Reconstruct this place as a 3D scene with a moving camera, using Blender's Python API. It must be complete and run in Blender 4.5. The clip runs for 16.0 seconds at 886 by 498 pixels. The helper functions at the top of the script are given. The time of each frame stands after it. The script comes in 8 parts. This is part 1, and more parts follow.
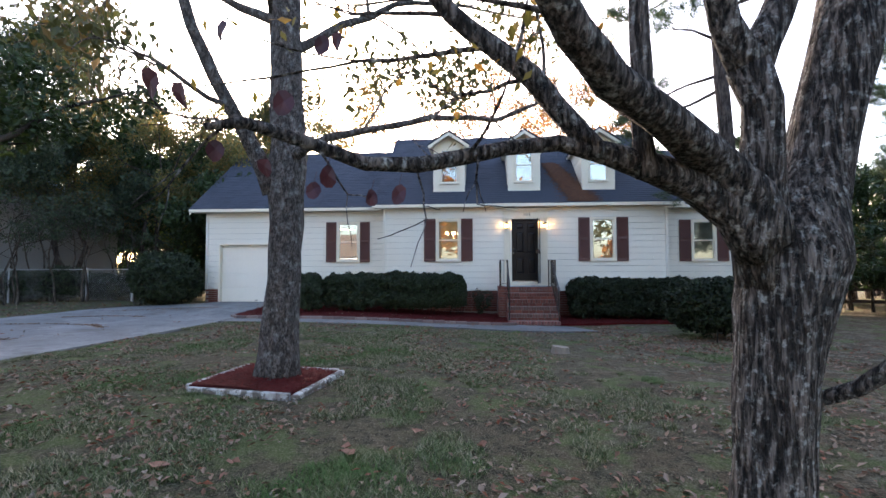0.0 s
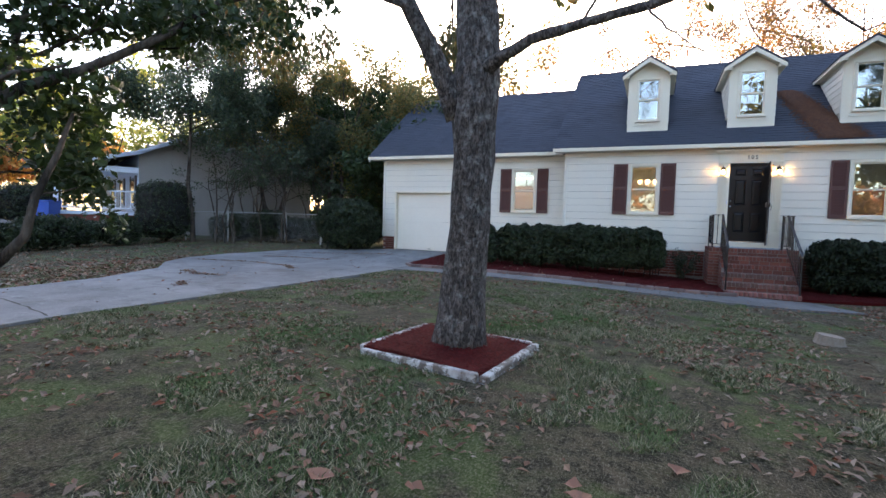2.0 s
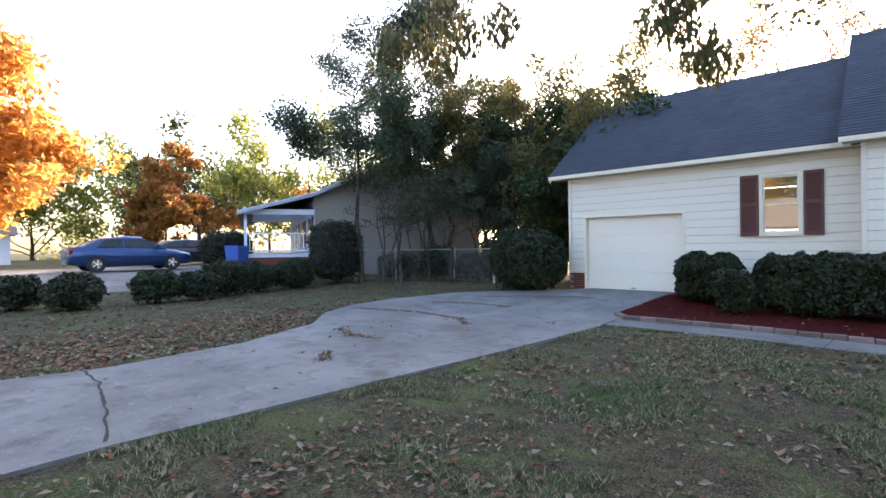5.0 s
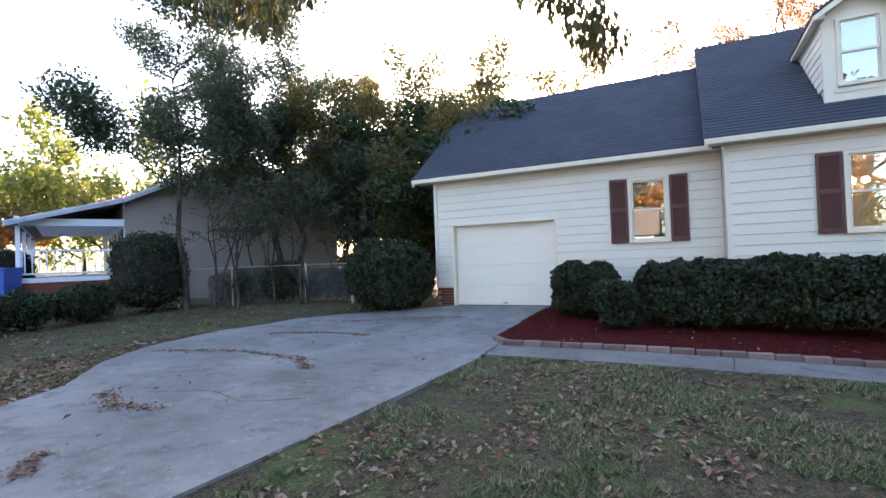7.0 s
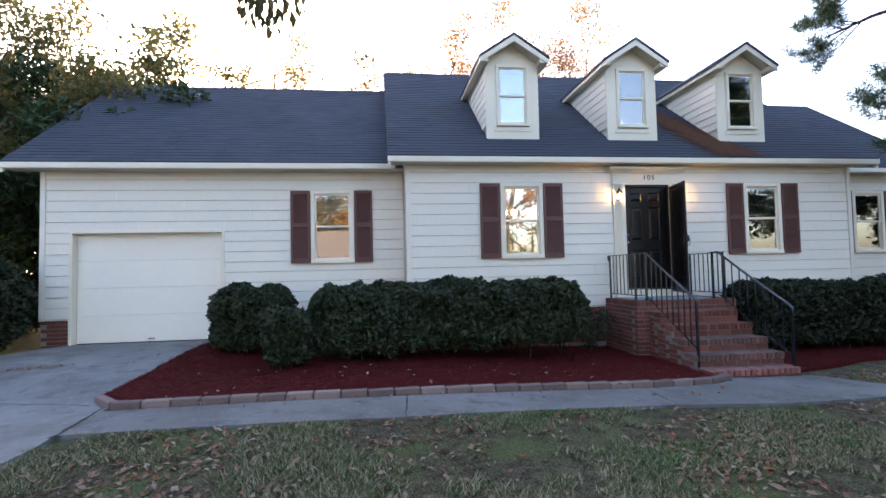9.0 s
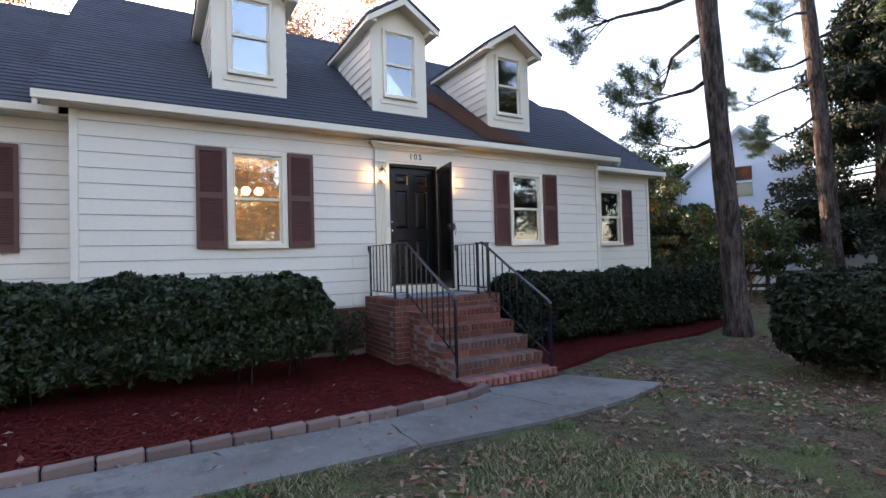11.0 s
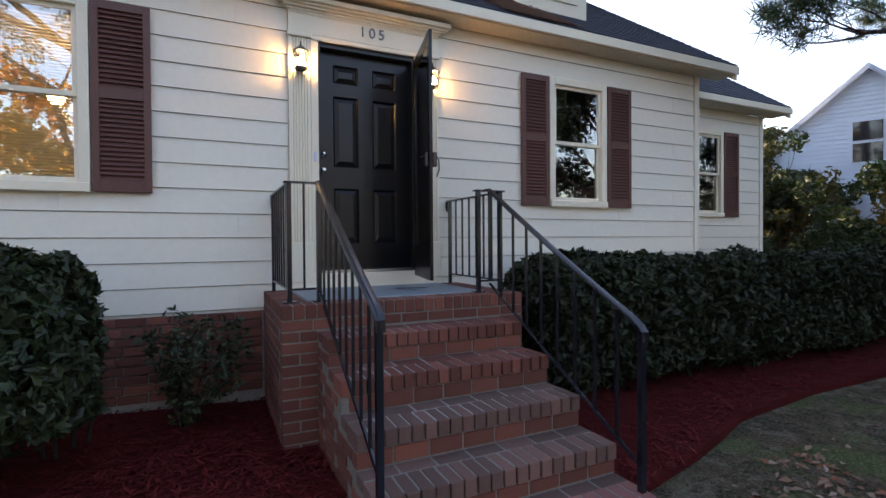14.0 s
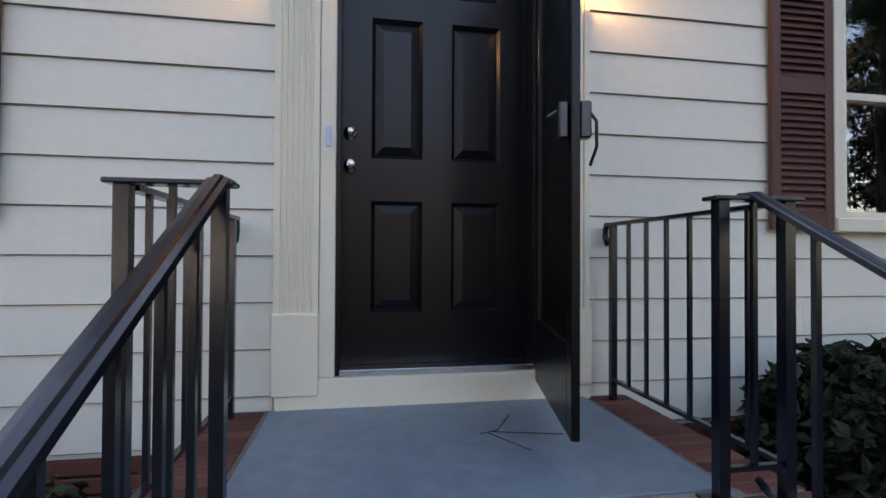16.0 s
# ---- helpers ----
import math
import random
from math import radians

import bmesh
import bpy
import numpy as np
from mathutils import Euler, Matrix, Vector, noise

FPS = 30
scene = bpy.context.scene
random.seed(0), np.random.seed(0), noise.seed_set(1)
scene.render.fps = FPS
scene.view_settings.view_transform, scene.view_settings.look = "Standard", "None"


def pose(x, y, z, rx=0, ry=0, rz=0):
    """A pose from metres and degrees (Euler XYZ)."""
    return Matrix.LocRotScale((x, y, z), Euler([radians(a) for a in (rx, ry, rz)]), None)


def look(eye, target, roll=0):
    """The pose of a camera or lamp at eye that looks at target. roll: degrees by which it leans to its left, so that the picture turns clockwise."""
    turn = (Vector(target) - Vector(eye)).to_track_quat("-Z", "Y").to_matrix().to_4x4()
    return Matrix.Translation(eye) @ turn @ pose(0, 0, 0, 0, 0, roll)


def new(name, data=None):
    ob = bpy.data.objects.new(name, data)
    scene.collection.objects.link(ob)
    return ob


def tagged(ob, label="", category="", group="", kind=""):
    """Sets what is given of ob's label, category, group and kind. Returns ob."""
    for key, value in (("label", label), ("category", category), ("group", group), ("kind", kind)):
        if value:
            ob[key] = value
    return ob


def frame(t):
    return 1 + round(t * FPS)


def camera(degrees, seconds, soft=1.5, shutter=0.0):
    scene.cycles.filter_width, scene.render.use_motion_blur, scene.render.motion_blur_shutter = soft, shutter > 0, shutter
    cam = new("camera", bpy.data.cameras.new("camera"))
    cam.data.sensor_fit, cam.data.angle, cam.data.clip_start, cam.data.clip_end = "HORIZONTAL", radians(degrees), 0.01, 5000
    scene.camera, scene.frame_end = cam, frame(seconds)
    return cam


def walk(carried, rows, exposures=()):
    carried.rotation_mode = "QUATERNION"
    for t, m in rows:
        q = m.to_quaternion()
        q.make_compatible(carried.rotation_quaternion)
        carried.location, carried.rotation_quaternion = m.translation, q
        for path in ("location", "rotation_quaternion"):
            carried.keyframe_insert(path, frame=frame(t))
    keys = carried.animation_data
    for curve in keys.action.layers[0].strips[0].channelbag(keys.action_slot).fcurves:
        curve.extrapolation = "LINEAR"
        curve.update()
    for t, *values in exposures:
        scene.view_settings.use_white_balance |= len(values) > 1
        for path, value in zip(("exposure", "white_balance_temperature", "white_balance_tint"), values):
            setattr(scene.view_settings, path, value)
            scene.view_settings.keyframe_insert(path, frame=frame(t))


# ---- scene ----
cam = camera(84.5, 16.0)
PATH = [
    (0, (-0.986, -16.389, 1.616), (-1.146, -14.397, 1.703), -0.1),
    (0.5, (-1.111, -16.146, 1.636), (-1.303, -14.155, 1.667), 1.4),
    (1, (-1.244, -15.771, 1.58), (-1.638, -13.812, 1.671), -0.2),
    (1.5, (-1.413, -15.476, 1.571), (-2.002, -13.567, 1.486), 0.6),
    (2, (-1.731, -15.082, 1.565), (-2.527, -13.251, 1.45), 1.7),
    (2.5, (-2.043, -14.721, 1.594), (-3.24, -13.127, 1.432), -0.0),
    (3, (-2.287, -14.303, 1.654), (-3.624, -12.818, 1.566), -2.1),
    (3.5, (-2.597, -13.915, 1.682), (-3.972, -12.463, 1.636), -0.3),
    (5.8, (-4.49, -12.05, 1.731), (-5.793, -10.534, 1.783), -2.1),
    (6, (-4.588, -11.891, 1.731), (-5.843, -10.336, 1.811), -1.8),
    (6.5, (-4.838, -11.387, 1.72), (-5.858, -9.667, 1.769), -1.4),
    (7, (-5.013, -10.862, 1.734), (-5.915, -9.077, 1.77), -2.1),
    (7.5, (-5.091, -10.467, 1.778), (-5.796, -8.597, 1.866), -1.0),
    (8, (-5.158, -10.044, 1.757), (-5.555, -8.085, 1.823), -1.6),
    (8.5, (-5.027, -9.512, 1.678), (-5.103, -7.516, 1.779), -2.2),
    (9, (-4.818, -9.126, 1.715), (-4.568, -7.143, 1.801), -1.3),
    (9.5, (-4.54, -8.731, 1.704), (-3.819, -6.866, 1.745), -0.8),
    (9.7, (-4.412, -8.593, 1.72), (-3.546, -6.791, 1.758), -1.5),
    (11.8, (-2.654, -6.866, 1.59), (-1.568, -5.188, 1.666), -0.2),
    (12, (-2.467, -6.665, 1.564), (-1.341, -5.015, 1.665), 0.4),
    (12.5, (-2.047, -6.119, 1.547), (-0.952, -4.449, 1.65), -1.6),
    (13, (-1.638, -5.61, 1.581), (-0.645, -3.874, 1.623), -0.8),
    (13.5, (-1.249, -5.061, 1.533), (-0.257, -3.325, 1.532), 0.7),
    (14, (-0.885, -4.48, 1.509), (-0.028, -2.673, 1.481), -0.4),
    (14.5, (-0.601, -3.864, 1.528), (0.169, -2.019, 1.582), 0.4),
    (15, (-0.318, -3.232, 1.564), (0.384, -1.359, 1.558), -0.9),
    (15.5, (-0.069, -2.656, 1.626), (0.41, -0.715, 1.676), -0.2),
    (16, (0.099, -2.209, 1.764), (0.44, -0.239, 1.793), 0.3),
]
EXPOSURES = [(0.0, 2.55, 6350, 20), (3.5, 2.65, 6400, 19), (6.0, 2.8, 6350, 20), (9.5, 2.7, 6450, 22), (12.0, 2.5, 6900, 26), (13.5, 2.36, 6950, 24), (15.0, 2.36, 7000, 24), (16.0, 2.42, 7050, 24)]
walk(cam, [(t, look(eye, target, roll)) for t, eye, target, roll in PATH], EXPOSURES)

# ---- world, sun, exposure ----
SUN_EL, SUN_AZ = radians(15), radians(-14)
to_sun = Vector((math.sin(SUN_AZ) * math.cos(SUN_EL), math.cos(SUN_AZ) * math.cos(SUN_EL), math.sin(SUN_EL)))
world = bpy.data.worlds.new("world")
scene.world = world
world.use_nodes = True
wn = world.node_tree.nodes
sky = wn.new("ShaderNodeTexSky")
sky.sky_type, sky.sun_disc, sky.sun_elevation, sky.sun_rotation = "NISHITA", False, SUN_EL, SUN_AZ
sky.air_density, sky.dust_density, sky.ozone_density = 1.0, 2.5, 1.0
wn["Background"].inputs["Strength"].default_value = 0.15
world.node_tree.links.new(sky.outputs[0], wn["Background"].inputs["Color"])
sun = new("sun", bpy.data.lights.new("sun", "SUN"))
sun.data.energy, sun.data.angle, sun.data.color = 3.5, radians(0.6), (1.0, 0.80, 0.58)
sun.matrix_world = look(to_sun * 60, (0, 0, 0))
scene.view_settings.exposure = 2.5


# ---- materials ----
def shader(name, rough=0.6, metal=0.0, spec=0.5):
    m = bpy.data.materials.new(name)
    m.use_nodes = True
    p = m.node_tree.nodes["Principled BSDF"]
    p.inputs["Roughness"].default_value, p.inputs["Metallic"].default_value = rough, metal
    p.inputs["Specular IOR Level"].default_value = spec
    return m, m.node_tree.nodes, m.node_tree.links, p


def tex_noise(n, l, scale, detail=4.0, vec=None, rough=0.55):
    t = n.new("ShaderNodeTexNoise")
    t.inputs["Scale"].default_value, t.inputs["Detail"].default_value, t.inputs["Roughness"].default_value = scale, detail, rough
    if vec is None:
        vec = n.new("ShaderNodeTexCoord").outputs["Object"]
    l.new(vec, t.inputs["Vector"])
    return t.outputs["Fac"]


def ramp(n, l, fac, stops):
    r = n.new("ShaderNodeValToRGB")
    e = r.color_ramp.elements
    while len(e) < len(stops):
        e.new(0.5)
    for a, (p, c) in zip(e, stops):
        a.position, a.color = p, (*c, 1) if len(c) == 3 else c
    l.new(fac, r.inputs[0])
    return r.outputs[0]


def mix(n, l, fac, a, b, kind="MIX"):
    m = n.new("ShaderNodeMix")
    m.data_type, m.blend_type = "RGBA", kind
    for s, v in ((0, fac), (6, a), (7, b)):
        if isinstance(v, (int, float)):
            m.inputs[s].default_value = v
        elif isinstance(v, tuple):
            m.inputs[s].default_value = (*v, 1)
        else:
            l.new(v, m.inputs[s])
    return m.outputs[2]


def bump(n, l, p, height, strength=0.3, dist=0.01):
    b = n.new("ShaderNodeBump")
    b.inputs["Strength"].default_value, b.inputs["Distance"].default_value = strength, dist
    l.new(height, b.inputs["Height"])
    l.new(b.outputs[0], p.inputs["Normal"])


def simple(name, a, b, scale=6.0, rough=0.6, metal=0.0, fine=60.0, bumps=0.2, dist=0.004, spec=0.5, vary=0.0, island=False, speck=0.35):
    """Two tones mixed by a coarse and a fine noise, with a fine relief."""
    m, n, l, p = shader(name, rough, metal, spec)
    c = mix(n, l, tex_noise(n, l, scale), a, b)
    f = tex_noise(n, l, fine, 3)
    c = mix(n, l, speck, c, ramp(n, l, f, [(0.3, tuple(x * 0.7 for x in a)), (0.7, tuple(min(1, x * 1.15) for x in b))]))
    if vary:
        src = n.new("ShaderNodeNewGeometry").outputs["Random Per Island"] if island else n.new("ShaderNodeObjectInfo").outputs["Random"]
        c = mix(n, l, vary, c, ramp(n, l, src, [(0.0, tuple(x * 0.45 for x in a)), (0.5, a), (1.0, tuple(min(1, x * 1.35) for x in b))]))
    l.new(c, p.inputs["Base Color"])
    if bumps:
        bump(n, l, p, f, bumps, dist)
    return m


def leafy(name, tones, rough=0.5, through_light=0.35, spec=0.4):
    """Leaves whose colour differs from one to the next, with some light shining through."""
    m, n, l, p = shader(name, rough, spec=spec)
    r = n.new("ShaderNodeNewGeometry").outputs["Random Per Island"]
    c = ramp(n, l, r, [((i + 0.5) / len(tones), t) for i, t in enumerate(tones)])
    c = mix(n, l, 0.3, c, mix(n, l, tex_noise(n, l, 1.2), tuple(x * 0.6 for x in tones[0]), tones[-1]))
    l.new(c, p.inputs["Base Color"])
    t = n.new("ShaderNodeBsdfTranslucent")
    l.new(c, t.inputs["Color"])
    mx = n.new("ShaderNodeMixShader")
    mx.inputs[0].default_value = through_light
    l.new(p.outputs[0], mx.inputs[1])
    l.new(t.outputs[0], mx.inputs[2])
    l.new(mx.outputs[0], n["Material Output"].inputs[0])
    return m


def bark(name, dark, light, lichen=(0.33, 0.335, 0.31), amount=0.5, scale=1.0, depth=0.03, crevice=0.35, squash=0.22, lichen_scale=9, cracks=15):
    m, n, l, p = shader(name, 0.9, spec=0.2)
    tc = n.new("ShaderNodeTexCoord").outputs["Object"]
    mp = n.new("ShaderNodeMapping")
    mp.inputs["Scale"].default_value = (1, 1, squash)
    l.new(tc, mp.inputs[0])
    ridges = tex_noise(n, l, 38 * scale, 6, mp.outputs[0], 0.65)
    c = ramp(n, l, ridges, [(0.38, dark), (0.62, light)])
    spots = tex_noise(n, l, lichen_scale * scale, 8, tc, 0.7)
    k = ramp(n, l, spots, [(0.52, (0, 0, 0)), (0.66, (amount,) * 3)])
    c = mix(n, l, k, c, lichen)
    l.new(c, p.inputs["Base Color"])
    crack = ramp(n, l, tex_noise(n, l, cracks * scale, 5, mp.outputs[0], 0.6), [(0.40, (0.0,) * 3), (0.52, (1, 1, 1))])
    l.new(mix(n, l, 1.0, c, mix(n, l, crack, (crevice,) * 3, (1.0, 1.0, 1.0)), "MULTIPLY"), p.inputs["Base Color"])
    bump(n, l, p, mix(n, l, 0.6, ridges, crack), 1.0, depth)
    return m


def glass(name, gloss=0.13, tint=(0.9, 0.95, 0.95)):
    m, n, l, p = shader(name, 0.02)
    g = n.new("ShaderNodeBsdfGlossy")
    g.inputs["Roughness"].default_value = 0.01
    t = n.new("ShaderNodeBsdfTransparent")
    t.inputs["Color"].default_value = (*tint, 1)
    lw = n.new("ShaderNodeFresnel")
    lw.inputs[0].default_value = 1.9
    ad = n.new("ShaderNodeMath")
    ad.inputs[1].default_value = gloss
    l.new(lw.outputs[0], ad.inputs[0])
    mx = n.new("ShaderNodeMixShader")
    l.new(ad.outputs[0], mx.inputs[0])
    l.new(t.outputs[0], mx.inputs[1])
    l.new(g.outputs[0], mx.inputs[2])
    l.new(mx.outputs[0], n["Material Output"].inputs[0])
    return m


def glow(name, colour, strength):
    m, n, l, p = shader(name)
    p.inputs["Base Color"].default_value = (*colour, 1)
    p.inputs["Emission Color"].default_value = (*colour, 1)
    p.inputs["Emission Strength"].default_value = strength
    return m


CREAM = simple("cream_siding_paint", (0.70, 0.66, 0.545), (0.76, 0.72, 0.605), 0.9, 0.55, fine=18, bumps=0.05, speck=0.10)
# Dark tone for the shadow line under each siding lap
LAP_SHADE = simple("shaded_lap_joint", (0.15, 0.14, 0.12), (0.28, 0.26, 0.22), 6.0, 0.9, bumps=0.3)
TRIM = simple("cream_trim_paint", (0.74, 0.67, 0.51), (0.80, 0.73, 0.57), 2.0, 0.5, fine=40, bumps=0.05, speck=0.08)
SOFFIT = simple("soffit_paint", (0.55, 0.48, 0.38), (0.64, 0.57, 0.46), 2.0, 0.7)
GARAGE = simple("garage_door_paint", (0.75, 0.70, 0.575), (0.80, 0.755, 0.64), 0.8, 0.5, fine=12, bumps=0.02, speck=0.06)
BROWN = simple("shutter_paint", (0.085, 0.030, 0.022), (0.115, 0.042, 0.030), 4.0, 0.5, bumps=0.1)
BRICK = simple("red_brick", (0.105, 0.030, 0.020), (0.19, 0.062, 0.040), 9.0, 0.85, fine=90, bumps=0.5, vary=0.5)
PINKBRICK = simple("pink_brick", (0.20, 0.075, 0.060), (0.28, 0.12, 0.098), 9.0, 0.85, fine=90, bumps=0.5, vary=0.4)
WORNBRICK = simple("weathered_tread_brick", (0.085, 0.052, 0.042), (0.17, 0.085, 0.066), 7.0, 0.9, fine=80, bumps=0.6, vary=0.4)
STAINED = simple("stained_mortar", (0.12, 0.108, 0.092), (0.23, 0.21, 0.18), 8.0, 0.95, bumps=0.5)
MORTAR = simple("mortar", (0.19, 0.175, 0.155), (0.33, 0.31, 0.28), 14.0, 0.95, bumps=0.5)
IRON = simple("black_iron_paint", (0.0025, 0.0035, 0.007), (0.007, 0.010, 0.018), 20.0, 0.22, metal=0.0, bumps=0.2, dist=0.002, spec=0.7)
BLACKDOOR = simple("black_door_paint", (0.0022, 0.0026, 0.0036), (0.0035, 0.004, 0.0052), 3.0, 0.30, bumps=0.03, spec=0.32)
STEEL = simple("brushed_steel", (0.55, 0.54, 0.52), (0.65, 0.64, 0.62), 20.0, 0.25, metal=1.0, bumps=0.05)
BLUEPAINT = simple("grey_blue_porch_paint", (0.155, 0.20, 0.235), (0.20, 0.25, 0.285), 2.5, 0.45, fine=14, bumps=0.1)
GLASS = glass("window_glass")
# The dimness of unlit rooms is put into this near-black tone
DARK = simple("unlit_room", (0.03, 0.027, 0.023), (0.05, 0.045, 0.04), 2.0, 0.9)
BLIND = simple("blind_slats", (0.42, 0.38, 0.31), (0.5, 0.46, 0.38), 8.0, 0.5)
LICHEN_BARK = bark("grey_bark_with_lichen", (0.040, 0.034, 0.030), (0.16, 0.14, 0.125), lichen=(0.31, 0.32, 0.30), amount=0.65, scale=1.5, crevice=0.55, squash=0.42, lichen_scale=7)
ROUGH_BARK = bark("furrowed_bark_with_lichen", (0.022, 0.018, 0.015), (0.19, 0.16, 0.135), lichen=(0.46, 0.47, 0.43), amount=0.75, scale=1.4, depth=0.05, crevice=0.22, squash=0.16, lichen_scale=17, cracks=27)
PINE_BARK = bark("pine_bark", (0.035, 0.026, 0.022), (0.11, 0.085, 0.07), amount=0.1, scale=0.6)
MYRTLE_BARK = bark("smooth_bark", (0.032, 0.026, 0.020), (0.10, 0.080, 0.060), amount=0.15, scale=0.5)
HEDGE = leafy("hedge_leaves", [(0.006, 0.012, 0.004), (0.012, 0.024, 0.007), (0.018, 0.036, 0.011), (0.046, 0.068, 0.025)], 0.5, 0.14, 0.4)
# Hedge leaves again with lower tones: shade is put into the colour
SHADEDHEDGE = leafy("shaded_hedge_leaves", [(0.004, 0.008, 0.003), (0.008, 0.015, 0.005), (0.013, 0.024, 0.008), (0.028, 0.042, 0.016)], 0.55, 0.10, 0.3)
CEDARGREEN = leafy("dark_cedar_leaves", [(0.006, 0.013, 0.006), (0.010, 0.022, 0.009), (0.018, 0.032, 0.014)], 0.6, 0.12, 0.3)
HANGING = leafy("drooping_green_and_orange_leaves", [(0.035, 0.05, 0.015), (0.05, 0.075, 0.02), (0.09, 0.11, 0.03), (0.05, 0.07, 0.02), (0.19, 0.12, 0.035)], through_light=0.4)
# Near-black: the shade between leaves and stems is put into the colour
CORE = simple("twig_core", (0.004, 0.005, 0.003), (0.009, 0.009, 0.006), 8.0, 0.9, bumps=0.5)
OLIVE = leafy("olive_leaves", [(0.03, 0.045, 0.015), (0.05, 0.065, 0.02), (0.09, 0.09, 0.03), (0.13, 0.12, 0.04)])
GREEN = leafy("green_leaves", [(0.018, 0.035, 0.010), (0.03, 0.055, 0.014), (0.045, 0.075, 0.02)], through_light=0.3)
AUTUMN = leafy("autumn_leaves", [(0.30, 0.13, 0.03), (0.42, 0.20, 0.04), (0.50, 0.30, 0.06), (0.22, 0.20, 0.05), (0.36, 0.10, 0.03)], through_light=0.5)
# Bright yellow-green tones stand in for sun falling on the leaves
GOLDGREEN = leafy("sunlit_yellow_green_leaves", [(0.16, 0.20, 0.03), (0.26, 0.28, 0.05), (0.40, 0.34, 0.06), (0.20, 0.24, 0.06)], through_light=0.55)
# Gold leaves made paler: sun from behind is put into the colour
GOLD = leafy("backlit_golden_leaves", [(0.58, 0.26, 0.06), (0.70, 0.40, 0.10), (0.75, 0.52, 0.16), (0.60, 0.30, 0.08)], through_light=0.8)
YELLOWGREEN = leafy("turning_leaves", [(0.07, 0.09, 0.02), (0.14, 0.15, 0.03), (0.30, 0.22, 0.04), (0.40, 0.20, 0.04)], through_light=0.45)
TURNING = leafy("turning_green_and_gold_leaves", [(0.05, 0.08, 0.035), (0.09, 0.12, 0.04), (0.16, 0.17, 0.05), (0.07, 0.10, 0.04), (0.18, 0.18, 0.05), (0.30, 0.18, 0.05)], through_light=0.5)
MAROON = leafy("maroon_leaves", [(0.045, 0.014, 0.020), (0.06, 0.020, 0.024), (0.04, 0.014, 0.020)], through_light=0.2)
FADED = leafy("faded_autumn_leaves", [(0.10, 0.05, 0.03), (0.17, 0.10, 0.04), (0.26, 0.16, 0.06), (0.11, 0.045, 0.035), (0.14, 0.12, 0.05)], through_light=0.35)
BLUEGREEN = leafy("bluish_green_leaves", [(0.035, 0.055, 0.035), (0.055, 0.08, 0.05), (0.03, 0.05, 0.03), (0.045, 0.07, 0.04), (0.08, 0.10, 0.06), (0.11, 0.12, 0.07), (0.10, 0.14, 0.05), (0.06, 0.10, 0.05), (0.07, 0.11, 0.06)], through_light=0.42)
NEEDLE = leafy("pine_needles", [(0.03, 0.06, 0.03), (0.05, 0.09, 0.04), (0.09, 0.12, 0.05)], through_light=0.45)


# ---- small builders ----
ORIGIN = {}


def thing(name, label, category, loc=(0, 0, 0), group="", kind=""):
    e = tagged(new(name), label, category, group, kind)
    e.location = loc
    e.empty_display_size = 0.1
    ORIGIN[e] = Vector(loc)
    return e


def part(name, bm, mat, parent=None, label="", category="", group="", kind="", smooth=False):
    """Links a bmesh given in world metres as one mesh, under its thing or part."""
    me = bpy.data.meshes.new(name)
    o = ORIGIN.get(parent, Vector())
    if parent is None:
        if bm.verts and kind != "structure":
            cs = [v.co for v in bm.verts]
            o = Vector(((min(c.x for c in cs) + max(c.x for c in cs)) / 2, (min(c.y for c in cs) + max(c.y for c in cs)) / 2, min(c.z for c in cs)))
    bmesh.ops.translate(bm, verts=bm.verts, vec=-o)
    bm.to_mesh(me)
    bm.free()
    me.materials.append(mat)
    if smooth:
        me.shade_smooth()
    ob = tagged(new(name, me), label, category, group, kind)
    ob.parent = parent
    if parent is None:
        ob.location = o
    ORIGIN[ob] = o
    return ob


def raw(name, verts, faces, mat, parent=None, label="", category="", group="", kind="", smooth=False):
    me = bpy.data.meshes.new(name)
    o = ORIGIN.get(parent, Vector())
    v = np.asarray(verts, float) - np.array(o)
    me.from_pydata(v.tolist() if not isinstance(v, list) else v, [], faces if isinstance(faces, list) else faces.tolist())
    me.materials.append(mat)
    if smooth:
        me.shade_smooth()
    ob = tagged(new(name, me), label, category, group, kind)
    ob.parent = parent
    ORIGIN[ob] = o
    return ob


def box(bm, x0, x1, y0, y1, z0, z1, bevel=0.0):
    vs = [bm.verts.new((x, y, z)) for z in (z0, z1) for y in (y0, y1) for x in (x0, x1)]
    fs = [bm.faces.new([vs[i] for i in f]) for f in ((0, 2, 3, 1), (4, 5, 7, 6), (0, 1, 5, 4), (2, 6, 7, 3), (0, 4, 6, 2), (1, 3, 7, 5))]
    if bevel:
        bmesh.ops.bevel(bm, geom=list({e for f in fs for e in f.edges}), offset=bevel, segments=1, affect="EDGES")
    return bm


def bx(x0, x1, y0, y1, z0, z1, bevel=0.0):
    return box(bmesh.new(), x0, x1, y0, y1, z0, z1, bevel)


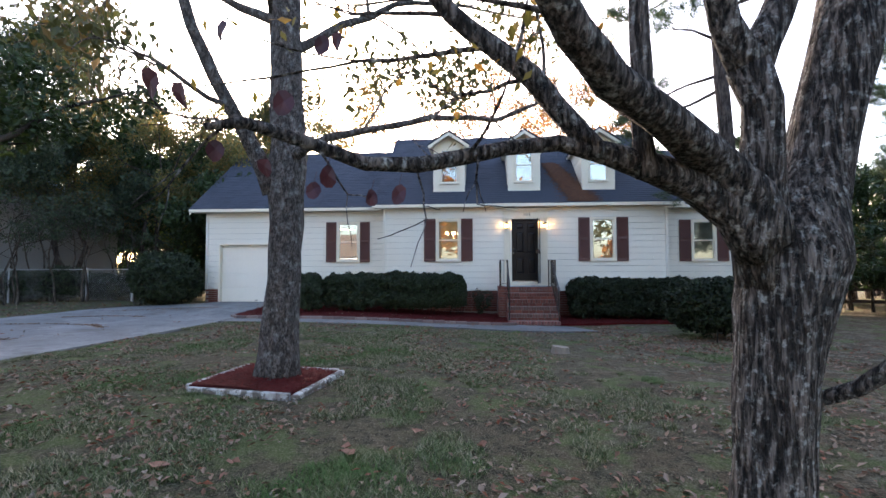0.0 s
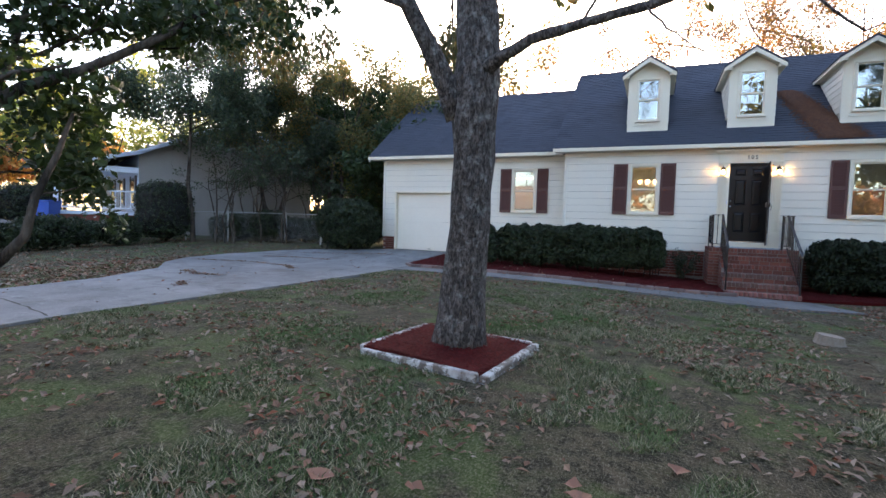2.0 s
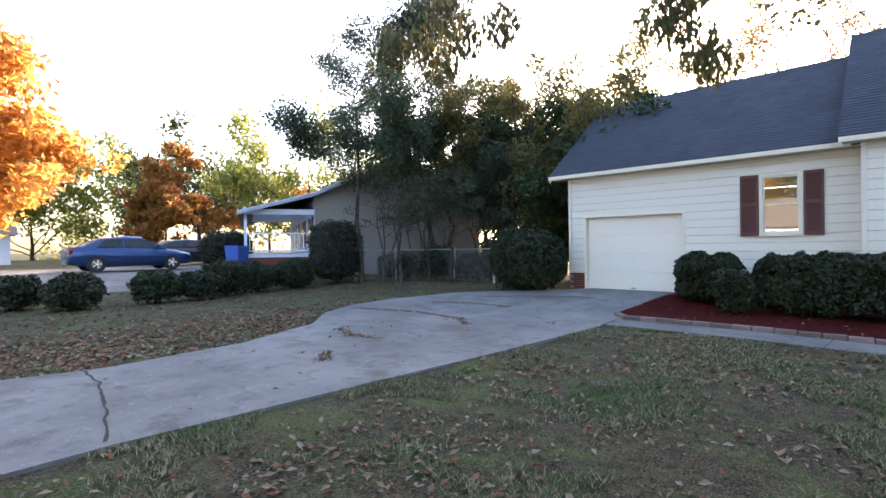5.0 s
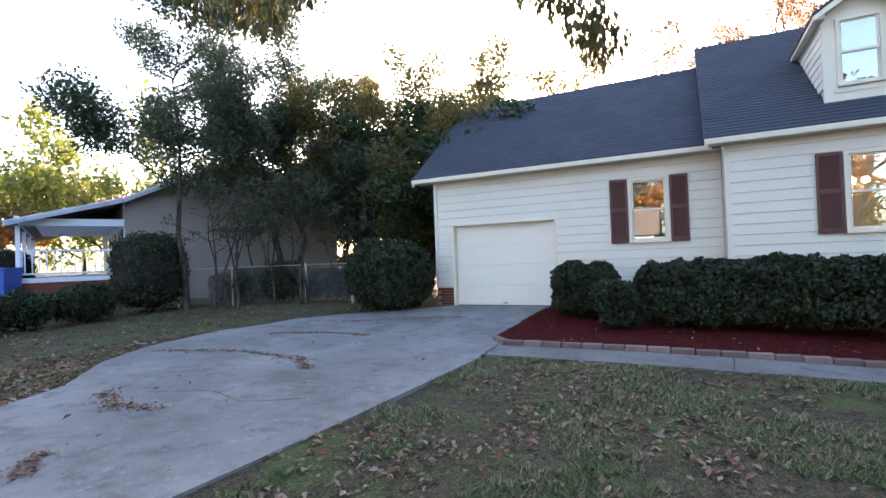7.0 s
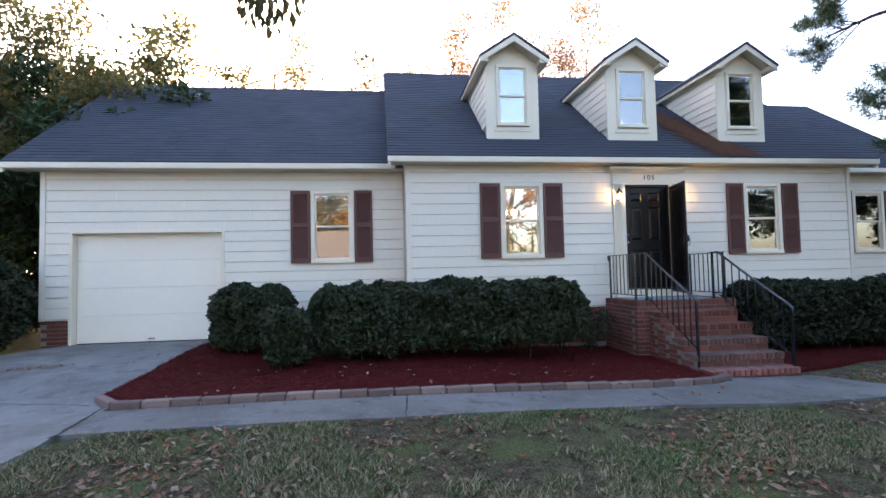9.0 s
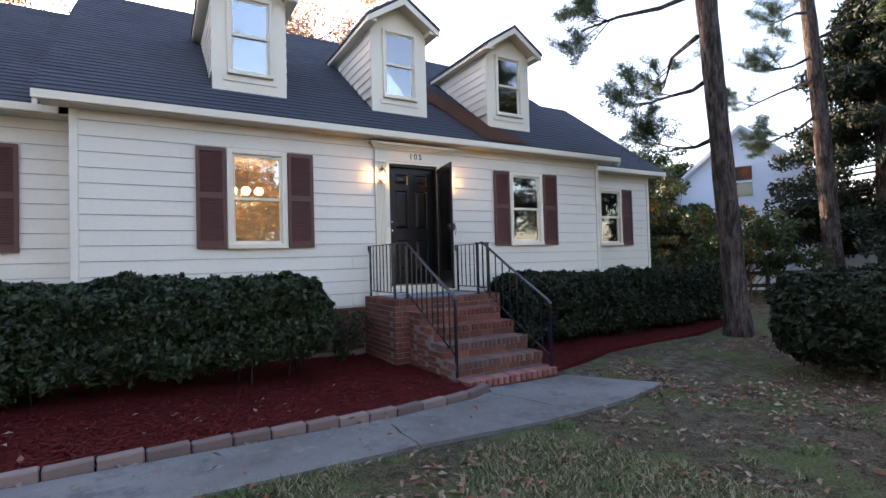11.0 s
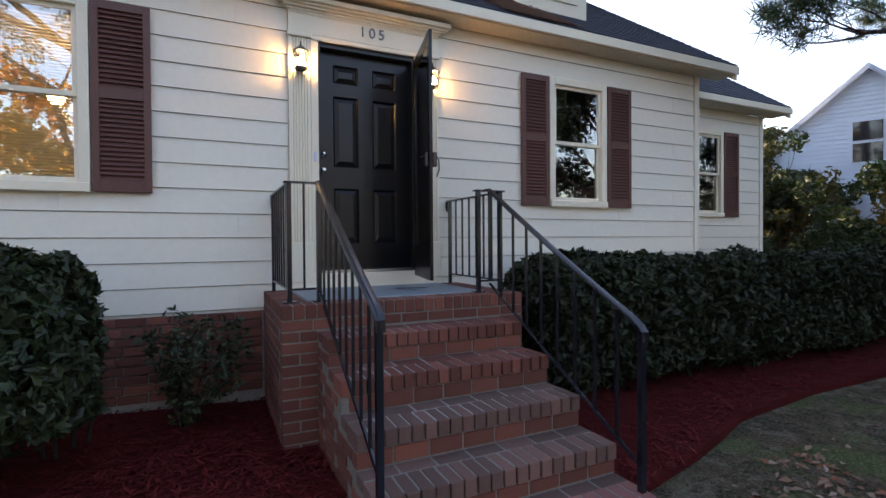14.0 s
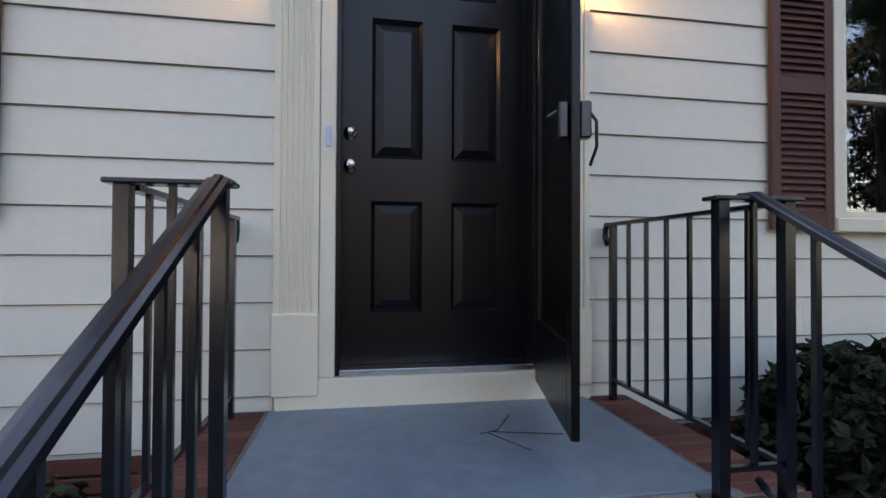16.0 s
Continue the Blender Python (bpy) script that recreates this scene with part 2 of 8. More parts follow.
def tube(bm, pts, radii, seg=8, cap=True, wob=0.0, seed=0):
    """A round limb through points, each with its radius."""
    pts = [Vector(p) for p in pts]
    if isinstance(radii, (int, float)):
        radii = [radii] * len(pts)
    rings = []
    ref = Vector((0.13, 0.97, 0.21))
    for i, (p, r) in enumerate(zip(pts, radii)):
        d = (pts[min(i + 1, len(pts) - 1)] - pts[max(i - 1, 0)]).normalized()
        a = d.cross(ref)
        if a.length < 0.15:
            a = d.cross(Vector((1, 0, 0)))
        a.normalize()
        b = d.cross(a)
        ring = []
        for k in range(seg):
            t = 2 * math.pi * k / seg
            rr = r * (1 + wob * noise.noise(p * 2.5 + Vector((math.cos(t) * 1.4, math.sin(t) * 1.4, seed))))
            ring.append(bm.verts.new(p + (a * math.cos(t) + b * math.sin(t)) * rr))
        rings.append(ring)
    for u, v in zip(rings, rings[1:]):
        for k in range(seg):
            bm.faces.new((u[k], u[(k + 1) % seg], v[(k + 1) % seg], v[k]))
    if cap:
        bm.faces.new(rings[0][::-1])
        bm.faces.new(rings[-1])
    return bm


def smoothstep(t):
    t = min(1, max(0, t))
    return t * t * (3 - 2 * t)


def ground(x, y):
    """The height of the ground: it dips towards the front steps and rises to the garage."""
    return 0.30 - 0.24 * smoothstep((x + 6) / 7.5) * (1 - 0.35 * smoothstep((-y - 5) / 6)) + 0.15 * smoothstep((y + 3.5) / 3.5) * smoothstep((-6.5 - x) / 1.5) + 0.6 * smoothstep((-20.5 - x) / 7)


def inside(poly, x, y):
    c, j = False, len(poly) - 1
    for i in range(len(poly)):
        (xi, yi), (xj, yj) = poly[i], poly[j]
        if (yi > y) != (yj > y) and x < (xj - xi) * (y - yi) / (yj - yi) + xi:
            c = not c
        j = i
    return c


def lay(name, poly, lift, mat, step=0.35, depth=0.1, label="", category="", kind="structure", rough=0.0, parent=None):
    """A slab with the outline poly, draped over the ground, its top lift above it."""
    bm = bmesh.new()
    vs = [bm.verts.new((x, y, 0)) for x, y in poly]
    bm.faces.new(vs)
    xs, ys = [p[0] for p in poly], [p[1] for p in poly]
    for axis, lo, hi in ((0, min(xs), max(xs)), (1, min(ys), max(ys))):
        k = lo + step
        while k < hi:
            no = (1, 0, 0) if axis == 0 else (0, 1, 0)
            co = (k, 0, 0) if axis == 0 else (0, k, 0)
            bmesh.ops.bisect_plane(bm, geom=list(bm.verts) + list(bm.edges) + list(bm.faces), plane_co=co, plane_no=no)
            k += step
    bmesh.ops.recalc_face_normals(bm, faces=bm.faces)
    top = list(bm.faces)
    if top[0].normal.z < 0:
        bmesh.ops.reverse_faces(bm, faces=top)
    ret = bmesh.ops.extrude_face_region(bm, geom=top)
    new_verts = [g for g in ret["geom"] if isinstance(g, bmesh.types.BMVert)]
    up = set(new_verts)
    for v in bm.verts:
        z = ground(v.co.x, v.co.y)
        if v in up:
            v.co.z = z + lift + rough * noise.noise(Vector((v.co.x * 4, v.co.y * 4, 0)))
        else:
            v.co.z = z + lift - depth
    bmesh.ops.recalc_face_normals(bm, faces=bm.faces)
    return part(name, bm, mat, parent, label, category, kind=kind)


# ---- the plan ----
DRIVE = [(-8.02, -30), (-8.05, -13.7), (-8.1, -11.7), (-7.95, -9.3), (-7.82, -7.5), (-7.7, -4.6), (-7.74, -4.31), (-7.74, -3.45), (-8.05, -3.1), (-7.95, 0.86), (-10.65, 0.86),
         (-11.3, -0.4), (-12.8, -1.2), (-13.6, -1.9), (-14.3, -3.5), (-13.9, -5.3), (-13.2, -6.5), (-12.0, -7.6), (-11.2, -9.3), (-10.95, -11.1), (-11.5, -13.4), (-12.2, -30)]
WALK = [(-7.74, -4.31), (-4.84, -4.32), (-1.6, -4.02), (-0.2, -4.02), (1.1, -3.92), (1.95, -3.72), (1.3, -2.72), (-0.02, -2.72), (-0.02, -2.86), (-0.42, -3.05), (-1.4, -3.24), (-2.3, -3.32), (-5.0, -3.52), (-7.74, -3.55)]
BED_LEFT = [(-7.94, 0.78), (-8.02, -3.05), (-7.7, -3.42), (-5.0, -3.40), (-2.3, -3.19), (-1.4, -3.11), (-0.45, -2.93), (-0.12, -2.78), (-0.24, -2.4), (-0.24, -1.05), (-0.48, -1.04), (-0.48, -0.02), (-4.33, -0.02), (-4.36, 0.78)]
BED_RIGHT = [(1.2, -2.5), (2.0, -2.3), (2.9, -2.0), (4.2, -1.85), (5.7, -1.85), (7.6, -1.3), (8.7, -0.4), (8.8, 1.0), (5.07, 1.02), (5.05, -0.02), (1.42, -0.02), (1.42, -1.05), (1.2, -1.1)]


# ---- ground ----
def lawn_material():
    m, n, l, p = shader("dormant_lawn", 0.95, spec=0.1)
    big = tex_noise(n, l, 0.45, 6, None, 0.6)
    mid = tex_noise(n, l, 3.0, 6, None, 0.65)
    fine = tex_noise(n, l, 55, 5, None, 0.7)
    c = ramp(n, l, mid, [(0.34, (0.030, 0.022, 0.015)), (0.45, (0.085, 0.072, 0.044)), (0.54, (0.050, 0.062, 0.022)), (0.68, (0.15, 0.125, 0.082))])
    sep = n.new("ShaderNodeSeparateXYZ")
    l.new(n.new("ShaderNodeTexCoord").outputs["Object"], sep.inputs[0])
    mr = n.new("ShaderNodeMapRange")
    mr.inputs["From Min"].default_value, mr.inputs["From Max"].default_value = -1.0, 3.0
    l.new(sep.outputs["X"], mr.inputs["Value"])
    ad = n.new("ShaderNodeMath")
    ad.operation = "MULTIPLY"
    l.new(mr.outputs[0], ad.inputs[0])
    l.new(ramp(n, l, big, [(0.25, (0.3,) * 3), (0.6, (1, 1, 1))]), ad.inputs[1])
    c = mix(n, l, ad.outputs[0], c, ramp(n, l, mid, [(0.36, (0.075, 0.034, 0.022)), (0.49, (0.13, 0.072, 0.05)), (0.57, (0.27, 0.23, 0.185)), (0.72, (0.07, 0.07, 0.035))]))
    c = mix(n, l, ramp(n, l, big, [(0.45, (0, 0, 0)), (0.62, (0.55,) * 3)]), c, (0.12, 0.085, 0.055))
    c = mix(n, l, ramp(n, l, tex_noise(n, l, 9, 5, None, 0.7), [(0.44, (0.9,) * 3), (0.52, (0, 0, 0))]), c, (0.020, 0.014, 0.009))
    c = mix(n, l, ramp(n, l, tex_noise(n, l, 1.3, 5, None, 0.65), [(0.5, (0, 0, 0)), (0.60, (0.8,) * 3)]), c, (0.075, 0.125, 0.026))
    c = mix(n, l, 0.36, c, ramp(n, l, fine, [(0.36, (0.018, 0.018, 0.010)), (0.5, (0.10, 0.095, 0.055)), (0.64, (0.34, 0.30, 0.21))]))
    straw = n.new("ShaderNodeMapping")
    straw.inputs["Scale"].default_value, straw.inputs["Rotation"].default_value = (140, 28, 1), (0, 0, 0.5)
    l.new(n.new("ShaderNodeTexCoord").outputs["Object"], straw.inputs[0])
    c = mix(n, l, ramp(n, l, tex_noise(n, l, 1.0, 3, straw.outputs[0], 0.6), [(0.56, (0, 0, 0)), (0.66, (0.5,) * 3)]), c, (0.30, 0.27, 0.19))
    l.new(c, p.inputs["Base Color"])
    bump(n, l, p, fine, 1.0, 0.04)
    return m


LAWN = lawn_material()


def build_ground():
    xs = [-400, -160, -80, -50, -35] + [-30 + 0.6 * i for i in range(77)] + [17, 20, 26, 40, 80, 160, 400]
    ys = [-400, -160, -80, -50, -35, -26, -22] + [-20 + 0.6 * i for i in range(40)] + [5, 8, 12, 20, 40, 80, 160, 400]
    vs, fs = [], []
    for y in ys:
        for x in xs:
            z = ground(x, y)
            covered = any(inside(q, x, y) for q in (DRIVE, WALK, BED_LEFT, BED_RIGHT))
            vs.append((x, y, z - (0.03 if covered else 0.0) + (0.012 * noise.noise(Vector((x, y, 0))) if not covered else 0)))
    w = len(xs)
    for j in range(len(ys) - 1):
        for i in range(w - 1):
            fs.append([j * w + i, j * w + i + 1, (j + 1) * w + i + 1, (j + 1) * w + i])
    raw("ground", vs, fs, LAWN, None, "dormant brown and green lawn strewn with dry leaves", "lawn", kind="structure", smooth=True)


build_ground()


def concrete_material(name, a, b):
    m, n, l, p = shader(name, 0.85, spec=0.25)
    c = mix(n, l, ramp(n, l, tex_noise(n, l, 0.7, 5, None, 0.6), [(0.35, (0, 0, 0)), (0.65, (1, 1, 1))]), a, b)
    c = mix(n, l, ramp(n, l, tex_noise(n, l, 2.7, 8, None, 0.7), [(0.52, (0, 0, 0)), (0.64, (0.75,) * 3)]), c, tuple(x * 0.5 for x in a))
    c = mix(n, l, ramp(n, l, tex_noise(n, l, 11, 6, None, 0.75), [(0.56, (0, 0, 0)), (0.64, (0.6,) * 3)]), c, tuple(x * 1.35 for x in b))
    c = mix(n, l, ramp(n, l, tex_noise(n, l, 0.9, 7, None, 0.7), [(0.53, (0, 0, 0)), (0.66, (0.7,) * 3)]), c, (0.085, 0.070, 0.052))
    f = tex_noise(n, l, 90, 4, None, 0.7)
    c = mix(n, l, 0.3, c, ramp(n, l, f, [(0.3, tuple(x * 0.6 for x in a)), (0.7, tuple(x * 1.2 for x in b))]))
    l.new(c, p.inputs["Base Color"])
    bump(n, l, p, f, 0.5, 0.006)
    return m


CONCRETE = concrete_material("worn_concrete", (0.13, 0.13, 0.125), (0.235, 0.235, 0.225))
WALKMAT = concrete_material("grey_walk_concrete", (0.11, 0.108, 0.102), (0.19, 0.19, 0.183))
CRACK = simple("crack_dirt", (0.03, 0.028, 0.02), (0.05, 0.045, 0.03), 20, 1.0)
MULCH = simple("red_mulch", (0.042, 0.0035, 0.0035), (0.105, 0.008, 0.007), 7.0, 0.95, fine=70, bumps=1.0, dist=0.03, spec=0.15)
lay("driveway", DRIVE, 0.02, CONCRETE, 0.6, 0.12, "worn pale concrete driveway with cracks and stains", "driveway")
lay("front_walk", WALK, 0.02, WALKMAT, 0.5, 0.12, "grey concrete walk along the mulch bed", "walkway")
lay("mulch_bed", BED_LEFT, 0.06, MULCH, 0.16, 0.12, "bed of red-dyed wood mulch before the hedge", "mulch bed", rough=0.03)
lay("mulch_bed", BED_RIGHT, 0.05, MULCH, 0.16, 0.12, "shaded bed of red mulch under the hedge", "mulch bed", rough=0.03)


# ---- the house ----
SLOPE = 0.735
RIDGE_Y = 4.46


def rects_minus(x0, x1, z0, z1, holes):
    """The rectangle cut into pieces that leave the holes free."""
    out = [(x0, x1, z0, z1)]
    for a, b, c, d in holes:
        nxt = []
        for p, q, r, s in out:
            if a >= q or b <= p or c >= s or d <= r:
                nxt.append((p, q, r, s))
                continue
            if p < a:
                nxt.append((p, a, r, s))
            if b < q:
                nxt.append((b, q, r, s))
            if r < c:
                nxt.append((max(p, a), min(q, b), r, c))
            if d < s:
                nxt.append((max(p, a), min(q, b), d, s))
        out = nxt
    return [o for o in out if o[1] - o[0] > 0.015 and o[3] - o[2] > 0.015]


def wall_front(name, x0, x1, y, z0, z1, holes, thick=0.15):
    bm = bmesh.new()
    for a, b, c, d in rects_minus(x0, x1, z0, z1, holes):
        box(bm, a, b, y, y + thick, c, d)
    return part(name, bm, CREAM, None, "cream-painted house wall with lapped siding", "house wall", kind="structure")


WIN_Z = (1.92, 3.36)
WINDOWS = [(-6.20, 0.80, -6.59, -4.99), (-2.54, 0.0, -2.94, -1.30), (2.56, 0.0, 2.18, 3.79), (6.20, 1.05, 5.80, 7.44)]
WIN_W = 0.84
hole = lambda x: (x + 0.04, x + WIN_W - 0.04, WIN_Z[0] + 0.05, WIN_Z[1] - 0.05)
DOOR_HOLE = (0.0, 0.93, 1.23, 3.32)
HOLES_MAIN = [hole(-2.54), hole(2.56), (-0.02, 0.95, 1.215, 3.335)]
GARAGE_HOLE = (-10.56, -7.90, 0.45, 2.55)
wall_main = wall_front("wall_front_main", -4.35, 5.05, 0.012, 0.93, 3.704, HOLES_MAIN)
wall_left = wall_front("wall_front_garage_wing", -11.12, -4.36, 0.812, 0.93, 3.724, [(-10.58, -7.88, 0.45, 2.57), hole(-6.20)])
wall_right = wall_front("wall_front_side_wing", 5.06, 8.15, 1.062, 0.93, 3.734, [hole(6.20)])


def structure(name, bm, mat, label="", category="house wall"):
    return part(name, bm, mat, None, label, category, kind="structure")


def gable_wall(name, x, thick, y0, y1, z0, ze, zr, mat, label, category="house wall"):
    bm = bmesh.new()
    prof = [(y0, z0), (y1, z0), (y1, ze), ((y0 + y1) / 2, zr), (y0, ze)]
    a = [bm.verts.new((x, p, q)) for p, q in prof]
    b = [bm.verts.new((x + thick, p, q)) for p, q in prof]
    bm.faces.new(a[::-1])
    bm.faces.new(b)
    for i in range(5):
        bm.faces.new((a[i], a[(i + 1) % 5], b[(i + 1) % 5], b[i]))
    bmesh.ops.recalc_face_normals(bm, faces=bm.faces)
    return structure(name, bm, mat, label, category)


gable_wall("wall_west", -11.12, 0.15, 0.965, 7.6, 0.2, 3.72, 6.35, CREAM, "cream-painted gable wall of the garage wing")
gable_wall("wall_east", 8.0, 0.15, 1.215, 7.6, 0.0, 3.72, 6.2, CREAM, "cream-painted gable wall of the side wing")
gable_wall("wall_main_west", -4.35, 0.15, 0.165, 8.55, 0.2, 3.66, 6.9, CREAM, "cream-painted gable wall of the house")
gable_wall("wall_main_east", 4.90, 0.15, 0.165, 8.55, 0.0, 3.66, 6.9, CREAM, "cream-painted gable wall of the house")
structure("wall_back_main", bx(-4.2, 4.9, 8.4, 8.55, 0.0, 3.66), CREAM, "cream-painted back wall")
structure("wall_back_garage_wing", bx(-10.97, -4.36, 7.45, 7.6, 0.0, 3.66), CREAM, "cream-painted back wall")
structure("wall_back_side_wing", bx(5.06, 8.0, 7.45, 7.6, 0.0, 3.66), CREAM, "cream-painted back wall")
structure("floor", bx(-10.9, 7.9, 1.3, 7.4, 1.0, 1.15), DARK, "interior floor, darkened as in an unlit room", "floor")
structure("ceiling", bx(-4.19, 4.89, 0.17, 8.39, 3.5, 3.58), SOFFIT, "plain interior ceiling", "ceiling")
structure("interior_wall", bx(-4.19, 4.89, 3.9, 4.0, 1.15, 3.5), SOFFIT, "tan painted room wall", "room wall")


def siding(wall, y, x0, x1, z_top, holes, first=0.957):
    """Lapped boards, each its own piece, thicker at the lower edge, with the shade under each lap painted on its lip.
    """
    z, row = first, 0
    while z < z_top - 0.02:
        h = min(0.2012, z_top - z)
        for a, b, c, d in rects_minus(x0, x1, z, z + h, holes):
            cuts, k = [a], a + 3.66 - (row * 1.22) % 3.66
            while k < b - 0.3:
                cuts.append(k)
                k += 3.66
            cuts.append(b)
            for p, q in zip(cuts, cuts[1:]):
                bm = bmesh.new()
                q -= 0.002
                low, high = y - 0.018, y - 0.006
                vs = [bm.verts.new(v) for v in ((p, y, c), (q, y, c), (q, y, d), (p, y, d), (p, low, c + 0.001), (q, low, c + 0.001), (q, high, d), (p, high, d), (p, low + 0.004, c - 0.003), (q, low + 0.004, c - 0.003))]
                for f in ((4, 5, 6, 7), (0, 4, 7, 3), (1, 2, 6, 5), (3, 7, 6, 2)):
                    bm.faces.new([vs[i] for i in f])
                # lip and underside take the painted lap shadow
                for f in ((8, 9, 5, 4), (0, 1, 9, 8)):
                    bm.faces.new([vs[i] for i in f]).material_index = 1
                part("siding_board", bm, CREAM, wall).data.materials.append(LAP_SHADE)
        z += 0.2012
        row += 1


# roofs
def roof_material():
    m, n, l, p = shader("blue_grey_shingle", 0.9, spec=0.2)
    r = n.new("ShaderNodeNewGeometry").outputs["Random Per Island"]
    c = ramp(n, l, r, [(0.0, (0.030, 0.036, 0.050)), (0.5, (0.045, 0.053, 0.070)), (1.0, (0.062, 0.070, 0.088))])
    c = mix(n, l, 0.5, c, ramp(n, l, tex_noise(n, l, 0.9, 5), [(0.3, (0.030, 0.036, 0.048)), (0.7, (0.070, 0.080, 0.10))]))
    f = tex_noise(n, l, 160, 3)
    c = mix(n, l, 0.35, c, ramp(n, l, f, [(0.3, (0.018, 0.02, 0.028)), (0.7, (0.10, 0.11, 0.13))]))
    l.new(c, p.inputs["Base Color"])
    bump(n, l, p, f, 0.6, 0.006)
    return m


SHINGLE = roof_material()


def roof_slab(name, x0, x1, y_eave, z_eave, y_ridge, label):
    """A gable roof: two slopes of one slab, symmetrical about the ridge."""
    zr = z_eave + SLOPE * (y_ridge - y_eave)
    yb = 2 * y_ridge - y_eave
    bm = bmesh.new()
    t = 0.10
    prof = [(y_eave, z_eave), (y_ridge, zr), (yb, z_eave), (yb, z_eave - t), (y_ridge, zr - t - 0.03), (y_eave, z_eave - t)]
    a = [bm.verts.new((x0, p, q)) for p, q in prof]
    b = [bm.verts.new((x1, p, q)) for p, q in prof]
    bm.faces.new((a[0], a[1], a[4], a[5]))
    bm.faces.new((a[1], a[2], a[3], a[4]))
    bm.faces.new((b[0], b[1], b[4], b[5]))
    bm.faces.new((b[1], b[2], b[3], b[4]))
    for i in range(6):
        bm.faces.new((a[i], a[(i + 1) % 6], b[(i + 1) % 6], b[i]))
    bmesh.ops.recalc_face_normals(bm, faces=bm.faces)
    return part(name, bm, SHINGLE, None, label, "roof", kind="structure")


MAIN = (-4.68, 5.50, -0.25, 3.84)
WEST = (-11.62, -4.52, 0.50, 3.86)
EAST = (5.20, 8.50, 0.75, 3.87)
roof_main = roof_slab("roof_main", *MAIN, RIDGE_Y, "blue-grey asphalt shingle roof with dormers")
roof_west = roof_slab("roof_garage_wing", *WEST, RIDGE_Y, "blue-grey asphalt shingle roof over the garage")
roof_east = roof_slab("roof_side_wing", *EAST, RIDGE_Y, "blue-grey asphalt shingle roof over the side wing")

for nm, (x0, x1, ye, ze), yw in (("main", MAIN, 0.0), ("garage_wing", WEST, 0.8), ("side_wing", EAST, 1.05)):
    structure("trim_fascia_" + nm, bx(x0, x1, ye - 0.03, ye, ze - 0.125, ze - 0.022, 0.004), TRIM, "cream-painted fascia board along the eave", "fascia")
    xa, xb = {"main": (-4.62, 5.44), "garage_wing": (-11.56, -4.36), "side_wing": (5.12, 8.44)}[nm]
    structure("trim_soffit_" + nm, bx(xa, xb, ye + 0.002, yw + 0.008, ze - 0.135, ze - 0.112), SOFFIT, "tan soffit under the eave", "soffit")
for x, yw, top in ((-4.35, 0.0, 3.70), (4.97, 0.0, 3.70), (8.07, 1.05, 3.73), (-11.12, 0.8, 3.72)):
    structure("trim_corner", bx(x - 0.004, x + 0.084, yw - 0.022, yw + 0.1, 0.93, top, 0.003), CREAM, "cream-painted corner board", "trim")


def rake(name, x, ye, ze, yr, t=0.05):
    bm = bmesh.new()
    zr = ze + SLOPE * (yr - ye)
    for sgn in (0, 1):
        ys = (ye, yr) if not sgn else (2 * yr - ye, yr)
        v = [(ys[0], ze - 0.125), (ys[1], zr - 0.155), (ys[1], zr - 0.26), (ys[0], ze - 0.20)]
        a = [bm.verts.new((x, *p)) for p in v]
        b = [bm.verts.new((x + t, *p)) for p in v]
        bm.faces.new(a)
        bm.faces.new(b[::-1])
        for i in range(4):
            bm.faces.new((a[i], a[(i + 1) % 4], b[(i + 1) % 4], b[i]))
    bmesh.ops.recalc_face_normals(bm, faces=bm.faces)
    return structure(name, bm, TRIM, "cream-painted rake board", "trim")


rake("trim_rake", WEST[0] + 0.01, WEST[2], WEST[3], RIDGE_Y)
rake("trim_rake", MAIN[0] + 0.01, MAIN[2], MAIN[3], RIDGE_Y)
rake("trim_rake", MAIN[1] - 0.06, MAIN[2], MAIN[3], RIDGE_Y)
rake("trim_rake", EAST[1] - 0.06, EAST[2], EAST[3], RIDGE_Y)

# foundation of brick
structure("foundation_main", bx(-4.35, -0.48, 0.03, 0.2, 0.0, 0.93), MORTAR, "mortar of the brick foundation", "foundation")
structure("foundation_main", bx(1.40, 5.05, 0.03, 0.2, -0.1, 0.93), MORTAR, "mortar of the brick foundation", "foundation")
structure("foundation_garage_wing", bx(-7.90, -4.36, 0.83, 0.99, 0.1, 0.93), MORTAR, "mortar of the brick foundation", "foundation")
structure("foundation_garage_wing", bx(-11.12, -10.58, 0.83, 0.99, 0.1, 0.93), MORTAR, "mortar of the brick foundation", "foundation")
structure("foundation_side_wing", bx(5.06, 8.15, 1.08, 1.2, -0.1, 0.93), MORTAR, "mortar of the brick foundation", "foundation")


